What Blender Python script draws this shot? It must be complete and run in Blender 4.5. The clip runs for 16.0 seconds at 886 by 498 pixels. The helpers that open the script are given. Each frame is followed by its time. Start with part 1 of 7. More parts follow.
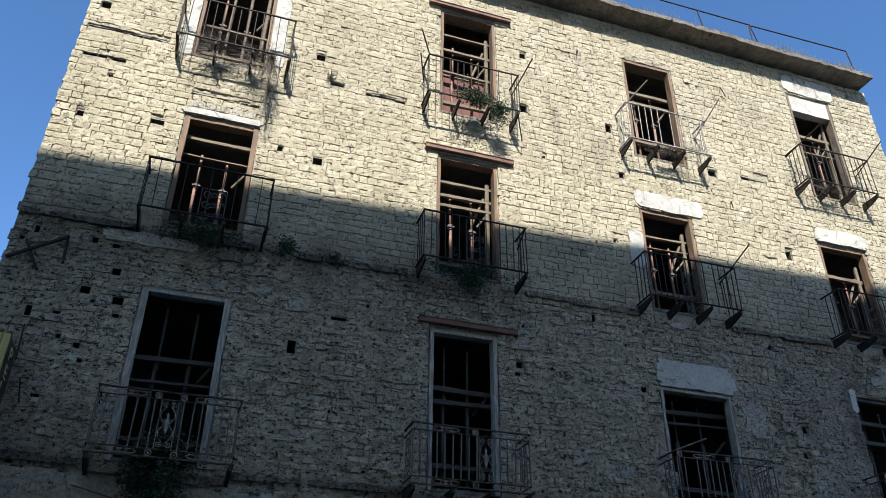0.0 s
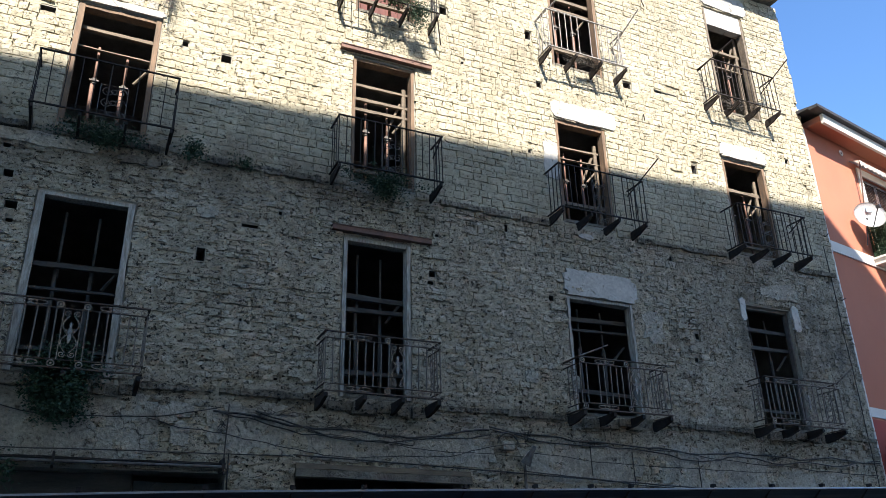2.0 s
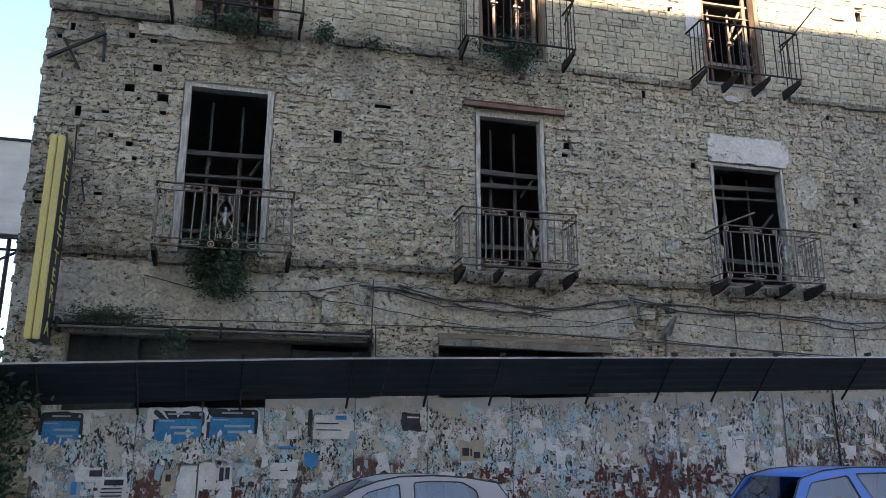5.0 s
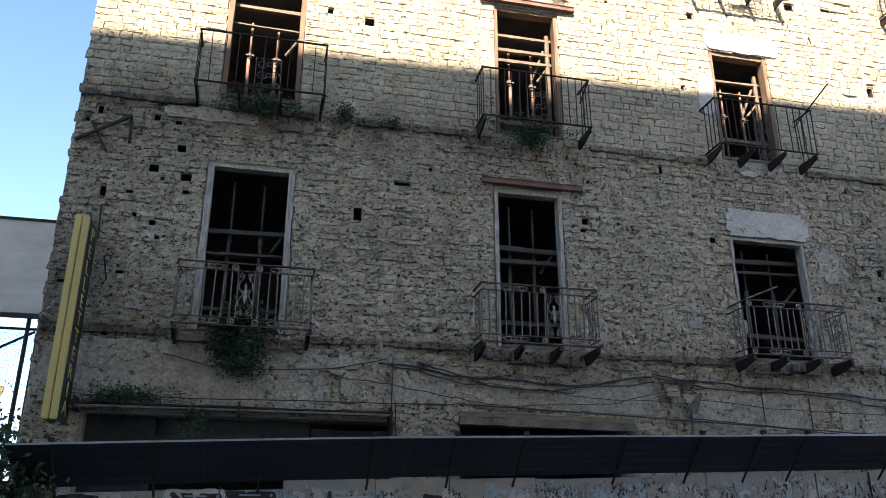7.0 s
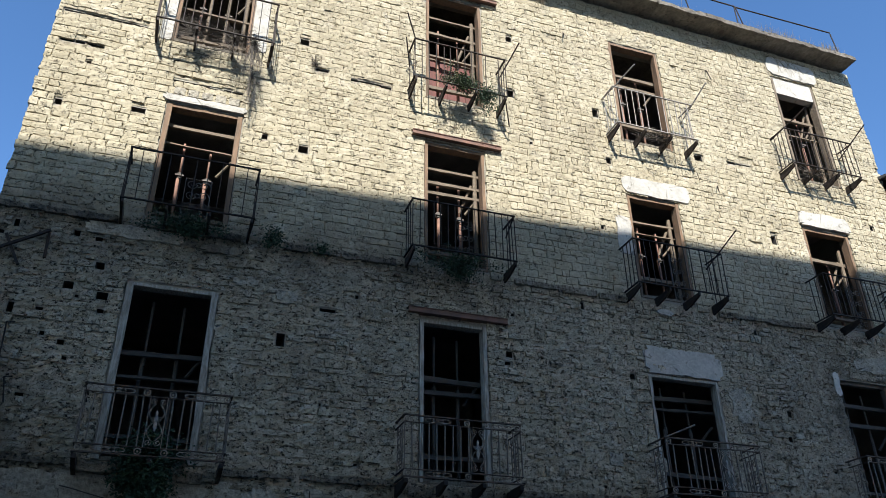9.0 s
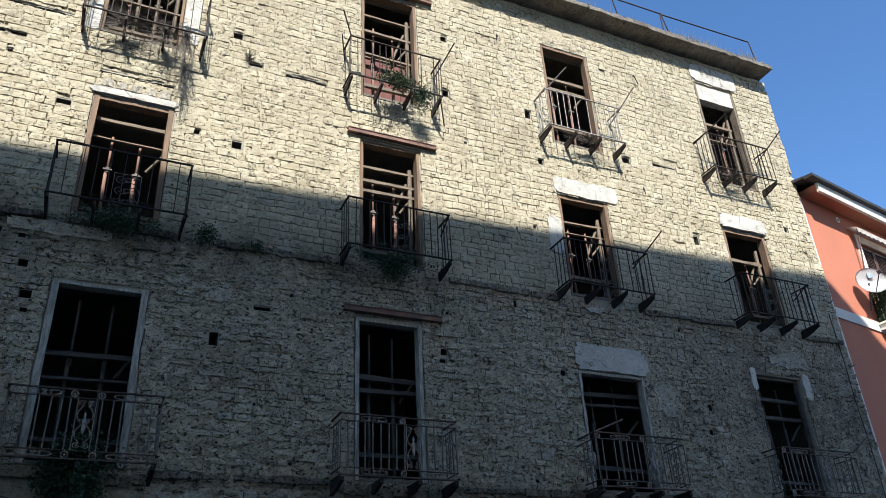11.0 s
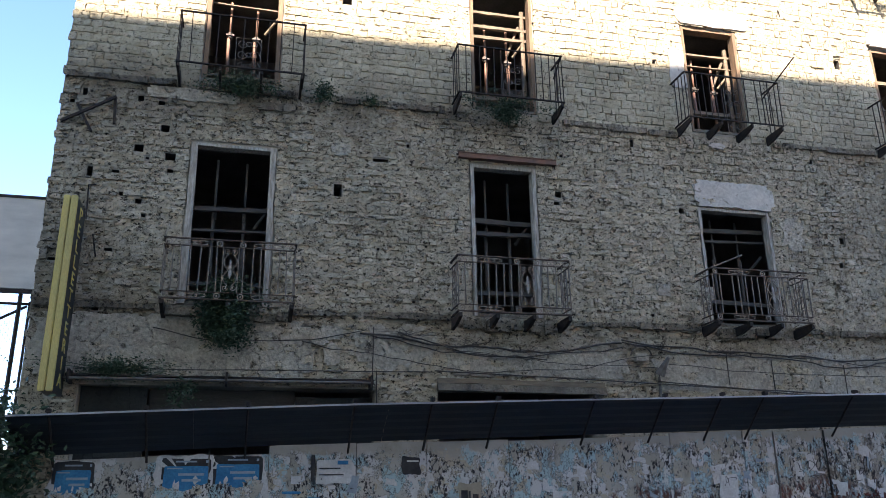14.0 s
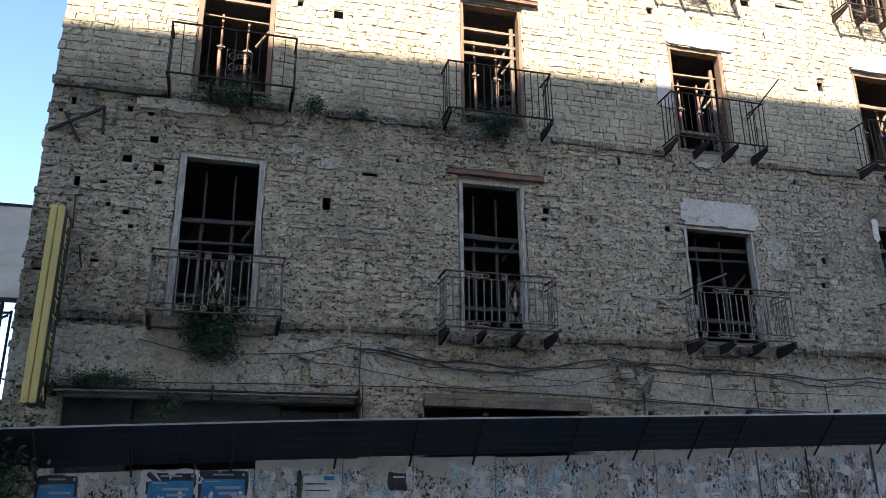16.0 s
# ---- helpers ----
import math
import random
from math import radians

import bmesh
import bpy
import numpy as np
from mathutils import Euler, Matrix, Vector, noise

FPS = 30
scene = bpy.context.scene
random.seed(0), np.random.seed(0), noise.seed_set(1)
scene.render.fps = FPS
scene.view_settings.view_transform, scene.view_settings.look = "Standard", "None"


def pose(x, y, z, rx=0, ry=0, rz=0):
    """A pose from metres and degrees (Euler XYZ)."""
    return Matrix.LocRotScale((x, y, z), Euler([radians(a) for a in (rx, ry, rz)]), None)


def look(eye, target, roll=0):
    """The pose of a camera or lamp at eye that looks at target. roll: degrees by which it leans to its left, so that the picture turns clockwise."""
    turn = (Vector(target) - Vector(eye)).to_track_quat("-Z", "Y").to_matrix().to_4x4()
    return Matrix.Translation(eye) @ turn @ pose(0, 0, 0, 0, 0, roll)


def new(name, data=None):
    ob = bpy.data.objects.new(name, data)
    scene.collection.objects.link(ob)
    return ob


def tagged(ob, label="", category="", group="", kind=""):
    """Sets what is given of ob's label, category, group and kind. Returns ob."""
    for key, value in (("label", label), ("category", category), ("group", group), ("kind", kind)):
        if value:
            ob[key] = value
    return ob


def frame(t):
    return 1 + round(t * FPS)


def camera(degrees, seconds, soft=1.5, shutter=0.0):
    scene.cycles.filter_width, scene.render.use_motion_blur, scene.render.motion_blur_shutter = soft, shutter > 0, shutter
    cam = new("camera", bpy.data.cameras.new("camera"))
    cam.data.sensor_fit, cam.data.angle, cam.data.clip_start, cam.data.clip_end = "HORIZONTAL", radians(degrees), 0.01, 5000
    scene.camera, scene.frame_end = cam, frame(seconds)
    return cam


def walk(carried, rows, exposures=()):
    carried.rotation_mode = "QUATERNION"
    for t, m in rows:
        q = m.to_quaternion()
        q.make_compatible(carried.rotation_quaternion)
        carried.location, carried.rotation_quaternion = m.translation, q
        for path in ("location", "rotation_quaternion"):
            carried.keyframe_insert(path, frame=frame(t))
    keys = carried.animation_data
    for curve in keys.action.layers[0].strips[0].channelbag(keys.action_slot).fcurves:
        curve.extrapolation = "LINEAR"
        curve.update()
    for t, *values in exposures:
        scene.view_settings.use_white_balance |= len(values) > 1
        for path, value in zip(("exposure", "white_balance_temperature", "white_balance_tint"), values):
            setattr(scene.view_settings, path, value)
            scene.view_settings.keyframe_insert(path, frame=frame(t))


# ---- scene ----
cam = camera(58.22, 16.0, soft=0.85)
# seconds, eye x y z, turn to the left, tilt up, lean
ROWS = [
    (0, 0.080, -11.850, 1.434, -17.94, 31.02, 0.66),
    (0.5, 0.054, -11.886, 1.461, -19.82, 29.90, -0.29),
    (1, 0.050, -11.926, 1.520, -21.08, 27.24, -0.44),
    (1.5, 0.008, -11.905, 1.601, -22.53, 25.20, -0.80),
    (2, -0.005, -11.866, 1.678, -25.12, 23.45, -1.37),
    (2.5, -0.009, -11.808, 1.664, -28.50, 22.28, -1.36),
    (3, 0.022, -11.849, 1.675, -27.24, 19.67, -1.02),
    (3.5, 0.064, -11.887, 1.692, -22.09, 17.38, -0.59),
    (4, 0.100, -11.907, 1.663, -17.79, 15.40, -0.21),
    (4.2, 0.102, -11.913, 1.653, -16.92, 14.51, -0.10),
    (6.3, 0.050, -11.866, 1.602, -12.31, 17.21, 0.30),
    (6.5, 0.040, -11.852, 1.600, -12.66, 18.08, 0.29),
    (7, 0.026, -11.843, 1.610, -13.24, 20.37, -0.00),
    (7.5, 0.020, -11.864, 1.639, -14.05, 23.13, -0.20),
    (8, -0.037, -11.855, 1.665, -16.33, 25.79, -0.40),
    (8.5, -0.061, -11.840, 1.700, -17.40, 27.98, -0.27),
    (9, -0.115, -11.809, 1.720, -19.80, 29.19, -0.64),
    (9.2, -0.135, -11.798, 1.727, -20.61, 29.78, -0.97),
    (11.3, -0.312, -11.842, 1.713, -26.08, 28.45, -3.22),
    (11.5, -0.222, -11.898, 1.711, -24.96, 26.92, -2.52),
    (12, 0.005, -12.111, 1.671, -20.83, 23.47, -1.15),
    (12.5, -0.061, -12.219, 1.637, -20.38, 22.89, -1.11),
    (13, -0.039, -12.291, 1.605, -18.62, 21.87, -1.04),
    (13.5, 0.044, -12.319, 1.590, -15.45, 18.93, -1.05),
    (14, 0.096, -12.388, 1.566, -14.03, 17.89, -0.92),
    (14.5, 0.025, -12.377, 1.593, -14.11, 16.81, -1.07),
    (15, -0.013, -12.368, 1.649, -14.66, 16.05, -1.13),
    (15.5, -0.022, -12.387, 1.648, -15.06, 16.98, -0.62),
    (16, -0.004, -12.417, 1.627, -15.35, 18.64, -0.53),
]
# seconds, stops
EXPOSURES = [
    (0.0, 1.68, 6240, 12.5), (1.0, 1.78, 6293, 12.8), (2.0, 2.25, 6496, 14.5), (2.5, 2.31, 6604, 16.9), (3.0, 2.44, 6895, 21.8), (3.5, 3.20, 7645, 23.1), (4.0, 3.45, 7693, 24.2), (5.2, 3.45, 8017, 24.2), (6.5, 2.95, 7766, 23.1), (7.0, 2.82, 7732, 22.4), (7.5, 2.52, 7448, 21.5), (8.0, 2.27, 6915, 17.0), (8.5, 1.88, 6550, 13.1), (9.0, 1.73, 6327, 12.7), (10.2, 1.68, 6240, 12.5), (11.5, 1.78, 6252, 12.8), (12.0, 2.03, 6361, 14.3), (12.5, 2.28, 6294, 14.5), (13.0, 2.33, 6646, 20.7), (13.5, 2.75, 7113, 22.1), (14.0, 3.05, 7558, 23.0), (14.5, 3.25, 7667, 23.6), (15.0, 3.30, 7673, 23.8), (15.5, 3.20, 7620, 23.5), (16.0, 2.90, 7552, 22.9)
]


def aim(x, y, z, yaw, tilt, lean):
    a, b = radians(yaw), radians(tilt)
    ahead = Vector((-math.sin(a) * math.cos(b), math.cos(a) * math.cos(b), math.sin(b)))
    return look((x, y, z), Vector((x, y, z)) + ahead, lean)


walk(cam, [(t, aim(*row)) for t, *row in ROWS], EXPOSURES)

# ---- world and sun ----
SUN_WAY = Vector((0.30, 1.0, -1.02)).normalized()
world = bpy.data.worlds.new("sky")
scene.world = world
world.use_nodes = True
wn = world.node_tree.nodes
sky = wn.new("ShaderNodeTexSky")
sky.sky_type = "NISHITA"
sky.sun_disc = False
sky.sun_elevation = math.asin(-SUN_WAY.z)
sky.sun_rotation = math.atan2(-SUN_WAY.x, -SUN_WAY.y)
sky.altitude = 1500
sky.air_density = 0.9
sky.dust_density = 0.25
sky.ozone_density = 3.0
vivid = wn.new("ShaderNodeHueSaturation")
vivid.inputs["Hue"].default_value = 0.497
vivid.inputs["Saturation"].default_value = 1.12
world.node_tree.links.new(sky.outputs[0], vivid.inputs["Color"])
world.node_tree.links.new(vivid.outputs[0], wn["Background"].inputs[0])
wn["Background"].inputs[1].default_value = 0.084
sun_data = bpy.data.lights.new("sun", "SUN")
sun_data.energy = 2.8
sun_data.angle = radians(0.53)
sun_data.color = (1.0, 0.985, 0.90)
sun = new("sun", sun_data)
sun.matrix_world = look((0, -40, 60), Vector((0, -40, 60)) + SUN_WAY)


# ---- materials ----
# rise of the street to the right
SLOPE = 0.033


def material(name):
    m = bpy.data.materials.new(name)
    m.use_nodes = True
    nt = m.node_tree
    return m, nt, nt.nodes["Principled BSDF"]


def node(nt, kind, **props):
    n = nt.nodes.new(kind)
    for k, v in props.items():
        n.inputs[k].default_value = v
    return n


def rgb(c):
    return (c[0], c[1], c[2], 1.0)


def noise_tex(nt, vec, scale, detail=4.0, rough=0.6):
    n = nt.nodes.new("ShaderNodeTexNoise")
    n.inputs["Scale"].default_value = scale
    n.inputs["Detail"].default_value = detail
    n.inputs["Roughness"].default_value = rough
    nt.links.new(vec, n.inputs["Vector"])
    return n.outputs["Fac"]


def spread(nt, fac, a, b):
    r = nt.nodes.new("ShaderNodeMapRange")
    r.inputs["From Min"].default_value = a
    r.inputs["From Max"].default_value = b
    nt.links.new(fac, r.inputs["Value"])
    return r.outputs[0]


def mixed(nt, fac, a, b, how="MIX"):
    n = nt.nodes.new("ShaderNodeMix")
    n.data_type = "RGBA"
    n.blend_type = how
    if isinstance(fac, float):
        n.inputs[0].default_value = fac
    else:
        nt.links.new(fac, n.inputs[0])
    for v, k in ((a, 6), (b, 7)):
        if isinstance(v, tuple):
            n.inputs[k].default_value = rgb(v)
        else:
            nt.links.new(v, n.inputs[k])
    return n.outputs[2]


def coords(nt, stretch=(1, 1, 1)):
    tc = nt.nodes.new("ShaderNodeTexCoord")
    mp = nt.nodes.new("ShaderNodeMapping")
    mp.inputs["Scale"].default_value = stretch
    nt.links.new(tc.outputs["Object"], mp.inputs["Vector"])
    return mp.outputs[0]


def bumped(nt, bsdf, heights, strength, distance=0.02):
    last = None
    for h in heights:
        b = nt.nodes.new("ShaderNodeBump")
        b.inputs["Strength"].default_value = strength
        b.inputs["Distance"].default_value = distance
        nt.links.new(h, b.inputs["Height"])
        if last:
            nt.links.new(last, b.inputs["Normal"])
        last = b.outputs[0]
    nt.links.new(last, bsdf.inputs["Normal"])


def simple(name, c1, c2, scale=3.0, rough=0.85, metal=0.0, bump=0.25, bscale=40.0, stretch=(1, 1, 1), fine=0.25, dist=0.01, crack=0.0):
    """Two-tone surface with grain and relief."""
    m, nt, bsdf = material(name)
    v = coords(nt, stretch)
    big = spread(nt, noise_tex(nt, v, scale), 0.35, 0.68)
    col = mixed(nt, big, c1, c2)
    grain = noise_tex(nt, v, bscale, 3.0)
    g = spread(nt, grain, 0.3, 0.7)
    dark = mixed(nt, g, (1 - fine,) * 3, (1.0, 1.0, 1.0))
    col = mixed(nt, 1.0, col, dark, "MULTIPLY")
    heights = [grain]
    if crack:
        spots = spread(nt, noise_tex(nt, v, 8.0, 8.0, 0.75), 0.34, 0.42)
        line = cracks(nt, crack, 0.02, (1, 1, 1), 0.3)
        gate = nt.nodes.new("ShaderNodeMath")
        gate.operation = "MAXIMUM"
        nt.links.new(line, gate.inputs[0])
        nt.links.new(spread(nt, noise_tex(nt, v, 1.9, 5.0), 0.42, 0.50), gate.inputs[1])
        line = gate.outputs[0]
        for mask, tone in ((spots, 0.42), (line, 0.35)):
            col = mixed(nt, 1.0, col, mixed(nt, mask, (tone, tone * 0.96, tone * 0.9), (1.0, 1.0, 1.0)), "MULTIPLY")
        heights = [line, spots, grain]
    nt.links.new(col, bsdf.inputs["Base Color"])
    bsdf.inputs["Roughness"].default_value = rough
    bsdf.inputs["Metallic"].default_value = metal
    bumped(nt, bsdf, heights, bump, dist)
    return m


def cracks(nt, scale, width, stretch=(1, 1, 1), bend=0.12):
    """Thin ragged lines between uneven cells: 0 in the line, 1 off it."""
    v = coords(nt, stretch)
    wob = nt.nodes.new("ShaderNodeTexNoise")
    wob.inputs["Scale"].default_value = scale * 1.3
    wob.inputs["Detail"].default_value = 5.0
    nt.links.new(v, wob.inputs["Vector"])
    off = nt.nodes.new("ShaderNodeVectorMath")
    off.operation = "MULTIPLY_ADD"
    off.inputs[1].default_value = (bend, bend, bend)
    nt.links.new(wob.outputs["Color"], off.inputs[0])
    nt.links.new(v, off.inputs[2])
    vo = nt.nodes.new("ShaderNodeTexVoronoi")
    vo.feature = "DISTANCE_TO_EDGE"
    vo.inputs["Scale"].default_value = scale
    nt.links.new(off.outputs[0], vo.inputs["Vector"])
    return spread(nt, vo.outputs["Distance"], 0.0, width)


def stone_material(name, tones, grime, bump=1.0, wear=1.0, relief=0.03):
    """Weathered tuff: tone by stone, pitted and flaked, with patches of soot."""
    m, nt, bsdf = material(name)
    v = coords(nt)

    def part_of(value, share):
        n = nt.nodes.new("ShaderNodeMath")
        n.operation = "MULTIPLY"
        nt.links.new(value, n.inputs[0])
        if isinstance(share, float):
            n.inputs[1].default_value = share
        else:
            nt.links.new(share, n.inputs[1])
        return n.outputs[0]

    def either(p, q):
        n = nt.nodes.new("ShaderNodeMath")
        n.operation = "MAXIMUM"
        nt.links.new(p, n.inputs[0])
        nt.links.new(q, n.inputs[1])
        return n.outputs[0]

    geo = nt.nodes.new("ShaderNodeNewGeometry")
    info = nt.nodes.new("ShaderNodeObjectInfo")
    add = nt.nodes.new("ShaderNodeMath")
    add.operation = "ADD"
    nt.links.new(geo.outputs["Random Per Island"], add.inputs[0])
    nt.links.new(info.outputs["Random"], add.inputs[1])
    fr = nt.nodes.new("ShaderNodeMath")
    fr.operation = "FRACT"
    nt.links.new(add.outputs[0], fr.inputs[0])
    col = mixed(nt, fr.outputs[0], tones[0], tones[1])
    patch = spread(nt, noise_tex(nt, v, 0.9, 5.0), 0.42, 0.66)
    col = mixed(nt, patch, col, tones[2])
    pale = spread(nt, noise_tex(nt, coords(nt, (1, 1.7, 1)), 2.1, 7.0, 0.7), 0.58, 0.68)
    col = mixed(nt, part_of(pale, 0.45), col, (0.70, 0.64, 0.53))
    streak = spread(nt, noise_tex(nt, coords(nt, (1.6, 1.6, 0.55)), 0.8, 8.0, 0.72), 0.54 + 0.05 * (1 - wear), 0.76 + 0.06 * (1 - wear))
    col = mixed(nt, part_of(streak, 0.8), col, grime)
    # soot and damp in ragged patches, under the string courses and on the flanks
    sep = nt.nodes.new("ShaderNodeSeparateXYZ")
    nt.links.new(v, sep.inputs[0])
    # third band (right flank): the dimmer shade there is painted in too
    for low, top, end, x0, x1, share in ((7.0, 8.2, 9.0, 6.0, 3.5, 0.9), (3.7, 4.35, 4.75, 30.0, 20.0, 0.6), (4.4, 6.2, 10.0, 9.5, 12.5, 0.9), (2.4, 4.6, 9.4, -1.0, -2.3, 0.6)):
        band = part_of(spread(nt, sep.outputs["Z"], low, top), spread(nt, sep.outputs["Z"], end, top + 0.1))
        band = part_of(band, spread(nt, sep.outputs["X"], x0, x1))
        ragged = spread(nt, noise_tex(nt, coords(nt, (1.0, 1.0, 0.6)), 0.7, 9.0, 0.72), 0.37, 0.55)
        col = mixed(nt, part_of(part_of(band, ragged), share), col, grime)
    mottle = spread(nt, noise_tex(nt, v, 6.0, 8.0, 0.75), 0.30, 0.62)
    col = mixed(nt, 1.0, col, mixed(nt, mottle, (0.66, 0.64, 0.60), (1.0, 1.0, 1.0)), "MULTIPLY")
    pit = noise_tex(nt, coords(nt, (1.0, 1.0, 1.4)), 13.0, 6.0, 0.7)
    dots = spread(nt, pit, 0.395 - 0.045 * (1 - wear), 0.43 - 0.045 * (1 - wear))
    gouge = spread(nt, noise_tex(nt, coords(nt, (1.0, 1.0, 1.9)), 6.5, 8.0, 0.72), 0.36 - 0.05 * (1 - wear), 0.39 - 0.05 * (1 - wear))
    tiny = spread(nt, noise_tex(nt, coords(nt, (1.0, 1.3, 1.6)), 30.0, 6.0, 0.75), 0.36 - 0.05 * (1 - wear), 0.44 - 0.05 * (1 - wear))
    line = cracks(nt, 10.0, 0.05, (0.75, 1.0, 1.6), 0.24)
    where = spread(nt, noise_tex(nt, v, 3.6, 6.0, 0.7), 0.455 - 0.14 * (1 - wear), 0.49 - 0.14 * (1 - wear))
    some = either(line, where)
    # dirt and shade of pits, gouges and cracks, multiplied into the colour
    for mask, tone in ((dots, 0.17), (gouge, 0.24), (some, 0.20), (tiny, 0.46)):
        col = mixed(nt, 1.0, col, mixed(nt, mask, (tone, tone * 0.94, tone * 0.86), (1.0, 1.0, 1.0)), "MULTIPLY")
    nt.links.new(col, bsdf.inputs["Base Color"])
    bsdf.inputs["Roughness"].default_value = 0.95
    bumped(nt, bsdf, [some, gouge, dots, noise_tex(nt, v, 9.0, 5.0), tiny], bump, relief)
    return m


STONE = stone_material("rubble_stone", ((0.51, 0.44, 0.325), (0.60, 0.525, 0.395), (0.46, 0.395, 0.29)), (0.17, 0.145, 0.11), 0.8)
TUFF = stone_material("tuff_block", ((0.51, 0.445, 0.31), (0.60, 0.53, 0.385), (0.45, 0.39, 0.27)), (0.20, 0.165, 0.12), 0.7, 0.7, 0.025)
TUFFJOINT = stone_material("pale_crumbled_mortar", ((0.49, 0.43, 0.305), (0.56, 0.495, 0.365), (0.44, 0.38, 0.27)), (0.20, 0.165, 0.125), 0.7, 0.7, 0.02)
LEDGESTONE = stone_material("sooty_ledge_stone", ((0.30, 0.255, 0.185), (0.37, 0.315, 0.235), (0.25, 0.21, 0.155)), (0.11, 0.092, 0.07), 0.9)
MORTAR = simple("old_mortar", (0.42, 0.385, 0.31), (0.30, 0.27, 0.22), 2.0, 0.95, bump=0.7, bscale=30, dist=0.03)
PLASTER = simple("old_plaster", (0.54, 0.485, 0.385), (0.38, 0.34, 0.27), 2.6, 0.92, bump=0.9, bscale=22, fine=0.45, dist=0.035, crack=3.4)
WHITE = simple("white_plaster", (0.62, 0.585, 0.52), (0.45, 0.42, 0.365), 2.5, 0.85, bump=0.4, bscale=18, crack=1.1)
LEDGE = simple("ledge_stone", (0.26, 0.225, 0.17), (0.13, 0.11, 0.085), 2.5, 0.95, bump=0.8, bscale=22, dist=0.03, crack=5.0)
PALE_WOOD = simple("weathered_white_paint", (0.50, 0.465, 0.40), (0.24, 0.21, 0.17), 9.0, 0.8, bump=0.4, bscale=30, stretch=(3, 3, 0.5))
WOOD = simple("old_brown_wood", (0.27, 0.165, 0.095), (0.15, 0.10, 0.065), 5.0, 0.8, bump=0.4, bscale=36, stretch=(3, 3, 0.4))
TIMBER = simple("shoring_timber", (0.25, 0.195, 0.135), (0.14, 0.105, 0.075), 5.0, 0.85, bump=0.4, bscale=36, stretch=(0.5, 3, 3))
# near-black colour that puts deep shade into recesses and bottom-row shoring
SHADEDARK = simple("shade_dark_surface", (0.10, 0.09, 0.08), (0.06, 0.055, 0.05), 5.0, 0.9, bump=0.4, bscale=36, stretch=(0.5, 3, 3))
ORNAMENT = simple("pale_cast_iron", (0.42, 0.37, 0.30), (0.16, 0.10, 0.07), 12.0, 0.75, 0.1, bump=0.3, bscale=80)
RAILGREY = simple("pale_weathered_iron", (0.30, 0.265, 0.22), (0.10, 0.07, 0.055), 10.0, 0.75, 0.2, bump=0.3, bscale=80)
PROP = simple("rusty_prop", (0.33, 0.18, 0.125), (0.20, 0.11, 0.08), 8.0, 0.7, 0.2, bump=0.2, bscale=60)
REDLEAD = simple("red_lead_steel", (0.25, 0.135, 0.095), (0.13, 0.075, 0.058), 5.0, 0.7, 0.2, bump=0.2, bscale=60)
RUSTRAIL = simple("dark_rusted_rail", (0.13, 0.09, 0.065), (0.055, 0.04, 0.032), 9.0, 0.8, 0.2, bump=0.3, bscale=80)
IRON = simple("rusted_black_iron", (0.026, 0.022, 0.020), (0.055, 0.038, 0.03), 9.0, 0.75, 0.4, bump=0.3, bscale=80)
GREYIRON = simple("weathered_grey_iron", (0.20, 0.18, 0.16), (0.11, 0.09, 0.075), 9.0, 0.75, 0.3, bump=0.3, bscale=80)
PALEIRON = simple("flaking_white_iron", (0.42, 0.40, 0.37), (0.24, 0.20, 0.17), 12.0, 0.75, 0.1, bump=0.3, bscale=80)
SHEET = simple("dark_coated_sheet", (0.012, 0.016, 0.022), (0.022, 0.027, 0.034), 2.0, 0.55, 0.0, bump=0.1, bscale=30)
GALV = simple("galvanised_edge", (0.42, 0.44, 0.47), (0.30, 0.31, 0.33), 4.0, 0.45, 0.6, bump=0.1, bscale=60)
INNER = simple("sooty_inner_plaster", (0.30, 0.285, 0.265), (0.18, 0.17, 0.16), 1.5, 0.95, bump=0.3, bscale=20)
CONCRETE = simple("roof_concrete", (0.27, 0.24, 0.195), (0.13, 0.112, 0.09), 2.4, 0.95, bump=0.8, bscale=16, fine=0.4, dist=0.03, crack=2.6)
ASPHALT = simple("asphalt", (0.05, 0.05, 0.052), (0.07, 0.07, 0.07), 1.0, 0.9, bump=0.4, bscale=90)
PAVING = simple("pavement_stone", (0.20, 0.195, 0.185), (0.14, 0.135, 0.13), 1.5, 0.9, bump=0.3, bscale=50)
# unseen wall, kept pale and warm to bounce light into the shade
OPPOSITE = simple("opposite_render", (0.88, 0.80, 0.66), (0.84, 0.76, 0.62), 0.5, 0.9, bump=0.2, bscale=20)
CABLE = simple("grey_cable", (0.075, 0.062, 0.05), (0.035, 0.03, 0.026), 5.0, 0.7, bump=0.1)
LEAF = simple("leaf_green", (0.045, 0.075, 0.025), (0.075, 0.105, 0.04), 6.0, 0.6, bump=0.1)
LEAF_DARK = simple("leaf_dark_green", (0.022, 0.055, 0.026), (0.04, 0.085, 0.04), 6.0, 0.6, bump=0.1)
VINE = simple("grey_dead_vine", (0.17, 0.145, 0.12), (0.085, 0.07, 0.058), 8.0, 0.9, bump=0.1)
DRY = simple("dry_grass", (0.26, 0.21, 0.13), (0.17, 0.135, 0.085), 8.0, 0.9, bump=0.1)
ORANGE = simple("salmon_render", (0.50, 0.175, 0.10), (0.45, 0.155, 0.09), 0.7, 0.85, bump=0.12, bscale=60, fine=0.08)
CREAM = simple("cream_paint", (0.76, 0.70, 0.62), (0.68, 0.63, 0.56), 1.5, 0.8, bump=0.1, bscale=40, fine=0.1)
SLATE = simple("dark_gutter", (0.035, 0.033, 0.035), (0.05, 0.046, 0.045), 3.0, 0.6, bump=0.1)
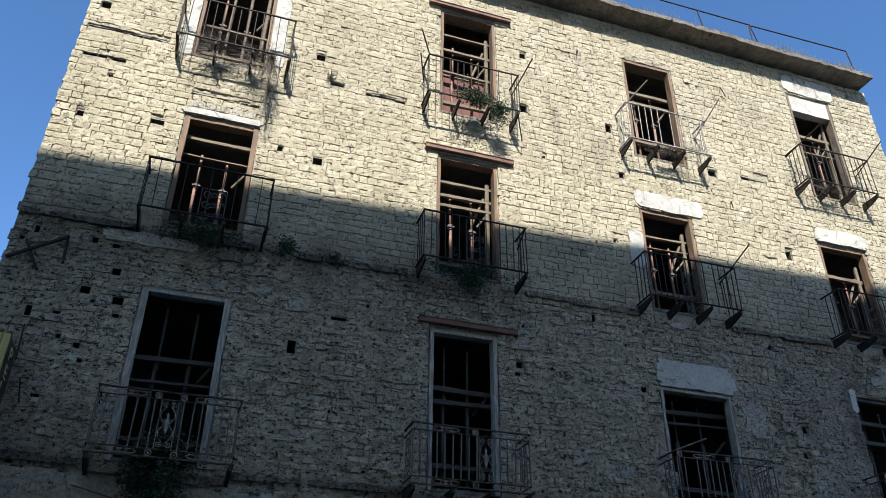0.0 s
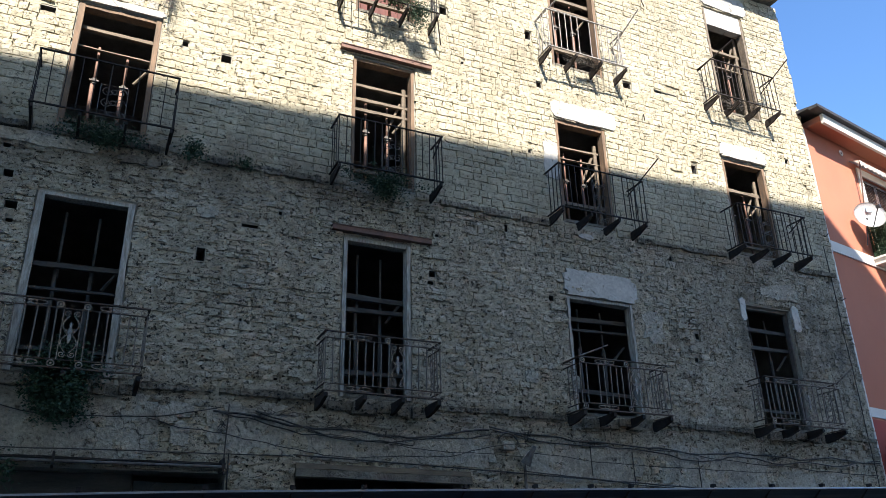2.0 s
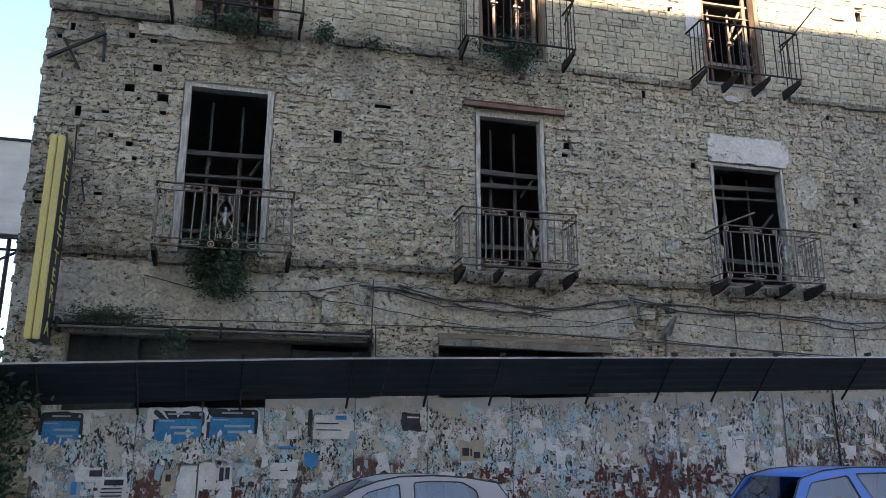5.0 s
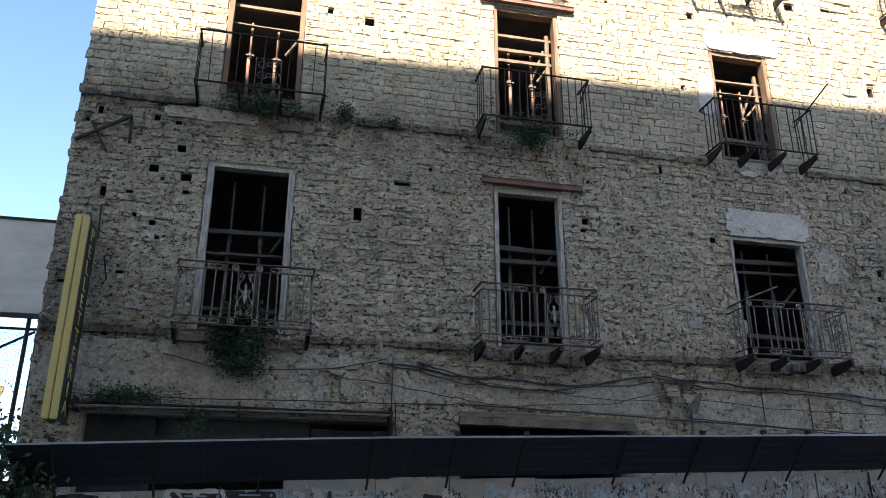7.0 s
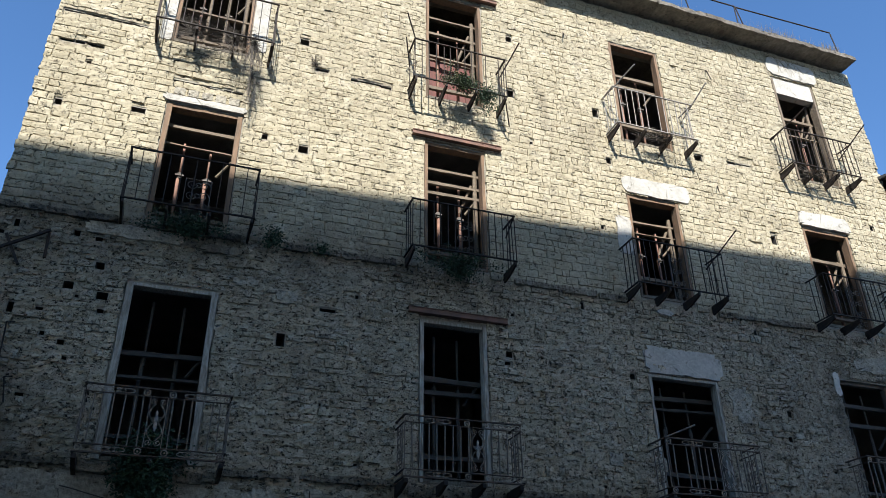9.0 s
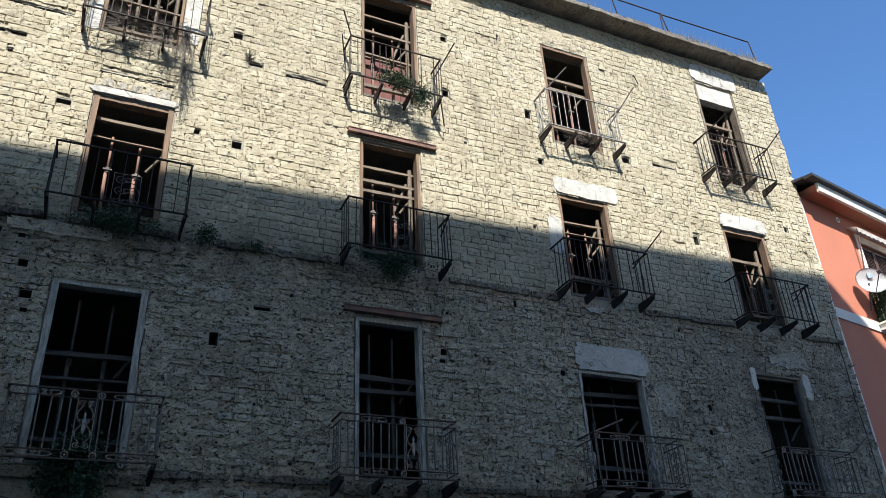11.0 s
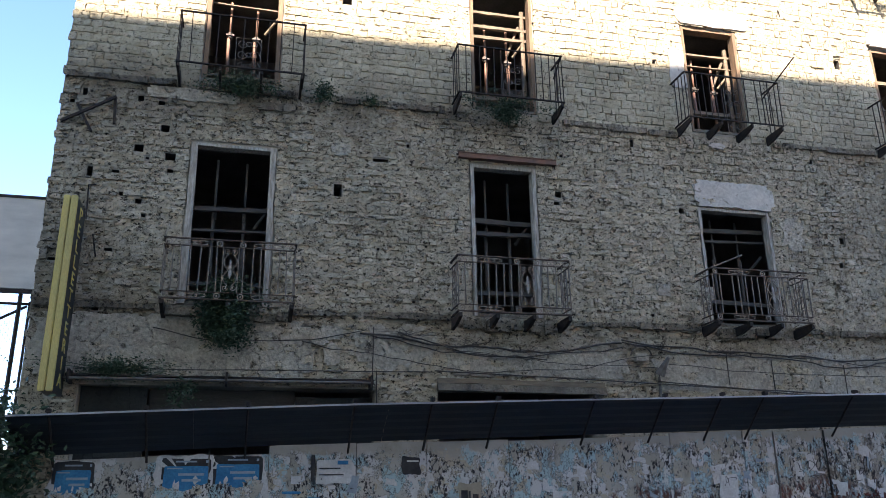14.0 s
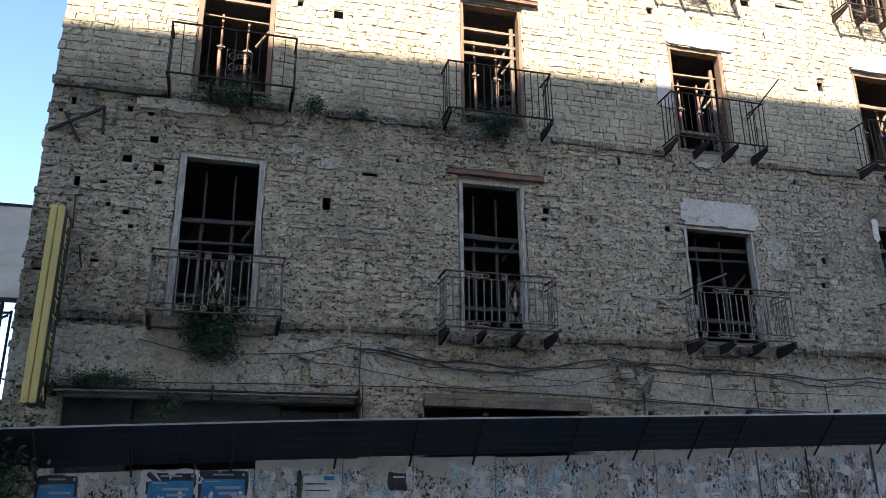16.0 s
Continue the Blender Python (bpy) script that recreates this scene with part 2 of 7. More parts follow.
BROWN = simple("brown_shutter", (0.13, 0.075, 0.055), (0.10, 0.06, 0.045), 4.0, 0.6, bump=0.15)
BLACKGREEN = simple("dark_shutter", (0.018, 0.02, 0.018), (0.028, 0.03, 0.026), 4.0, 0.6, bump=0.15)
REED = simple("green_reed", (0.035, 0.085, 0.035), (0.02, 0.05, 0.022), 14.0, 0.8, bump=0.5, bscale=60, stretch=(4, 4, 0.4))
TERRA = simple("terracotta", (0.36, 0.13, 0.07), (0.28, 0.10, 0.06), 5.0, 0.8, bump=0.1)
DISH = simple("white_enamel", (0.80, 0.80, 0.78), (0.74, 0.74, 0.73), 3.0, 0.4, bump=0.02)
PLASTICW = simple("aged_white_casing", (0.70, 0.70, 0.67), (0.62, 0.62, 0.60), 3.0, 0.45, bump=0.03)
BLACKP = simple("black_plastic", (0.02, 0.02, 0.022), (0.03, 0.03, 0.03), 3.0, 0.5, bump=0.05)
YELLOW = simple("faded_yellow_acrylic", (0.62, 0.50, 0.16), (0.50, 0.42, 0.16), 2.0, 0.5, bump=0.1, stretch=(3, 3, 0.4))
LETTER = simple("yellow_letter", (0.66, 0.52, 0.15), (0.58, 0.46, 0.14), 2.0, 0.5, bump=0.05)
BILL = simple("weathered_billboard", (0.66, 0.64, 0.58), (0.50, 0.49, 0.45), 1.2, 0.8, bump=0.1, stretch=(1, 1, 3))
PAPERW = simple("torn_white_paper", (0.72, 0.72, 0.71), (0.56, 0.56, 0.54), 6.0, 0.9, bump=0.2)
PAPERB = simple("torn_blue_paper", (0.012, 0.19, 0.40), (0.03, 0.27, 0.50), 5.0, 0.85, bump=0.2)
PAPERP = simple("torn_pale_blue_paper", (0.36, 0.45, 0.52), (0.28, 0.36, 0.44), 5.0, 0.9, bump=0.2)
PAPERK = simple("torn_black_paper", (0.025, 0.025, 0.03), (0.06, 0.06, 0.065), 6.0, 0.85, bump=0.2)
PAPERY = simple("torn_beige_paper", (0.46, 0.40, 0.30), (0.36, 0.31, 0.24), 5.0, 0.9, bump=0.2)
RUST = simple("rust_patch", (0.17, 0.045, 0.035), (0.09, 0.04, 0.03), 7.0, 0.9, bump=0.4)
SPRAY = simple("black_spray", (0.03, 0.03, 0.035), (0.05, 0.05, 0.055), 5.0, 0.7, bump=0.1)
RUBBER = simple("tyre_rubber", (0.02, 0.02, 0.02), (0.03, 0.03, 0.03), 8.0, 0.9, bump=0.2)


def board_material():
    """Site boards: grey paint under ragged remains of paper, ink and rust."""
    m, nt, bsdf = material("papered_board")
    tc = nt.nodes.new("ShaderNodeTexCoord")
    info = nt.nodes.new("ShaderNodeObjectInfo")

    def layer(scale, stretch, lo, hi, rough=0.75):
        mp = nt.nodes.new("ShaderNodeMapping")
        mp.inputs["Scale"].default_value = stretch
        nt.links.new(tc.outputs["Object"], mp.inputs["Vector"])
        return spread(nt, noise_tex(nt, mp.outputs[0], scale, 12.0, rough), lo, hi)

    def times(p, q):
        n = nt.nodes.new("ShaderNodeMath")
        n.operation = "MULTIPLY"
        nt.links.new(p, n.inputs[0])
        nt.links.new(q, n.inputs[1])
        return n.outputs[0]

    def rim(scale, stretch, at, width, rough):
        """Thin ragged line where a torn layer ends."""
        return times(layer(scale, stretch, at, at + 0.002, rough), layer(scale, stretch, at + width + 0.002, at + width, rough))

    base = mixed(nt, info.outputs["Random"], (0.42, 0.395, 0.34), (0.52, 0.50, 0.455))
    col = mixed(nt, layer(1.3, (1, 1, 1), 0.38, 0.64), base, (0.36, 0.33, 0.275))
    # bills were pasted up to an uneven height only
    sep = nt.nodes.new("ShaderNodeSeparateXYZ")
    nt.links.new(tc.outputs["Object"], sep.inputs[0])
    rise = nt.nodes.new("ShaderNodeMath")
    rise.operation = "MULTIPLY_ADD"
    rise.inputs[1].default_value = -SLOPE
    nt.links.new(sep.outputs["X"], rise.inputs[0])
    nt.links.new(sep.outputs["Z"], rise.inputs[2])
    jag = nt.nodes.new("ShaderNodeMath")
    jag.operation = "MULTIPLY_ADD"
    jag.inputs[1].default_value = 0.7
    nt.links.new(layer(2.2, (1, 1, 0.5), 0.0, 1.0, 0.7), jag.inputs[0])
    nt.links.new(rise.outputs[0], jag.inputs[2])
    pasted = spread(nt, jag.outputs[0], 2.58, 2.53)
    paper = times(layer(4.2, (1.0, 1, 0.8), 0.505, 0.51, 0.72), pasted)
    col = mixed(nt, paper, col, (0.57, 0.57, 0.555))
    col = mixed(nt, times(layer(3.4, (1.2, 1.7, 0.8), 0.53, 0.535, 0.75), pasted), col, (0.37, 0.52, 0.55))
    col = mixed(nt, times(layer(5.0, (0.9, 2.3, 1.1), 0.56, 0.565, 0.75), pasted), col, (0.46, 0.41, 0.32))
    # scuffed dark areas, broken up finely
    zone = layer(0.9, (1.0, 5.1, 0.35), 0.54, 0.66, 0.6)
    fleck = layer(20.0, (1.2, 1.2, 0.6), 0.47, 0.50, 0.75)
    col = mixed(nt, times(times(zone, fleck), pasted), col, (0.15, 0.115, 0.085))
    edges = times(times(rim(4.2, (1.0, 1, 0.8), 0.491, 0.014, 0.72), layer(2.0, (1, 1, 1), 0.36, 0.40, 0.7)), pasted)
    second = times(times(rim(3.4, (1.2, 1.7, 0.8), 0.52, 0.014, 0.75), layer(1.7, (1, 2, 1), 0.44, 0.48, 0.7)), pasted)
    bare = times(times(layer(1.5, (1.0, 3.1, 0.55), 0.50, 0.53, 0.7), spread(nt, jag.outputs[0], 1.98, 1.86)), layer(9.0, (1.4, 1, 0.6), 0.42, 0.46, 0.75))
    col = mixed(nt, bare, col, (0.135, 0.055, 0.042))
    col = mixed(nt, second, col, (0.10, 0.13, 0.14))
    col = mixed(nt, edges, col, (0.05, 0.048, 0.05))
    ink = times(layer(19.0, (1.4, 1.3, 0.8), 0.535, 0.55, 0.65), layer(2.6, (1.0, 2.0, 0.8), 0.49, 0.52, 0.7))
    ink = times(ink, pasted)
    col = mixed(nt, ink, col, (0.03, 0.03, 0.035))
    nt.links.new(col, bsdf.inputs["Base Color"])
    bsdf.inputs["Roughness"].default_value = 0.9
    bumped(nt, bsdf, [paper, ink], 0.5, 0.012)
    return m


BOARD = board_material()


def car_paint(name, c):
    m, nt, bsdf = material(name)
    v = coords(nt)
    dust = spread(nt, noise_tex(nt, v, 6.0, 5.0), 0.4, 0.8)
    nt.links.new(mixed(nt, dust, c, tuple(x * 0.85 + 0.03 for x in c)), bsdf.inputs["Base Color"])
    bsdf.inputs["Roughness"].default_value = 0.3
    bsdf.inputs["Coat Weight"].default_value = 0.6
    return m


BLUECAR = car_paint("blue_car_paint", (0.03, 0.19, 0.55))
SILVERCAR = car_paint("silver_car_paint", (0.30, 0.31, 0.325))


def glass(name, tint=(0.75, 0.82, 0.85)):
    m, nt, bsdf = material(name)
    bsdf.inputs["Base Color"].default_value = rgb(tint)
    bsdf.inputs["Roughness"].default_value = 0.02
    bsdf.inputs["Transmission Weight"].default_value = 1.0
    bsdf.inputs["IOR"].default_value = 1.45
    return m


GLASS = glass("window_glass")
# blue tint and part metal stand in for sky reflected in the windows
CARGLASS = glass("sky_tinted_car_glass", (0.36, 0.56, 0.78))
CARGLASS.node_tree.nodes["Principled BSDF"].inputs["Metallic"].default_value = 0.3

# ---- mesh helpers ----
rnd = random.Random(7)


def part(name, bm, mat, parent=None, label="", smooth=False):
    me = bpy.data.meshes.new(name)
    bm.normal_update()
    bm.to_mesh(me)
    bm.free()
    me.materials.append(mat)
    if smooth:
        for p in me.polygons:
            p.use_smooth = True
    ob = new(name, me)
    ob.parent = parent
    if label:
        ob["label"] = label
    return ob


def again(name, ob, parent, m):
    """A second piece on the same mesh."""
    o = new(name, ob.data)
    o.parent = parent
    o.matrix_basis = m
    return o


def thing(name, label, category, at=(0, 0, 0), turn=0.0, group="", kind=""):
    e = new(name)
    e.empty_display_size = 0.1
    e.matrix_basis = pose(*at, 0, 0, turn)
    return tagged(e, label, category, group, kind)


def B():
    return bmesh.new()


def box(bm, x0, x1, y0, y1, z0, z1, m=None):
    vs = [bm.verts.new(p) for p in ((x0, y0, z0), (x1, y0, z0), (x1, y1, z0), (x0, y1, z0), (x0, y0, z1), (x1, y0, z1), (x1, y1, z1), (x0, y1, z1))]
    for f in ((0, 3, 2, 1), (4, 5, 6, 7), (0, 1, 5, 4), (1, 2, 6, 5), (2, 3, 7, 6), (3, 0, 4, 7)):
        bm.faces.new([vs[i] for i in f])
    if m:
        for v in vs:
            v.co = m @ v.co
    return vs


def worn_box(bm, x0, x1, y0, y1, z0, z1, wear=0.01, cuts=6, seed=0):
    """A long box with uneven edges along x."""
    n = max(2, cuts)
    rings = []
    for i in range(n + 1):
        x = x0 + (x1 - x0) * i / n
        j = [wear * (0.6 * noise.noise(Vector((x * 3.1 + k * 7.7, seed, k))) + 0.8 * noise.noise(Vector((x * 19.0 + k * 5.3, seed + 2, k)))) for k in range(8)]
        rings.append([bm.verts.new((x, y0 + j[0], z0 + j[1])), bm.verts.new((x, y1, z0 + j[2])), bm.verts.new((x, y1, z1 + j[3])), bm.verts.new((x, y0 + j[4], z1 + j[5]))])
    for a, b in zip(rings, rings[1:]):
        for k in range(4):
            bm.faces.new((a[k], a[(k + 1) % 4], b[(k + 1) % 4], b[k]))
    bm.faces.new(rings[0][::-1])
    bm.faces.new(rings[-1])


def rod(bm, p0, p1, r, seg=6, r1=None):
    p0, p1 = Vector(p0), Vector(p1)
    r1 = r if r1 is None else r1
    q = (p1 - p0).to_track_quat("Z", "Y")
    a, b = [], []
    for i in range(seg):
        t = 2 * math.pi * (i + 0.5) / seg
        d = q @ Vector((math.cos(t), math.sin(t), 0))
        a.append(bm.verts.new(p0 + d * r))
        b.append(bm.verts.new(p1 + d * r1))
    for i in range(seg):
        j = (i + 1) % seg
        bm.faces.new((a[i], a[j], b[j], b[i]))
    bm.faces.new(a[::-1])
    bm.faces.new(b)


def tube(bm, pts, r, seg=6):
    """One continuous bent tube through the points."""
    pts = [Vector(p) for p in pts]
    rings = []
    for i, p in enumerate(pts):
        d = (pts[min(i + 1, len(pts) - 1)] - pts[max(i - 1, 0)]).normalized()
        ref = Vector((0, 1, 0)) if abs(d.y) < 0.8 else Vector((0, 0, 1))
        u = d.cross(ref).normalized()
        w = d.cross(u)
        rings.append([bm.verts.new(p + (u * math.cos(2 * math.pi * (k + 0.5) / seg) + w * math.sin(2 * math.pi * (k + 0.5) / seg)) * r) for k in range(seg)])
    for q, t in zip(rings, rings[1:]):
        for k in range(seg):
            j = (k + 1) % seg
            bm.faces.new((q[k], q[j], t[j], t[k]))
    bm.faces.new(rings[0][::-1])
    bm.faces.new(rings[-1])


def ring(bm, c, R, r, plane="xz", seg=12, start=0.0, turn=2 * math.pi):
    pts = []
    for i in range(seg + 1):
        t = start + turn * i / seg
        a, b = R * math.cos(t), R * math.sin(t)
        pts.append((c[0] + a, c[1], c[2] + b) if plane == "xz" else (c[0], c[1] + a, c[2] + b))
    tube(bm, pts, r, 4)


def scroll(bm, c, R, r, hand=1, start=0.0, turns=1.5, plane="xz", seg=18):
    pts = []
    for i in range(seg + 1):
        k = i / seg
        t = start + hand * turns * 2 * math.pi * k
        q = R * (1 - 0.8 * k)
        a, b = q * math.cos(t), q * math.sin(t)
        pts.append((c[0] + a, c[1], c[2] + b) if plane == "xz" else (c[0], c[1] + a, c[2] + b))
    tube(bm, pts, r, 4)


def ragged_plate(bm, x0, x1, z0, z1, y_front, y_back, edge=0.05, step=0.12, seed=0, corner=0.1):
    """An uneven plate against a wall, in the xz plane, with a broken outline."""
    pts = []
    cx, cz = (x0 + x1) / 2, (z0 + z1) / 2
    per = [((x0, z0), (x1, z0)), ((x1, z0), (x1, z1)), ((x1, z1), (x0, z1)), ((x0, z1), (x0, z0))]
    for (ax, az), (bx, bz) in per:
        n = max(2, int(math.hypot(bx - ax, bz - az) / step))
        for i in range(n):
            k = i / n
            x, zz = ax + (bx - ax) * k, az + (bz - az) * k
            if i == 0:
                x += (cx - x) * min(0.5, corner / max(0.1, abs(cx - x)))
                zz += (cz - zz) * min(0.5, 0.6 * corner / max(0.1, abs(cz - zz)))
            lim = min(edge, 0.24 * min(x1 - x0, z1 - z0))
            w = lim * noise.noise(Vector((x * 4.3, zz * 4.3, seed * 3.7))) + 0.3 * lim * noise.noise(Vector((x * 15, zz * 15, seed)))
            dx, dz = x - cx, zz - cz
            ln = math.hypot(dx, dz) or 1
            pts.append((x + dx / ln * w, zz + dz / ln * w))
    front = [bm.verts.new((x, y_front + 0.006 * noise.noise(Vector((x * 9, z * 9, seed))), z)) for x, z in pts]
    back = [bm.verts.new((x, y_back, z)) for x, z in pts]
    n = len(pts)
    mid = bm.verts.new((cx, y_front - 0.004, cz))
    for i in range(n):
        j = (i + 1) % n
        bm.faces.new((front[i], front[j], mid))
        bm.faces.new((front[j], front[i], back[i], back[j]))


def leaves(bm, count, place, size, seed=1, droop=0.4):
    """Many small folded leaves round points given by place(random)."""
    r = random.Random(seed)
    for _ in range(count):
        c = Vector(place(r))
        s = size * r.uniform(0.6, 1.4)
        e = Euler((r.uniform(-1.2, 1.2), r.uniform(-1.2, 1.2), r.uniform(0, 6.28))).to_matrix()
        a, b2, c2, d = (e @ Vector(q) * s for q in ((0, -0.5, 0), (0.28, 0, 0.08), (0, 0.6, -0.1 * droop), (-0.28, 0, 0.08)))
        v = [bm.verts.new(c + q) for q in (a, b2, c2, d)]
        bm.faces.new((v[0], v[1], v[2]))
        bm.faces.new((v[0], v[2], v[3]))


def stems(bm, pairs, r=0.006, bend=0.1, seed=2):
    q = random.Random(seed)
    for a, b in pairs:
        a, b = Vector(a), Vector(b)
        mid = (a + b) / 2 + Vector((q.uniform(-bend, bend), q.uniform(-bend, bend), q.uniform(0, bend)))
        rod(bm, a, mid, r, 3, r * 0.8)
        rod(bm, mid, b, r * 0.8, 3, r * 0.3)


# ---- plan ----
LEFT, RIGHT, TOP = -3.02, 15.74, 16.20
# doorways: x0, x1, z0, z1
DOORS = {
    "A1": (-0.99, 0.37, 4.56, 7.27), "A2": (3.70, 4.92, 4.56, 7.30), "A3": (8.11, 9.62, 4.56, 6.82), "A4": (12.62, 13.95, 4.56, 7.22),
    "B1": (-0.94, 0.36, 8.42, 10.79), "B2": (3.79, 5.03, 8.42, 11.08), "B3": (8.22, 9.47, 8.42, 10.78), "B4": (12.75, 14.05, 8.42, 10.84),
    "C1": (-1.08, 0.30, 12.20, 14.80), "C2": (3.82, 5.08, 12.20, 15.13), "C3": (8.31, 9.62, 12.20, 15.08), "C4": (13.03, 14.32, 12.20, 15.32),
}
SHOPS = {"G1": (-2.25, 2.06, 0.0, 3.32), "G2": (3.08, 5.90, 0.1, 3.36)}
# putlog holes: x, z, width, height
HOLES = [
    (-2.74, 12.94, 0.16, 0.14), (-2.32, 11.30, 0.08, 0.07), (-2.61, 10.36, 0.11, 0.11), (-1.37, 10.50, 0.22, 0.10), (1.32, 12.89, 0.17, 0.14),
    (5.74, 14.35, 0.13, 0.14), (5.70, 12.79, 0.15, 0.18), (7.72, 12.79, 0.14, 0.20), (0.78, 10.45, 0.09, 0.09), (10.26, 12.17, 0.22, 0.15),
    (11.86, 10.34, 0.15, 0.22), (1.40, 6.62, 0.13, 0.22), (1.48, 10.34, 0.17, 0.15), (-1.42, 7.47, 0.13, 0.12), (-1.79, 7.09, 0.14, 0.12),
    (-1.30, 6.98, 0.16, 0.12), (5.35, 6.86, 0.11, 0.11), (5.31, 6.69, 0.11, 0.06), (7.79, 6.73, 0.10, 0.10), (-2.69, 8.00, 0.07, 0.13),
    (-2.47, 6.63, 0.08, 0.16), (-1.84, 7.97, 0.09, 0.09), (2.60, 7.55, 0.05, 0.06), (-2.55, 5.05, 0.10, 0.10), (-2.52, 3.98, 0.10, 0.10),
    (2.36, 3.92, 0.14, 0.16), (7.55, 9.85, 0.07, 0.07), (11.2, 6.35, 0.10, 0.12), (11.1, 5.85, 0.09, 0.10), (10.8, 8.0, 0.08, 0.10),
    (6.9, 8.02, 0.06, 0.14), (6.1, 11.6, 0.07, 0.06), (-0.35, 3.99, 0.09, 0.08), (7.9, 11.55, 0.12, 0.12), (14.9, 11.2, 0.10, 0.10),
]
# crevices where the bedding has washed out
HOLES += [
    (-2.85, 12.361, 0.14, 0.039), (-2.68, 12.363, 0.2, 0.032), (-2.53, 12.368, 0.1, 0.036), (-2.4, 12.372, 0.14, 0.042), (-2.21, 12.359, 0.23, 0.046), (-2.03, 12.363, 0.12, 0.052), (-1.87, 12.366, 0.18, 0.047), (-1.72, 12.366, 0.11, 0.045), (-1.59, 12.349, 0.15, 0.052), (-0.82, 11.295, 0.18, 0.052), (-0.62, 11.3, 0.21, 0.04), (-0.4, 11.289, 0.23, 0.053), (-0.16, 11.28, 0.24, 0.033), (0.03, 11.301, 0.13, 0.041), (0.2, 11.285, 0.2, 0.043), (2.36, 12.206, 0.16, 0.045), (2.54, 12.22, 0.19, 0.047), (2.76, 12.219, 0.25, 0.055), (2.99, 12.202, 0.21, 0.052), (1.7, 12.27, 0.25, 0.044), (11.16, 12.243, 0.21, 0.051), (11.36, 12.245, 0.19, 0.032), (11.58, 12.262, 0.24, 0.032), (-2.74, 11.688, 0.23, 0.034), (-2.54, 11.696, 0.15, 0.052), (-2.41, 11.693, 0.11, 0.031), (-2.25, 11.686, 0.21, 0.052), (2.12, 7.23, 0.26, 0.055),
]

# small broken pits, thickest on the left flank
pits = random.Random(77)
for _ in range(34):
    left = pits.random() < 0.7
    HOLES.append((pits.uniform(-2.9, -1.25) if left else pits.uniform(0.7, 15.4), pits.uniform(3.6, 8.0), pits.uniform(0.05, 0.12) if left else pits.uniform(0.03, 0.06), pits.uniform(0.04, 0.08) if left else pits.uniform(0.03, 0.05)))
HOLES = [h for h in HOLES if not any(a - 0.25 < h[0] < b + 0.25 and c - 0.3 < h[1] < d + 0.3 for a, b, c, d in DOORS.values()) or h in HOLES[:63]]


def in_wall_opening(x, z):
    return any(a < x < b and c < z < d for a, b, c, d in (*DOORS.values(), *SHOPS.values()))


def in_hole(x, z):
    return any(abs(x - a) < w / 2 and abs(z - c) < h / 2 for a, c, w, h in HOLES)


# ---- ground ----
def ground():
    bm = B()
    for x0, x1 in ((-600, -60), (-60, 0), (0, 60), (60, 600)):
        z = [SLOPE * max(-60, min(60, x)) for x in (x0, x1)]
        v = [bm.verts.new(p) for p in ((x0, -600, z[0] - 0.14), (x1, -600, z[1] - 0.14), (x1, 900, z[1] - 0.14), (x0, 900, z[0] - 0.14))]
        bm.faces.new(v)
    bmesh.ops.remove_doubles(bm, verts=bm.verts, dist=0.001)
    tagged(part("ground", bm, ASPHALT), "grey asphalt street rising gently along the building", "street", kind="structure")
    bm = B()
    for i in range(46):
        x = -14 + i
        for k in range(2):
            y0 = -2.75 + 1.38 * k
            for v in box(bm, x + 0.006, x + 0.994, y0 + 0.006, y0 + 1.37, -0.3, 0.0):
                v.co.z += SLOPE * v.co.x
    tagged(part("pavement", bm, PAVING), "grey stone pavement with a kerb before the hoarding", "pavement", kind="structure")


ground()


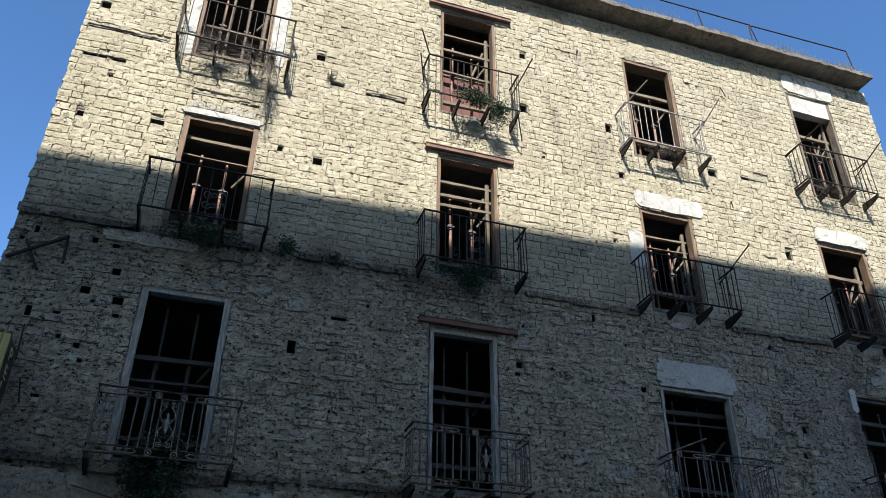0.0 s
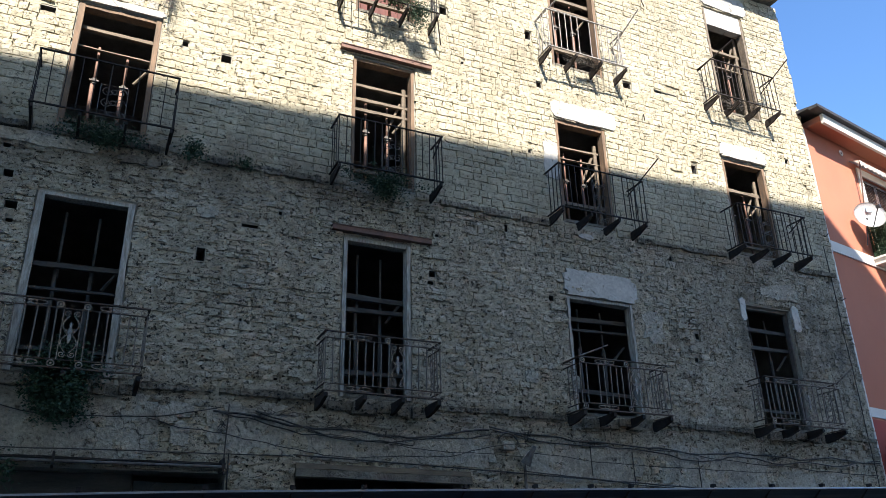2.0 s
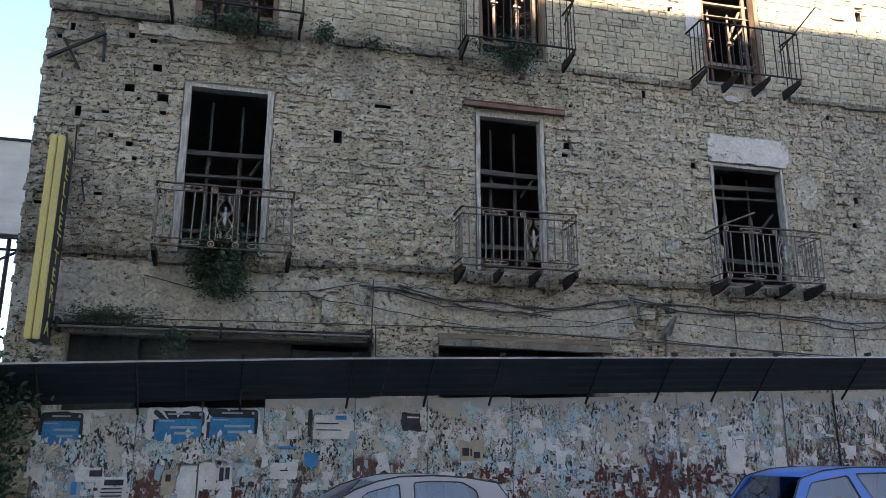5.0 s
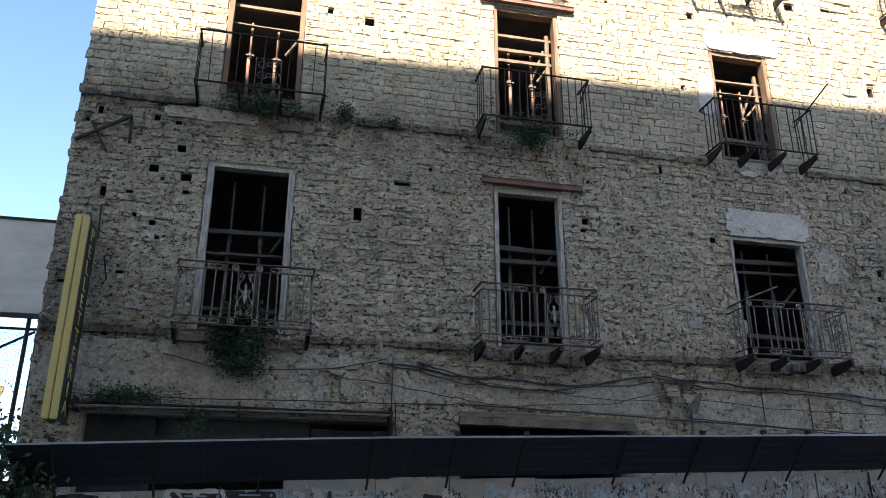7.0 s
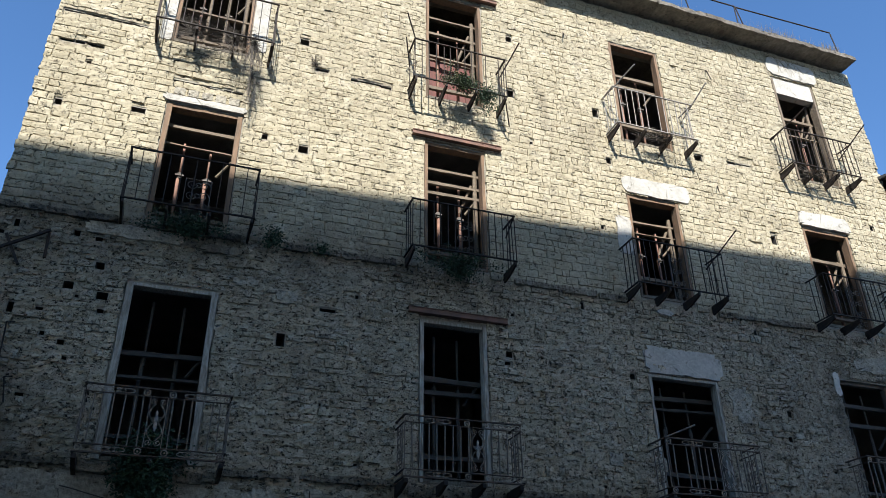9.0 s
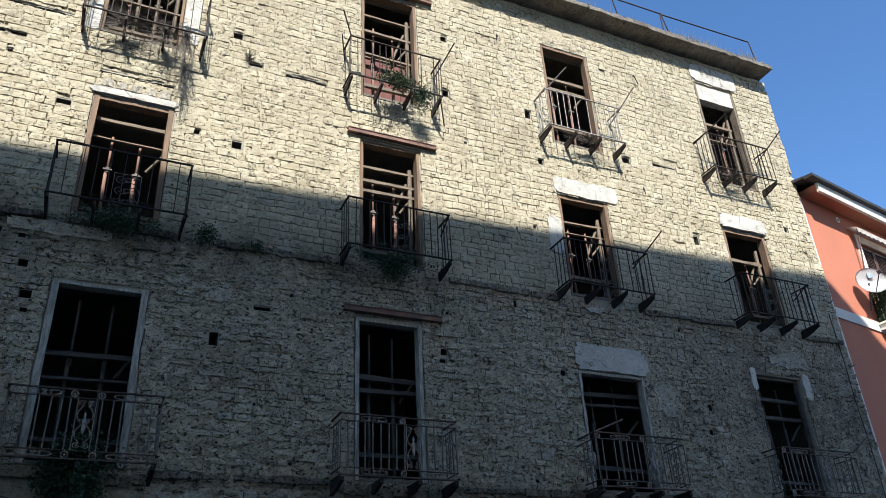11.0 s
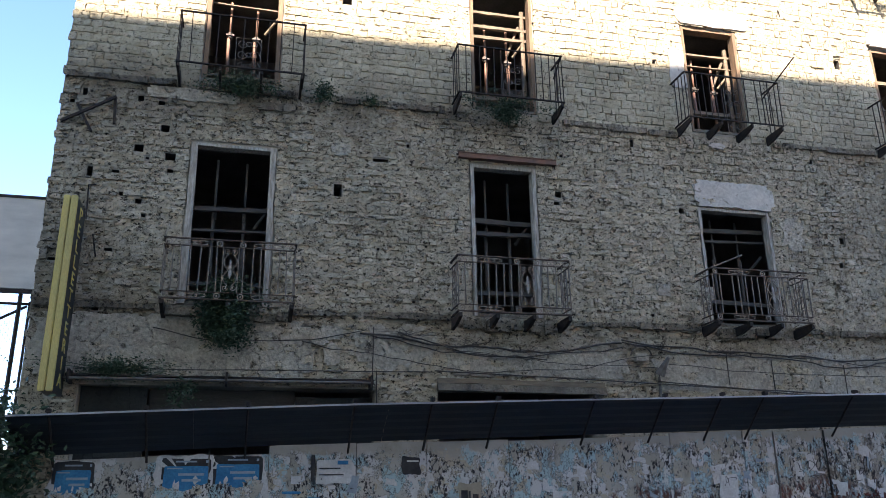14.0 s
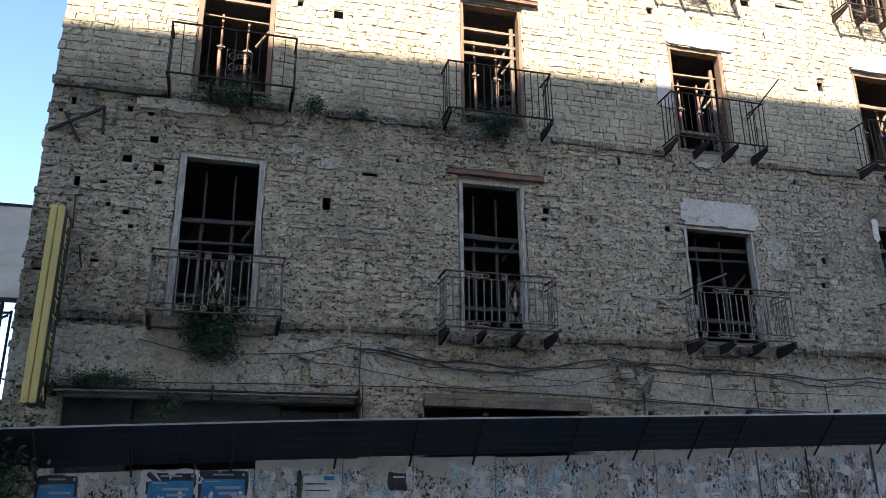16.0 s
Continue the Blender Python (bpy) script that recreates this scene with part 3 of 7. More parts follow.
# ---- front wall ----
def front_wall():
    bm = B()
    xs, zs = {LEFT, RIGHT}, {-0.3, TOP}
    for a, b, c, d in (*DOORS.values(), *SHOPS.values()):
        xs |= {a, b}
        zs |= {c, d}
    splay = [(a - 0.32, b + 0.32, c, d + 0.2) for a, b, c, d in DOORS.values()]
    for a, b, c, d in splay:
        xs |= {a, b}
        zs.add(d)
    for x, z, w, h in HOLES:
        xs |= {x - w / 2, x + w / 2}
        zs |= {z - h / 2, z + h / 2}
    xs, zs = sorted(xs), sorted(zs)

    dark = []

    def quad(pts):
        bm.faces.new([bm.verts.new(p) for p in pts])

    for z0, z1 in zip(zs, zs[1:]):
        zm = (z0 + z1) / 2
        for y, test in ((0.035, lambda x: in_wall_opening(x, zm) or in_hole(x, zm)), (0.55, lambda x: in_wall_opening(x, zm) or any(a < x < b and c < zm < d for a, b, c, d in splay))):
            run = None
            for x0, x1 in zip(xs, xs[1:]):
                if test((x0 + x1) / 2):
                    if run is not None:
                        quad([(run, y, z0), (x0, y, z0), (x0, y, z1), (run, y, z1)])
                    run = None
                elif run is None:
                    run = x0
            if run is not None:
                quad([(run, y, z0), (RIGHT, y, z0), (RIGHT, y, z1), (run, y, z1)])
    for a, b, c, d, depth, closed in [(*o, 0.18, False) for o in DOORS.values()] + [(*o, 0.55, False) for o in SHOPS.values()] + [(x - w / 2, x + w / 2, z - h / 2, z + h / 2, 0.36, True) for x, z, w, h in HOLES]:
        y0 = 0.035
        quad([(a, y0, c), (a, depth, c), (a, depth, d), (a, y0, d)])
        quad([(b, depth, c), (b, y0, c), (b, y0, d), (b, depth, d)])
        quad([(a, y0, d), (a, depth, d), (b, depth, d), (b, y0, d)])
        quad([(a, depth, c), (a, y0, c), (b, y0, c), (b, depth, c)])
        if depth == 0.18:
            e, f, g = a - 0.32, b + 0.32, d + 0.2
            quad([(a, 0.18, c), (e, 0.55, c), (e, 0.55, g), (a, 0.18, d)])
            quad([(b, 0.18, c), (b, 0.18, d), (f, 0.55, g), (f, 0.55, c)])
            quad([(a, 0.18, d), (e, 0.55, g), (f, 0.55, g), (b, 0.18, d)])
            quad([(a, 0.18, c), (b, 0.18, c), (f, 0.55, c), (e, 0.55, c)])
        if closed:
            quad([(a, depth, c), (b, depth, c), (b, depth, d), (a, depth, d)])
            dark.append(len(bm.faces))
    for x in (LEFT, RIGHT):
        quad([(x, 0.035, -0.3), (x, 0.55, -0.3), (x, 0.55, TOP), (x, 0.035, TOP)])
    quad([(LEFT, 0.035, TOP), (RIGHT, 0.035, TOP), (RIGHT, 0.55, TOP), (LEFT, 0.55, TOP)])
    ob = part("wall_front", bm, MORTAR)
    # hole linings go near black: the shade inside them is painted
    ob.data.materials.append(SHADEDARK)
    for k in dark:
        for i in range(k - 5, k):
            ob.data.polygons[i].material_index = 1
    return tagged(ob, "weathered bare tuff masonry facade with putlog holes", "wall", kind="structure")


WALL = front_wall()


def side_walls():
    for name, x0, x1 in (("wall_left", LEFT, LEFT + 0.5), ("wall_right", RIGHT - 0.5, RIGHT)):
        bm = B()
        worn_box(bm, x0, x1, 0.553, 9.0, -0.3, TOP, 0.0, 2)
        tagged(part(name, bm, MORTAR), "bare masonry side wall of the derelict building", "wall", kind="structure")
    bm = B()
    box(bm, LEFT + 0.5, RIGHT - 0.5, 5.2, 5.5, -0.3, TOP)
    tagged(part("wall_inner", bm, INNER), "dark inner wall behind the empty rooms", "wall", kind="structure")
    for i, z in enumerate((4.30, 8.16, 11.94)):
        bm = B()
        box(bm, LEFT + 0.5, RIGHT - 0.5, 0.553, 5.2, z, z + 0.22)
        tagged(part("floor_%d" % (i + 1), bm, INNER), "dusty bare floor slab inside the empty building", "floor", kind="structure")
    for i, x in enumerate((2.1, 6.7, 11.2)):
        bm = B()
        box(bm, x, x + 0.25, 0.553, 5.2, -0.2, TOP - 0.12)
        tagged(part("partition_%d" % (i + 1), bm, INNER), "sooty partition wall between the empty rooms", "wall", kind="structure")
    bm = B()
    box(bm, LEFT, RIGHT, 0.56, 9.0, TOP - 0.12, TOP + 0.02)
    tagged(part("ceiling", bm, CONCRETE), "bare concrete top ceiling slab", "ceiling", kind="structure")


side_walls()


def ledges():
    """String courses, broken here and there."""
    r = random.Random(5)
    for name, z, h, d, pieces in (
        ("ledge_lower", 4.49, 0.085, 0.06, ((-3.0, -1.3), (0.75, 1.78), (1.86, 3.3), (5.35, 7.8), (10.0, 12.2), (14.4, 15.7))),
        ("ledge_upper", 8.27, 0.11, 0.065, ((-3.0, -1.3), (-0.95, 0.6), (1.3, 3.25), (5.5, 7.2), (7.25, 7.85), (9.95, 12.3), (14.45, 15.6))),
    ):
        root = thing(name, "thin broken stone string course along the facade", "ledge", kind="structure")
        for a, b in pieces:
            x = a
            while x < b:
                e = min(b, x + r.uniform(0.25, 0.7))
                bm = B()
                worn_box(bm, x + 0.004, e - 0.004, -d * r.uniform(0.75, 1.15), 0.04, z - h / 2 + r.uniform(-0.015, 0.015), z + h / 2 + r.uniform(-0.015, 0.015), 0.03, 16, r.random() * 9)
                part("ledge_stone", bm, LEDGESTONE, root)
                x = e


ledges()


# ---- roof edge ----
def roof():
    root = thing("roof_edge", "projecting concrete roof slab with a chipped edge", "roof", kind="structure")
    x = -3.3
    r = random.Random(3)
    while x < 15.55:
        e = min(15.62, x + r.uniform(1.6, 2.6))
        bm = B()
        worn_box(bm, x, e - 0.006, -0.50 + r.uniform(-0.012, 0.012), 0.7, 16.22, 16.335 + r.uniform(-0.01, 0.015), 0.035, 16, r.random() * 9)
        part("roof_slab", bm, CONCRETE, root)
        x = e
    rail = thing("roof_railing", "thin rusty tube railing on the roof edge", "railing", (0, 0, 16.33))
    for a, b, z in ((8.9, 12.0, 0.72), (12.0, 15.1, 0.78)):
        bm = B()
        rod(bm, (a, -0.4, 0.70), (b, -0.4, z), 0.018)
        part("rail", bm, IRON, rail)
    for x, lean in ((10.45, 0.12), (12.0, 0.0), (12.03, 0.16), (15.1, 0.08)):
        bm = B()
        rod(bm, (x + lean, -0.4, -0.02), (x, -0.4, 0.74), 0.016)
        part("post", bm, IRON, rail)
    bm = B()
    q = random.Random(11)
    for _ in range(900):
        x = q.choice((q.uniform(6.5, 15.5), q.gauss(14.9, 0.2), q.gauss(13.2, 0.5), q.gauss(9.4, 0.5)))
        x = min(15.5, x)
        h = q.uniform(0.05, 0.32)
        y = q.uniform(-0.48, -0.2)
        rod(bm, (x, y, 16.33), (x + q.uniform(-0.1, 0.1), y + q.uniform(-0.1, 0.05), 16.33 + h), 0.004, 3, 0.001)
    tagged(part("roof_grass", bm, DRY), "dry grass tufts growing along the roof edge", "grass", kind="stuff")
    bm = B()
    for _ in range(160):
        x = q.choice((q.gauss(11.9, 0.3), q.gauss(13.6, 0.25), q.gauss(6.6, 0.1), q.gauss(9.0, 0.9)))
        z = q.uniform(15.75, 16.1)
        rod(bm, (x, -0.02, z), (x + q.uniform(-0.15, 0.15), -0.06 - q.random() * 0.06, z - q.uniform(0.1, 0.5)), 0.004, 3, 0.001)
    tagged(part("hanging_grass", bm, DRY), "dry weeds hanging on the wall under the roof slab", "grass", kind="stuff")


roof()

# ---- doorways ----
FRAME_LABELS = {"A": "flaking grey-white painted door frame", "B": "weathered brown wooden door frame", "C": "weathered brown wooden door frame"}


def doorway(key, x0, x1, z0, z1, style, slot):
    """The bare door frame, and the shoring inside it."""
    row = key[0]
    root = thing("door_%d" % slot, FRAME_LABELS[row] + " without leaves, dark room behind", "door frame", ((x0 + x1) / 2, 0, z0), kind="structure")
    w, h = (x1 - x0) / 2, z1 - z0
    jw = style.get("jamb", 0.1)
    mat = style.get("mat", WOOD)
    y0, y1 = style.get("depth", (0.0, 0.13))
    for s in (-1, 1):
        bm = B()
        a, b = (-w + 0.004, -w + jw) if s < 0 else (w - jw, w - 0.004)
        worn_box(bm, 0, h - 0.01, y0, y1, a, b, 0.018, 8, slot + s)
        for v in bm.verts:
            v.co = Vector((v.co.z, v.co.y, v.co.x))
        bmesh.ops.recalc_face_normals(bm, faces=bm.faces)
        part("jamb", bm, mat, root)
    bm = B()
    worn_box(bm, -w + jw, w - jw, y0 + 0.01, y1, h - style.get("head", 0.08), h - 0.01, 0.015, 6, slot)
    part("head", bm, style.get("headmat", mat), root)
    if style.get("sill", True):
        bm = B()
        worn_box(bm, -w + 0.01, w - 0.01, 0.02, 0.5, -0.01, 0.05, 0.015, 6, slot)
        part("sill", bm, LEDGE, root)


def shoring(key, x0, x1, z0, z1, beams, props, mat, extra=(), slot=0):
    """Timbers and tube props wedged in a doorway. beams: heights; props: x offsets, top."""
    root = thing("shoring_frame", "timber beams and rusty tube props shoring an empty doorway", "shoring", ((x0 + x1) / 2, 0.3, z0 + 0.05), group="doorway shoring")
    w = (x1 - x0) / 2
    r = random.Random(slot)
    for z, t in beams:
        bm = B()
        tilt = r.uniform(-0.03, 0.03)
        worn_box(bm, -w, w, -0.05, 0.02, z - t * 0.38, z + t * 0.38, 0.014, 6, slot)
        for v in bm.verts:
            v.co.z += tilt * v.co.x
        part("beam", bm, mat, root)
    for x, top in props:
        bm = B()
        rod(bm, (x, 0.08, -0.05), (x + r.uniform(-0.03, 0.03), 0.08, top * 0.62), 0.030, 8)
        rod(bm, (x, 0.08, top * 0.6), (x, 0.08, top), 0.022, 8)
        # bottom-row props are coloured near black for their shade
        p = part("prop", bm, PROP if key[0] != "A" else SHADEDARK, root, smooth=True)
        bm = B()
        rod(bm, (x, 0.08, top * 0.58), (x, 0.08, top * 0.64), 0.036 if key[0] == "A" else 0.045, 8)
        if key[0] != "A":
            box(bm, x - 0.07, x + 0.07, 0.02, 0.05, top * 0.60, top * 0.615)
        part("collar", bm, GREYIRON if key[0] != "A" else SHADEDARK, p)
    for a, b, rr in extra:
        bm = B()
        rod(bm, a, b, rr, 6)
        part("brace", bm, mat, root)


def leaning_grille(x, z, w, h, slot):
    """A scrollwork panel standing in a doorway."""
    root = thing("scroll_grille", "rusted wrought-iron scrollwork panel standing in a doorway", "grille", (x, 0.10, z), group="scroll grilles")
    bm = B()
    tube(bm, [(-w / 2, 0, 0), (w / 2, 0, 0), (w / 2, 0, h), (-w / 2, 0, h), (-w / 2, 0, 0)], 0.009, 4)
    part("border", bm, GREYIRON, root)
    n = 4
    for i in range(n):
        bm = B()
        zc = h * (i + 0.5) / n
        for s in (-1, 1):
            scroll(bm, (s * w * 0.25, 0, zc), w * 0.22, 0.008, s, 0, 1.4)
        ring(bm, (0, 0, zc), w * 0.10, 0.008)
        part("scroll", bm, GREYIRON, root)


A_STYLE = dict(jamb=0.10, mat=PALE_WOOD, depth=(-0.015, 0.16), head=0.06)
W_STYLE = dict(jamb=0.065, mat=WOOD, depth=(0.02, 0.2), head=0.07)
STYLES = {
    "A1": A_STYLE, "A2": dict(A_STYLE, jamb=0.07), "A3": dict(A_STYLE, jamb=0.055), "A4": dict(A_STYLE, mat=GREYIRON, jamb=0.05, depth=(0.1, 0.2)),
    "B1": dict(W_STYLE, jamb=0.09), "B2": W_STYLE, "B3": W_STYLE, "B4": W_STYLE,
    "C1": dict(W_STYLE), "C2": W_STYLE, "C3": W_STYLE, "C4": dict(W_STYLE, mat=TIMBER, headmat=WHITE, head=0.5, depth=(0.0, 0.2)),
}
BEAMS = {
    "A1": [(1.62, 0.09), (1.25, 0.05), (0.35, 0.07)], "A2": [(1.72, 0.11), (1.50, 0.09), (0.42, 0.09)], "A3": [(1.86, 0.10), (1.65, 0.05), (0.45, 0.09)], "A4": [(2.15, 0.09), (1.75, 0.09), (0.4, 0.07)],
    "B1": [(2.0, 0.09), (1.62, 0.035), (0.2, 0.08)], "B2": [(2.16, 0.07), (1.85, 0.08), (1.62, 0.08), (0.32, 0.09)], "B3": [(1.82, 0.06), (1.55, 0.03), (0.5, 0.1)], "B4": [(1.7, 0.1), (0.3, 0.08)],
    "C1": [(1.0, 0.05), (0.3, 0.08)], "C2": [(2.4, 0.06), (1.95, 0.08), (1.3, 0.06), (0.45, 0.10)], "C3": [(2.05, 0.10), (1.75, 0.08), (0.6, 0.09)], "C4": [(2.0, 0.1), (1.5, 0.04)],
}
for i, (key, o) in enumerate(DOORS.items()):
    x0, x1, z0, z1 = o
    doorway(key, x0, x1, z0, z1, STYLES[key], i + 1)
    hh = z1 - z0
    w = (x1 - x0) / 2
    # bottom-row beams take the dark copy, as those doorways lie in shade
    wood = SHADEDARK if key[0] == "A" else TIMBER
    brace = [((w - 0.08, -0.02, hh * 0.62), (w - 0.3, 0.1, hh * 0.5), 0.025)]
    if key in ("B3", "B4", "C4", "B2", "C2"):
        brace += [((w - 0.12, -0.02, hh * 0.86), (w - 0.12, 0.0, 0.1), 0.045), ((w - 0.18, 0.02, hh * 0.74), (w - 0.42, 0.08, hh * 0.5), 0.03)]
    if key == "C1":
        brace += [((-0.15, 0.0, 0), (-0.1, 0.0, hh), 0.03), ((0.2, 0.0, 0), (0.22, 0.0, hh), 0.03), ((w - 0.16, 0, 0), (w - 0.12, 0, hh), 0.04)]
    shoring(key, x0, x1, z0, z1, BEAMS[key], [(-w * 0.38, min(hh * 0.93, hh - 0.15) if key[0] == "A" else hh * 0.74), (w * 0.32, hh * 0.92 if key[0] == "A" else hh * 0.72)], wood, brace, i)
leaning_grille(-0.20, 8.50, 0.42, 0.85, 1)
leaning_grille(4.62, 8.50, 0.40, 0.95, 2)
leaning_grille(9.26, 8.50, 0.34, 1.05, 3)
leaning_grille(13.85, 8.50, 0.36, 1.0, 4)


def boarded_half():
    """Red-brown boards closing the lower half of one top doorway."""
    x0, x1, z0, _ = DOORS["C2"]
    root = thing("door_panel", "red-brown boarded door panel closing the lower half of a doorway", "door panel", ((x0 + x1) / 2, 0.46, z0 + 0.05))
    half = (x1 - x0) / 2 - 0.03
    for k in range(6):
        a = -half + 2 * half * k / 6
        bm = B()
        worn_box(bm, a + 0.004, a + 2 * half / 6 - 0.004, 0.0, 0.03, 0.0, 1.45, 0.004, 3, k)
        part("board", bm, REDDOOR, root)
    bm = B()
    worn_box(bm, -half, half, -0.03, -0.002, 1.36, 1.45, 0.006, 5, 2)
    part("rail", bm, TIMBER, root)


REDDOOR = simple("dull_red_door_paint", (0.20, 0.065, 0.05), (0.13, 0.05, 0.04), 5.0, 0.75, bump=0.3, bscale=40, stretch=(3, 3, 0.5))
boarded_half()


def steel_lintels():
    for x0, x1, z in ((3.48, 5.30, 7.42), (3.52, 5.37, 11.19), (3.52, 5.45, 15.24)):
        bm = B()
        worn_box(bm, x0, x1, -0.10, 0.06, z - 0.045, z - 0.03, 0.004, 8, z)
        worn_box(bm, x0, x1, -0.085, -0.07, z - 0.03, z + 0.045, 0.004, 8, z)
        worn_box(bm, x0, x1, -0.10, 0.06, z + 0.045, z + 0.058, 0.004, 8, z + 1)
        tagged(part("steel_lintel", bm, REDLEAD), "rusty red-brown steel beam over a doorway", "lintel", "steel lintels")


steel_lintels()


def plaster_patches():
    rows = [
        ("white plaster remains over a doorway", 8.05, 9.76, 6.84, 7.36, -0.035, WHITE, 0.04, 0.12),
        ("white plaster lintel over a doorway, cracked in the middle", 8.12, 9.78, 10.82, 11.22, -0.03, WHITE, 0.03, 0.05),
        ("white plaster strip beside a doorway", 7.86, 8.20, 9.30, 10.16, -0.025, WHITE, 0.05, 0.1),
        ("white plaster lintel over a doorway", 12.70, 14.12, 10.88, 11.24, -0.045, WHITE, 0.05, 0.12),
        ("white plaster patch under the roof slab", 12.98, 14.50, 15.42, 15.98, -0.03, WHITE, 0.06, 0.08),
        ("white plaster strip beside a doorway", -1.30, -1.09, 12.15, 14.8, -0.02, WHITE, 0.02, 0.03),
        ("white plaster strip beside a doorway", 0.31, 0.60, 12.35, 14.8, -0.02, WHITE, 0.02, 0.03),
        ("white mortar band over a doorway", -1.02, 0.42, 10.82, 10.95, -0.03, WHITE, 0.04, 0.06),
        ("white plaster scrap beside a doorway", 12.48, 12.62, 6.85, 7.35, -0.03, WHITE, 0.05, 0.05),
        ("white plaster scrap beside a doorway", 13.96, 14.16, 6.75, 7.35, -0.03, WHITE, 0.06, 0.05),
        ("pale plaster remains on the masonry", 9.85, 10.35, 6.1, 6.75, -0.016, PLASTER, 0.12, 0.2),
        ("old beige plaster skin with cracks", -2.95, 1.05, 3.45, 4.36, -0.022, PLASTER, 0.10, 0.15),
        ("old beige plaster skin with cracks", 1.75, 3.0, 3.62, 4.34, -0.02, PLASTER, 0.14, 0.2),
        ("old beige plaster skin with cracks", 3.2, 6.4, 3.56, 4.02, -0.018, PLASTER, 0.14, 0.2),
        ("old beige plaster skin with cracks", 6.9, 9.4, 3.4, 4.02, -0.018, PLASTER, 0.16, 0.25),
        ("old beige plaster skin with cracks", 9.8, 12.4, 3.3, 4.1, -0.018, PLASTER, 0.16, 0.25),
        ("pale loose plaster flake on the masonry", 1.16, 1.52, 4.08, 4.27, -0.06, PLASTER, 0.05, 0.06),
        ("pale loose plaster flake on the masonry", 1.24, 1.5, 3.66, 3.98, -0.05, PLASTER, 0.05, 0.06),
        ("pale plaster remains under a balcony", -1.75, -0.3, 8.0, 8.2, -0.03, PLASTER, 0.07, 0.08),
        ("pale plaster remains under a balcony", 0.0, 0.65, 7.95, 8.1, -0.035, LEDGE, 0.07, 0.08),
        ("pale plaster flake under a balcony", 8.5, 8.85, 8.05, 8.16, -0.05, WHITE, 0.04, 0.05),
        ("grey plaster remains on the masonry", 13.2, 14.3, 7.45, 7.8, -0.02, PLASTER, 0.12, 0.2),
        ("pale plaster patch at the wall foot", 12.6, 14.6, 3.25, 3.75, -0.02, PLASTER, 0.12, 0.2),
        ("pale loose plaster flake on the masonry", 1.02, 1.30, 3.98, 4.20, -0.07, PLASTER, 0.06, 0.05),
        ("pale loose plaster flake on the masonry", 1.30, 1.44, 3.86, 4.02, -0.06, PLASTER, 0.05, 0.04),
        ("pale plaster remains over a doorway", 0.55, 0.95, 7.45, 7.62, -0.02, PLASTER, 0.06, 0.08),
        ("square filled putlog hole in the masonry", 7.10, 7.36, 5.06, 5.28, -0.026, PLASTER, 0.01, 0.01),
        ("square filled putlog hole in the masonry", 8.06, 8.22, 5.02, 5.26, -0.026, PLASTER, 0.01, 0.01),
        ("pale patch on the masonry", 1.28, 1.62, 7.25, 7.45, -0.02, PLASTER, 0.08, 0.1),
    ]
    for i, (label, x0, x1, z0, z1, y, mat, edge, corner) in enumerate(rows):
        bm = B()
        ragged_plate(bm, x0, x1, z0, z1, y, 0.03, edge, 0.09 if min(x1 - x0, z1 - z0) > 0.4 else 0.035, i, corner)
        tagged(part("plaster_patch", bm, mat), label, "plaster", "plaster patches", kind="structure")
    # lintel bricks showing in the white band
    for k in range(5):
        bm = B()
        x = -0.86 + k * 0.235
        worn_box(bm, x, x + 0.18, -0.028, 0.03, 10.97, 11.12, 0.012, 3, k)
        part("brick", bm, PLASTER, WALL)


plaster_patches()


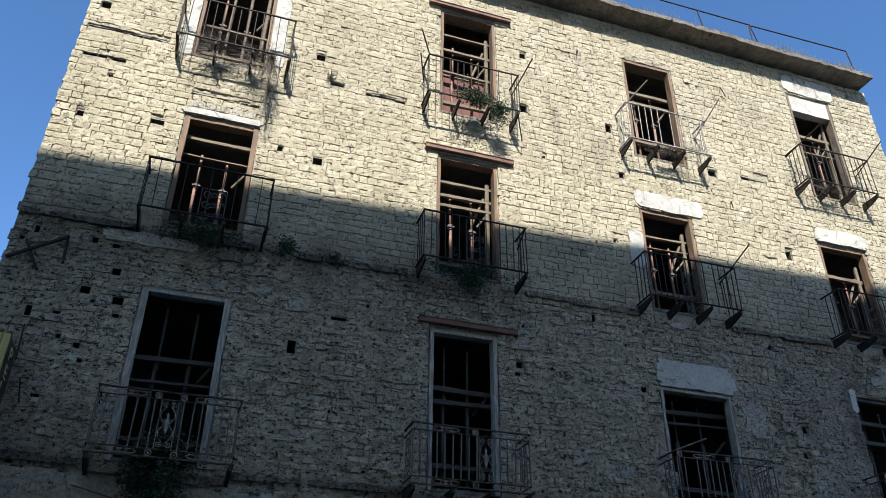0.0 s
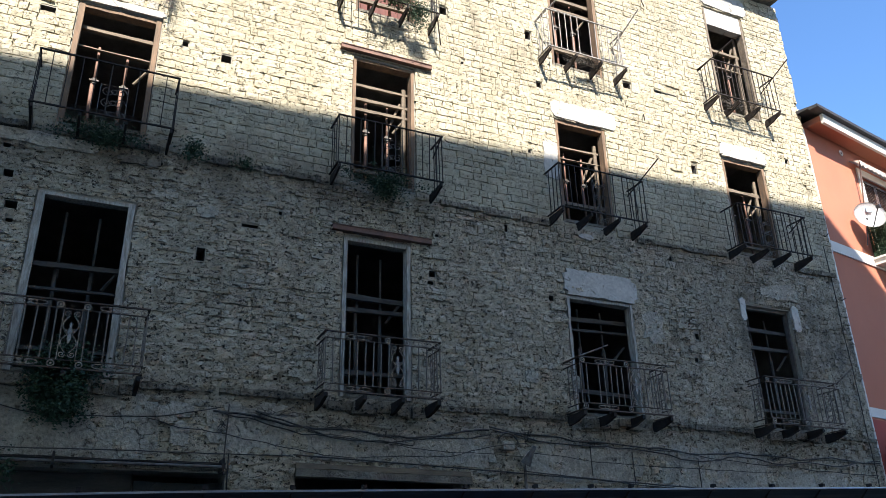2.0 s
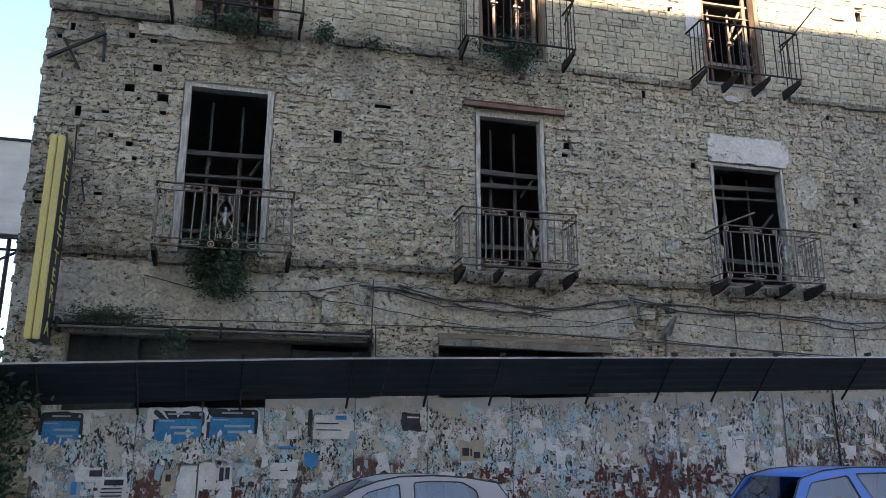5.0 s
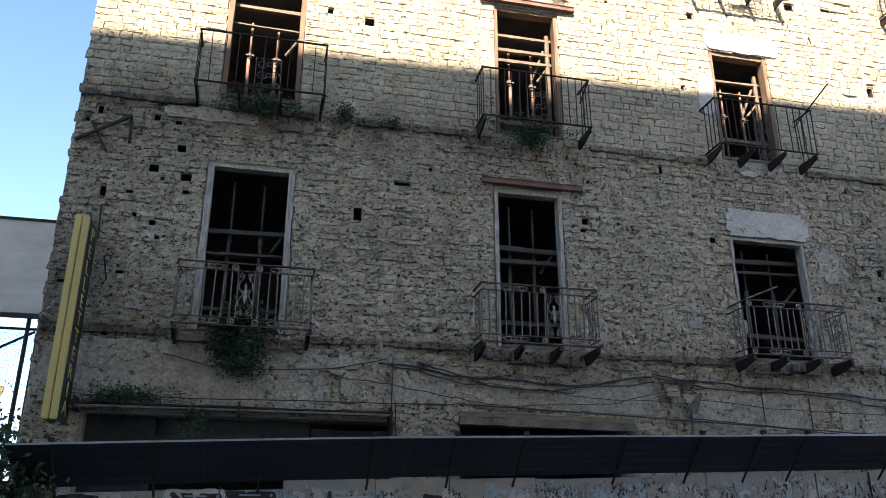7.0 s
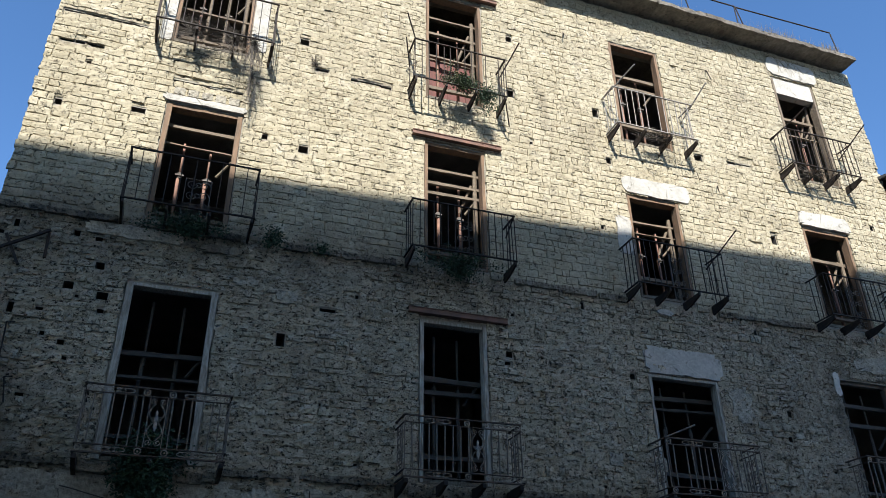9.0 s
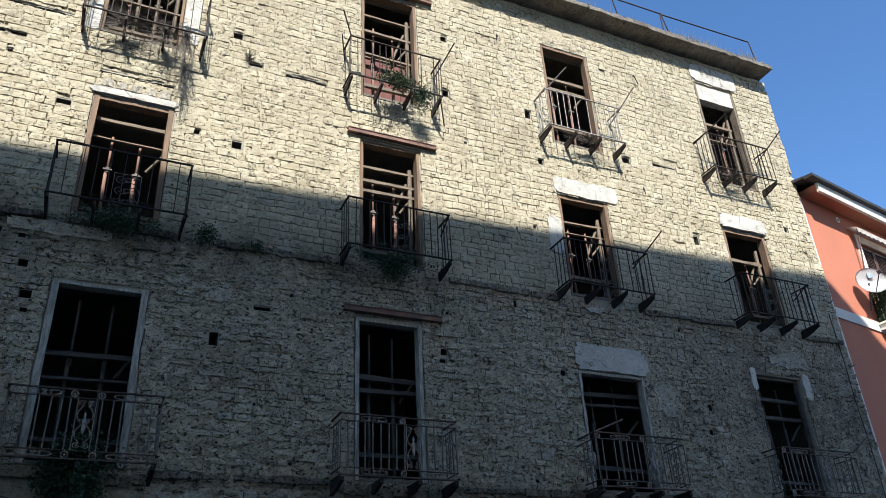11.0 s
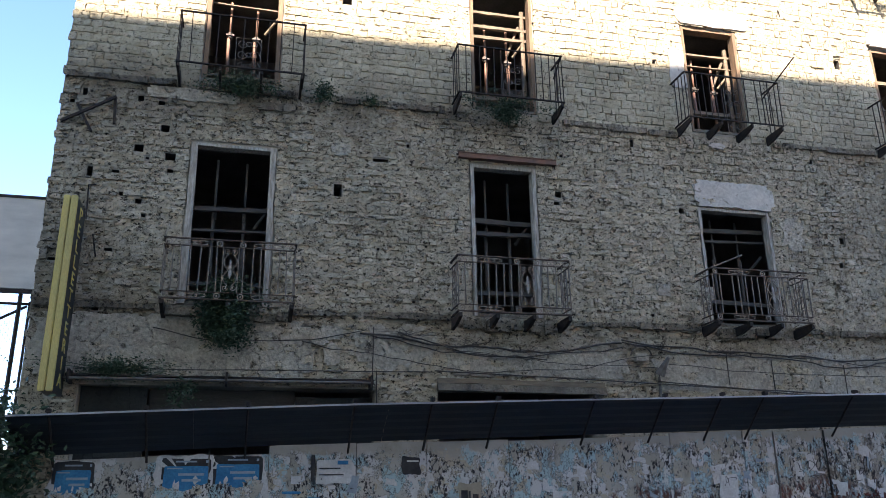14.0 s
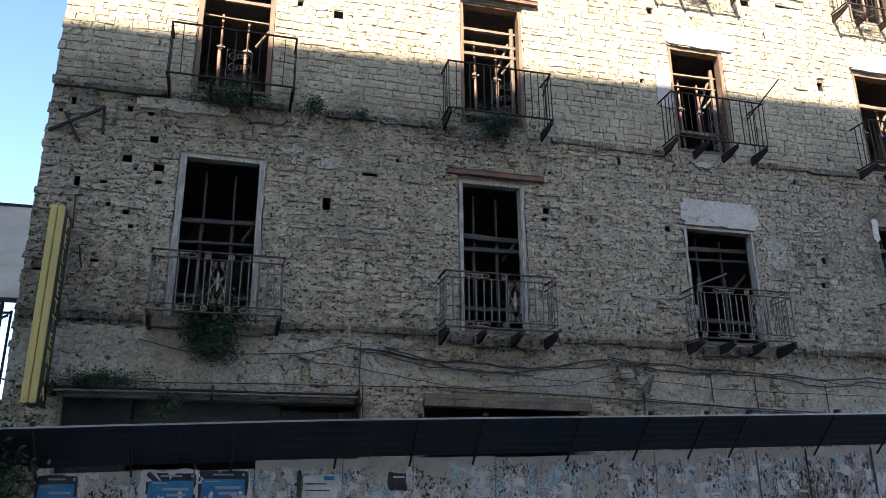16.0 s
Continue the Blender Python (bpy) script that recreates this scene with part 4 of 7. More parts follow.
# ---- balconies ----
def balcony(key, cx, z, w, h, ornate, mat, d=0.48, brackets=4, arms=(), slab=False, shut=0.125, bracket_mat=IRON):
    row = {"A": "weathered ornate wrought-iron balcony railing with scrollwork", "B": "plain black iron balcony railing on bare brackets", "C": "plain rusty iron balcony railing on bare brackets, floor missing"}[key[0]]
    root = thing("balcony", row, "balcony", (cx, 0, z), group="balconies on the facade")
    hw = w / 2
    path = lambda zz: [(-hw, 0.05, zz), (-hw, -d, zz), (hw, -d, zz), (hw, 0.05, zz)]

    def rail(name, zz, tw=0.02, th=0.012):
        bm = B()
        for a, b in zip(path(zz), path(zz)[1:]):
            dx = Vector(b) - Vector(a)
            if abs(dx.x) > 0.1:
                worn_box(bm, a[0] - tw, b[0] + tw, -d - tw, -d + tw, zz - th, zz + th, 0.006, 8, zz + cx)
            else:
                box(bm, a[0] - tw, a[0] + tw, -d + tw, 0.06, zz - th, zz + th)
        return part(name, bm, RUSTRAIL if ornate else mat, root)

    rail("top_rail", h, 0.016, 0.010)
    rail("bottom_rail", 0.02, 0.015, 0.010)
    lo, hi = 0.03, h - 0.014
    if ornate:
        rail("upper_rail", h - 0.11, 0.010, 0.007)
        rail("lower_rail", 0.13, 0.010, 0.007)
        lo, hi = 0.13, h - 0.11
    r = random.Random(sum(map(ord, key)))
    bm = B()
    t = 0.008 if ornate else 0.007
    box(bm, -t, t, -t, t, lo, hi)
    first = part("bar", bm, mat, root)
    n = max(4, int(w / shut))
    spots = []
    panel = 0.11 if ornate else 0.0
    pc = 0.0 if key in ("A1",) else (0.22 if key in ("A2", "A3") else 0.1)
    for i in range(n + 1):
        x = -hw + w * i / n
        if ornate and abs(x - pc) < panel:
            continue
        spots.append((x, -d))
    for s in (-1, 1):
        for k in range(1, 4):
            spots.append((s * hw, -d + (d) * k / 4))
    first.matrix_basis = Matrix.Translation((spots[0][0], spots[0][1], 0))
    for x, y in spots[1:]:
        if r.random() < 0.03:
            continue
        again("bar", first, root, pose(x, y, 0, r.uniform(-1, 1), r.uniform(-1.2, 1.2), 0))
    if ornate:
        bm = B()
        for s in (-1, 1):
            rod(bm, (pc + s * 0.115, -d, lo), (pc + s * 0.115, -d, hi), 0.008, 4)
            # a lyre of two lobes, curled at the head and the foot
            lobes = []
            for k in range(25):
                u = k / 24
                lobes.append((pc + s * (0.026 + 0.072 * abs(math.sin(2 * math.pi * u))), -d, hi - 0.10 - (hi - lo - 0.20) * u))
            tube(bm, lobes, 0.008, 4)
            for zz, st, way in ((hi - 0.075, math.pi, -1), (lo + 0.075, math.pi, 1)):
                scroll(bm, (pc + s * 0.062, -d, zz), 0.045, 0.008, s * way, st if s > 0 else 0.0, 1.3, seg=14)
            scroll(bm, (pc + s * 0.045, -d, (lo + hi) / 2 + 0.05), 0.028, 0.006, s, 0.0, 1.2, seg=10)
        zc = (lo + hi) / 2
        part("scroll_panel", bm, ORNAMENT, root, "pale scrollwork panel")
        bm = B()
        pts = [(0, 0.17), (0.018, 0.13), (0.010, 0.09), (0.026, 0.05), (0.030, 0.02), (0.012, 0.0), (0.026, -0.04), (0.022, -0.08), (0.010, -0.11), (0, -0.14)]
        f = [bm.verts.new((pc + x, -d - 0.012, zc + q)) for x, q in pts] + [bm.verts.new((pc - x, -d - 0.012, zc + q)) for x, q in pts[-2:0:-1]]
        g = [bm.verts.new((v.co.x, -d + 0.012, v.co.z)) for v in f]
        bm.faces.new(f)
        bm.faces.new(g[::-1])
        for i in range(len(f)):
            j = (i + 1) % len(f)
            bm.faces.new((f[j], f[i], g[i], g[j]))
        part("finial", bm, PALEIRON, root, "pale cast-iron leaf ornament")
        for zz in (h - 0.06, 0.075):
            for x in (-hw + 0.06, pc - 0.17, pc + 0.17, hw - 0.06):
                bm = B()
                ring(bm, (x, -d, zz), 0.042, 0.011, "xz", 10)
                rod(bm, (x, -d - 0.008, zz), (x, -d + 0.008, zz), 0.015, 6)
                part("rosette", bm, ORNAMENT, root)
            for a, b in ((-hw + 0.16, pc - 0.27), (pc + 0.27, hw - 0.16)):
                mid, reach = (a + b) / 2, min(0.21, (b - a) / 2)
                for off, rx in ((-0.5, 0.5), (0.0, 0.42), (0.5, 0.5)):
                    bm = B()
                    tube(bm, [(mid + reach * (off + rx * math.cos(k * math.pi / 8)), -d, zz + 0.030 * math.sin(k * math.pi / 8)) for k in range(17)], 0.008, 4)
                    part("band_oval", bm, ORNAMENT, root)
        for s in (-1, 1):
            for zz in (lo + 0.15, (lo + hi) / 2, hi - 0.15):
                for off, way, st in ((-0.06, 1, 0.6), (0.06, -1, 2.4)):
                    bm = B()
                    scroll(bm, (s * hw, -d / 2 + off, zz), 0.08, 0.010, way, st, 1.3, "yz", 14)
                    part("side_scroll", bm, ORNAMENT, root)
    for i in range(brackets):
        x = -hw + 0.03 + (w - 0.06) * i / (brackets - 1)
        bm = B()
        v = []
        for s in ((-0.028, 0.028) if key[0] == "A" else (-0.018, 0.018)):
            v.append([bm.verts.new((x + s, y, zz)) for y, zz in ((0.05, -0.01), (-d - 0.01, -0.005), (-d - 0.01, -0.07), (-d * 0.5, -0.15), (0.05, -0.19))])
        bm.faces.new(v[0][::-1])
        bm.faces.new(v[1])
        for k in range(5):
            j = (k + 1) % 5
            bm.faces.new((v[0][k], v[0][j], v[1][j], v[1][k]))
        bmesh.ops.recalc_face_normals(bm, faces=bm.faces)
        part("bracket", bm, bracket_mat, root)
    if slab:
        # broken corbel stones left of the slab, one between each two brackets
        q = random.Random(int(cx * 10))
        x = -hw * slab
        while x < hw * slab - 0.1:
            e = min(hw * slab, x + q.uniform(0.24, 0.48))
            bm = B()
            worn_box(bm, x + 0.01, e - 0.01, -q.uniform(0.05, 0.15), 0.03, -q.uniform(0.14, 0.22), -0.02 - q.uniform(0.0, 0.03), 0.022, 9, x)
            part("corbel_stone", bm, LEDGESTONE, root, "broken remains of the balcony slab")
            x = e
    for a, b in arms:
        bm = B()
        rod(bm, a, b, 0.014, 6)
        part("arm", bm, mat, root, "thin iron clothes-line arm")


H_A, H_B, H_C = 0.95, 0.96, 0.99
balcony("A1", -0.235, 4.50, 1.93, H_A, True, RAILGREY, 0.5, 3, slab=0.95)
balcony("A2", 4.27, 4.49, 1.92, H_A, True, RAILGREY, 0.5, 4, slab=0.8)
balcony("A3", 8.88, 4.53, 1.92, H_A, True, RAILGREY, 0.5, 4, slab=0.7, arms=[((-0.96, -0.5, 0.95), (-0.35, -0.55, 1.2))])
balcony("A4", 13.28, 4.55, 2.0, H_A, True, RAILGREY, 0.5, 4, slab=0.7, arms=[((0.98, -0.5, 0.95), (1.25, -0.75, 1.25))])
balcony("B1", -0.28, 8.41, 2.02, H_B, False, IRON, 0.5, 4, shut=0.2, bracket_mat=IRON)
balcony("B2", 4.38, 8.41, 1.95, H_B, False, IRON, 0.5, 2, arms=[((0.97, -0.5, 0.96), (0.97, -0.1, 0.72))])
balcony("B3", 8.86, 8.41, 2.02, H_B, False, IRON, 0.5, 4, arms=[((1.01, 0.0, 0.85), (1.12, -0.95, 1.28))])
balcony("B4", 13.42, 8.40, 2.0, H_B, False, IRON, 0.5, 4, arms=[((0.95, -0.5, 0.95), (0.95, -0.05, 0.75))])
balcony("C1", -0.33, 12.20, 2.06, H_C, False, IRON, 0.48, 4, shut=0.14)
balcony("C2", 4.40, 12.20, 1.95, H_C, False, IRON, 0.48, 4, shut=0.15, arms=[((-0.97, -0.48, 0.98), (-1.22, -0.75, 1.35)), ((-0.97, -0.1, 0.55), (-1.15, -0.45, 1.0)), ((0.97, -0.1, 0.75), (1.2, -0.75, 1.3)), ((0.95, -0.45, -0.1), (1.12, -0.2, -0.5))])
balcony("C3", 8.92, 12.21, 2.0, H_C, False, PALEIRON, 0.48, 4, shut=0.15, arms=[((-1.0, 0.0, 0.98), (-0.7, -0.95, 1.3)), ((1.0, 0.0, 0.8), (1.12, -0.95, 1.3))])
balcony("C4", 13.47, 12.22, 1.98, H_C, False, IRON, 0.48, 4, shut=0.14, arms=[((-0.99, 0.0, 0.95), (-0.7, -0.95, 1.3)), ((0.99, 0.0, 0.8), (1.1, -0.9, 1.3))])


# ---- the building across the street, behind the viewer, which shades the lower storeys ----
def opposite_building():
    root = thing("opposite_building", "tall plain rendered building across the street", "building")
    top = [(-48.0, 22.4), (11.75, 24.35), (14.4, 22.6), (21.0, 18.2)]
    bm = B()
    prof = [(-48.0, -2.0)] + [(21.0, -2.0)] + top[::-1]
    a = [bm.verts.new((x, -14.0, z)) for x, z in prof]
    b = [bm.verts.new((x, -24.0, z)) for x, z in prof]
    bm.faces.new(a[::-1])
    bm.faces.new(b)
    for i in range(len(a)):
        j = (i + 1) % len(a)
        bm.faces.new((a[i], a[j], b[j], b[i]))
    bmesh.ops.recalc_face_normals(bm, faces=bm.faces)
    part("wall", bm, OPPOSITE, root)
    # unseen tall slab, added to keep the sun off the billboard
    bm = B()
    box(bm, -48.0, -8.6, -15.6, -14.02, -2.0, 31.0)
    part("sun_blocker", bm, OPPOSITE, root)


opposite_building()


# ---- hoarding with its sloping canopy ----
def hoarding():
    y = -1.6
    seams = [-2.10, -1.04, -0.3, 0.44, 1.57, 2.52, 3.68, 4.97, 6.16, 7.36, 7.88, 8.77, 10.0, 11.2, 12.4, 13.6, 14.8, 16.0]
    root = thing("hoarding", "grey site hoarding of tall boards covered with torn posters", "hoarding")
    r = random.Random(4)
    for a, b in zip(seams, seams[1:]):
        top = 2.30 + r.uniform(-0.02, 0.03) + (-0.06 if b < 0.5 else 0.0)
        bm = B()
        n = 3
        worn_box(bm, a + 0.005, b - 0.005, y + r.uniform(-0.012, 0.006), y + 0.035, 0.0, top, 0.008, n, a)
        for v in bm.verts:
            v.co.z += SLOPE * v.co.x
        part("board", bm, BOARD, root)
    for a in seams[1:-1]:
        if r.random() < 0.4:
            bm = B()
            box(bm, a - 0.010, a + 0.010, y - 0.024, y - 0.014, SLOPE * a, SLOPE * a + 2.3)
            part("batten", bm, r.choice((IRON, GREYIRON)), root)
    bm = B()
    box(bm, -2.9, 16.0, y + 0.05, y + 0.1, 2.05, 2.12)
    for v in bm.verts:
        v.co.z += SLOPE * v.co.x
    part("rail", bm, TIMBER, root)


def canopy():
    root = thing("canopy", "dark ribbed sheet canopy tilted outwards on thin braces", "canopy")
    x0, x1 = -2.55, 17.6

    def lie(x):
        """Height of the slope, with the left end hanging a little."""
        return SLOPE * x - 0.013 * max(0.0, 1.5 - x)

    yb, yt, zb, zt = -1.60, -2.25, 2.34, 2.745
    joints = [x0, -0.5, 1.9, 6.3, 10.9, x1]
    for a, b in zip(joints, joints[1:]):
        bm = B()
        n = 10
        under, over = [], []
        for i in range(n + 1):
            k = i / n
            rib = 0.012 if i % 2 else 0.0
            for lst, lift in ((under, 0.0), (over, 0.02)):
                lst.append([(x, yb + (yt - yb) * k, zb + (zt - zb) * k + rib + lift + lie(x)) for x in (a + 0.003, b - 0.003)])
        for lst in (under, over):
            vs = [[bm.verts.new(p) for p in row] for row in lst]
            for i in range(n):
                bm.faces.new((vs[i][0], vs[i][1], vs[i + 1][1], vs[i + 1][0]))
        bmesh.ops.recalc_face_normals(bm, faces=bm.faces)
        part("sheet", bm, SHEET, root)
    bm = B()
    worn_box(bm, x0, x1, yt - 0.015, yt + 0.005, zt + 0.0, zt + 0.022, 0.004, 30, 2)
    for v in bm.verts:
        v.co.z += lie(v.co.x)
    part("edge_strip", bm, GALV, root, "pale metal strip along the canopy edge")
    for x in (-2.1, -1.04, 0.14, 1.45, 2.46, 3.35, 4.74, 5.79, 6.69, 7.38, 8.91, 10.1, 11.2, 12.3, 13.5, 14.7, 16.0):
        bm = B()
        rod(bm, (x, yb - 0.03, zb - 0.14 + lie(x)), (x, yt - 0.02, zt + 0.05 + lie(x)), 0.016, 6)
        part("brace", bm, IRON, root)
        bm = B()
        box(bm, x - 0.025, x + 0.025, yt - 0.05, yt + 0.03, zt + 0.03 + lie(x), zt + 0.075 + lie(x))
        part("clip", bm, IRON, root)


def stone_pier():
    """Rough masonry stub at the corner, left of the boards."""
    root = thing("stone_pier", "rough stone wall stub beside the hoarding", "wall", kind="structure")
    r = random.Random(17)
    z = -0.3
    while z < 2.12:
        h = r.uniform(0.13, 0.22)
        x = -3.1 + r.uniform(-0.1, 0.1)
        while x < -2.16:
            e = min(-2.13, x + r.uniform(0.2, 0.4))
            if e - x > 0.06:
                bm = B()
                worn_box(bm, x + 0.006, e - 0.006, -1.62 + r.uniform(-0.03, 0.03), -1.3, z + 0.006, z + h - 0.006, 0.03, 3, r.random() * 9)
                part("stone", bm, STONE, root)
            x = e
        z += h


hoarding()
canopy()
stone_pier()


def posters():
    """Larger posters that can be told apart, each flat on the boards."""
    y = -1.622

    def poster(x0, x1, z0, z1, mat, label, bars=(), tear=0.05, band=None):
        root = thing("poster", label, "poster", group="posters on the hoarding")
        bm = B()
        ragged_plate(bm, x0, x1, z0, z1, y, y + 0.006, tear, 0.03, x0 * 3, 0.012)
        part("sheet", bm, mat, root)
        if band:
            bm = B()
            box(bm, x0 + 0.01, x1 - 0.01, y - 0.012, y - 0.006, z1 - band, z1 - 0.01)
            part("heading", bm, PAPERK, root, "black heading band")
        for bx0, bx1, bz0, bz1, bmat in bars:
            bm = B()
            box(bm, bx0, bx1, y - 0.016, y - 0.0125, bz0, bz1)
            part("print_bar", bm, bmat, root)

    for x0, x1 in ((-2.10, -1.63), (-0.86, -0.26), (-0.235, 0.36)):
        zt = 2.205 + SLOPE * (x0 + x1) / 2
        w = x1 - x0
        root = thing("poster", "blue poster in a black frame, torn at the foot", "poster", group="posters on the hoarding")
        bm = B()
        ragged_plate(bm, x0, x1, zt - 0.46, zt, y, y + 0.006, 0.02, 0.03, x0 * 3, 0.012)
        part("black_frame", bm, PAPERK, root, "black printed frame")
        bm = B()
        ragged_plate(bm, x0 + 0.035, x1 - 0.035, zt - 0.44, zt - 0.10, y - 0.008, y - 0.003, 0.012, 0.03, x0 * 7, 0.006)
        part("blue_field", bm, PAPERB, root, "blue printed field")
        for u0, u1, h0, h1, mat in ((0.28, 0.70, 0.055, 0.035, PAPERP), (0.88, 0.93, 0.06, 0.03, PAPERP), (0.12, 0.42, 0.135, 0.12, PAPERP), (0.34, 0.86, 0.215, 0.185, PAPERP), (0.42, 0.80, 0.285, 0.255, PAPERP)):
            bm = B()
            box(bm, x0 + w * u0, x0 + w * u1, y - 0.018, y - 0.0145, zt - h0, zt - h1)
            part("print_bar", bm, mat, root)
        for k, (u0, u1, top) in enumerate(((-0.06, 0.40, 0.33), (0.30, 0.75, 0.38), (0.62, 1.05, 0.30))):
            bm = B()
            ragged_plate(bm, x0 + w * u0, x0 + w * u1, zt - 0.60, zt - top, y - 0.024 - 0.004 * k, y - 0.0185, 0.08, 0.025, x0 * 4 + k, 0.05)
            tagged(part("torn_paper", bm, BOARD), "torn old paper hanging over the foot of a poster", "paper", "posters on the hoarding")
    for x0, x1 in ((-2.14, -1.64), (-0.93, -0.24), (-0.25, 0.42)):
        zt = 2.235 + SLOPE * (x0 + x1) / 2
        bm = B()
        ragged_plate(bm, x0, x1, zt - 0.55, zt, -1.6195, -1.612, 0.09, 0.025, x0 * 5, 0.02)
        tagged(part("backing_paper", bm, PAPERW), "torn whitish backing paper round a blue poster", "paper", "posters on the hoarding")
    # strips of white paper hanging over the feet of the blue posters
    r = random.Random(31)
    for x0, x1 in ((-2.06, -1.66), (-0.84, -0.28), (-0.21, 0.34)):
        foot = 1.72 + SLOPE * (x0 + x1) / 2
        bm = B()
        for k in range(34):
            x = r.uniform(x0, x1)
            w, hgt = r.uniform(0.008, 0.04), r.uniform(0.02, 0.13)
            z = foot + r.uniform(-0.06, 0.05) + (r.uniform(0, 0.22) if r.random() < 0.25 else 0.0)
            edge = [(-w, 0), (-w * r.uniform(0.6, 1.2), -hgt * 0.5), (-w * r.uniform(0.1, 0.9), -hgt), (w * r.uniform(0.0, 0.9), -hgt * r.uniform(0.7, 1.1)), (w * r.uniform(0.7, 1.2), -hgt * 0.4), (w * r.uniform(0.5, 1.0), r.uniform(0, 0.04)), (0, r.uniform(0.0, 0.06))]
            vs = [bm.verts.new((x + px, y - 0.013 - 0.0001 * k - 0.004 * r.random(), z + pz)) for px, pz in edge]
            bm.faces.new(vs)
        bmesh.ops.recalc_face_normals(bm, faces=bm.faces)
        tagged(part("torn_paper", bm, PAPERW), "torn white paper strips over the foot of a poster", "paper scraps", kind="stuff")
    poster(1.05, 1.50, 1.86, 2.16, PAPERW, "small grey-white notice with two lines of print", [(1.08, 1.36, 2.045, 2.06, PAPERK), (1.08, 1.40, 1.965, 1.978, PAPERK), (1.32, 1.46, 2.10, 2.15, PAPERB)], 0.02)
    poster(0.98, 1.03, 1.88, 2.22, PAPERK, "narrow black poster strip", (), 0.01)
    poster(2.18, 2.44, 1.96, 2.2, PAPERK, "torn black poster scrap with pale print", [(2.24, 2.40, 2.13, 2.15, PAPERW)], 0.05)
    poster(-1.66, -1.34, 1.37, 1.53, PAPERW, "white poster with bold black print", [(-1.50, -1.36, 1.42, 1.49, PAPERK)], 0.02)
    poster(-1.42, -1.08, 1.00, 1.42, PAPERW, "white poster with rows of black print", [(-1.33, -1.12, 1.32, 1.385, PAPERK), (-1.36, -1.13, 1.275, 1.29, PAPERK), (-1.36, -1.13, 1.235, 1.25, PAPERK), (-1.36, -1.13, 1.195, 1.21, PAPERK), (-1.36, -1.13, 1.155, 1.17, PAPERK)], 0.02)
    poster(-1.72, -1.58, 1.0, 1.44, PAPERP, "pale blue poster with a faded emblem", [(-1.68, -1.62, 1.22, 1.36, PAPERB)], 0.02)
    poster(-0.50, -0.27, 1.0, 1.52, PAPERW, "torn white poster hanging in strips", (), 0.05)
    poster(-0.33, -0.10, 1.28, 1.58, PAPERW, "torn white poster hanging in strips", (), 0.09)
    poster(-0.06, 0.10, 1.05, 1.55, PAPERW, "torn white poster with black print", [(-0.05, 0.0, 1.36, 1.52, PAPERK), (0.02, 0.07, 1.38, 1.52, PAPERK)], 0.04)
    poster(-0.70, -0.56, 1.2, 1.50, PAPERY, "torn beige poster with a black corner of print", [(-0.66, -0.60, 1.36, 1.44, PAPERK)], 0.03)
    poster(0.55, 0.87, 1.39, 1.58, PAPERW, "white notice with one faint line of print", [(0.66, 0.76, 1.475, 1.49, PAPERK)], 0.04)
    poster(0.62, 0.86, 1.74, 1.77, PAPERB, "narrow blue strip of an old poster", (), 0.008)
    poster(0.95, 1.12, 1.52, 1.70, PAPERB, "torn blue scrap of an old poster", (), 0.05)
    poster(2.95, 3.26, 1.58, 1.86, PAPERY, "yellowish torn poster with black print", [(2.98, 3.07, 1.66, 1.76, PAPERK), (3.09, 3.11, 1.66, 1.75, PAPERK), (3.14, 3.22, 1.63, 1.71, PAPERK)], 0.06)
    poster(6.9, 7.2, 1.42, 1.95, PAPERW, "pale poster hanging loose", (), 0.05)


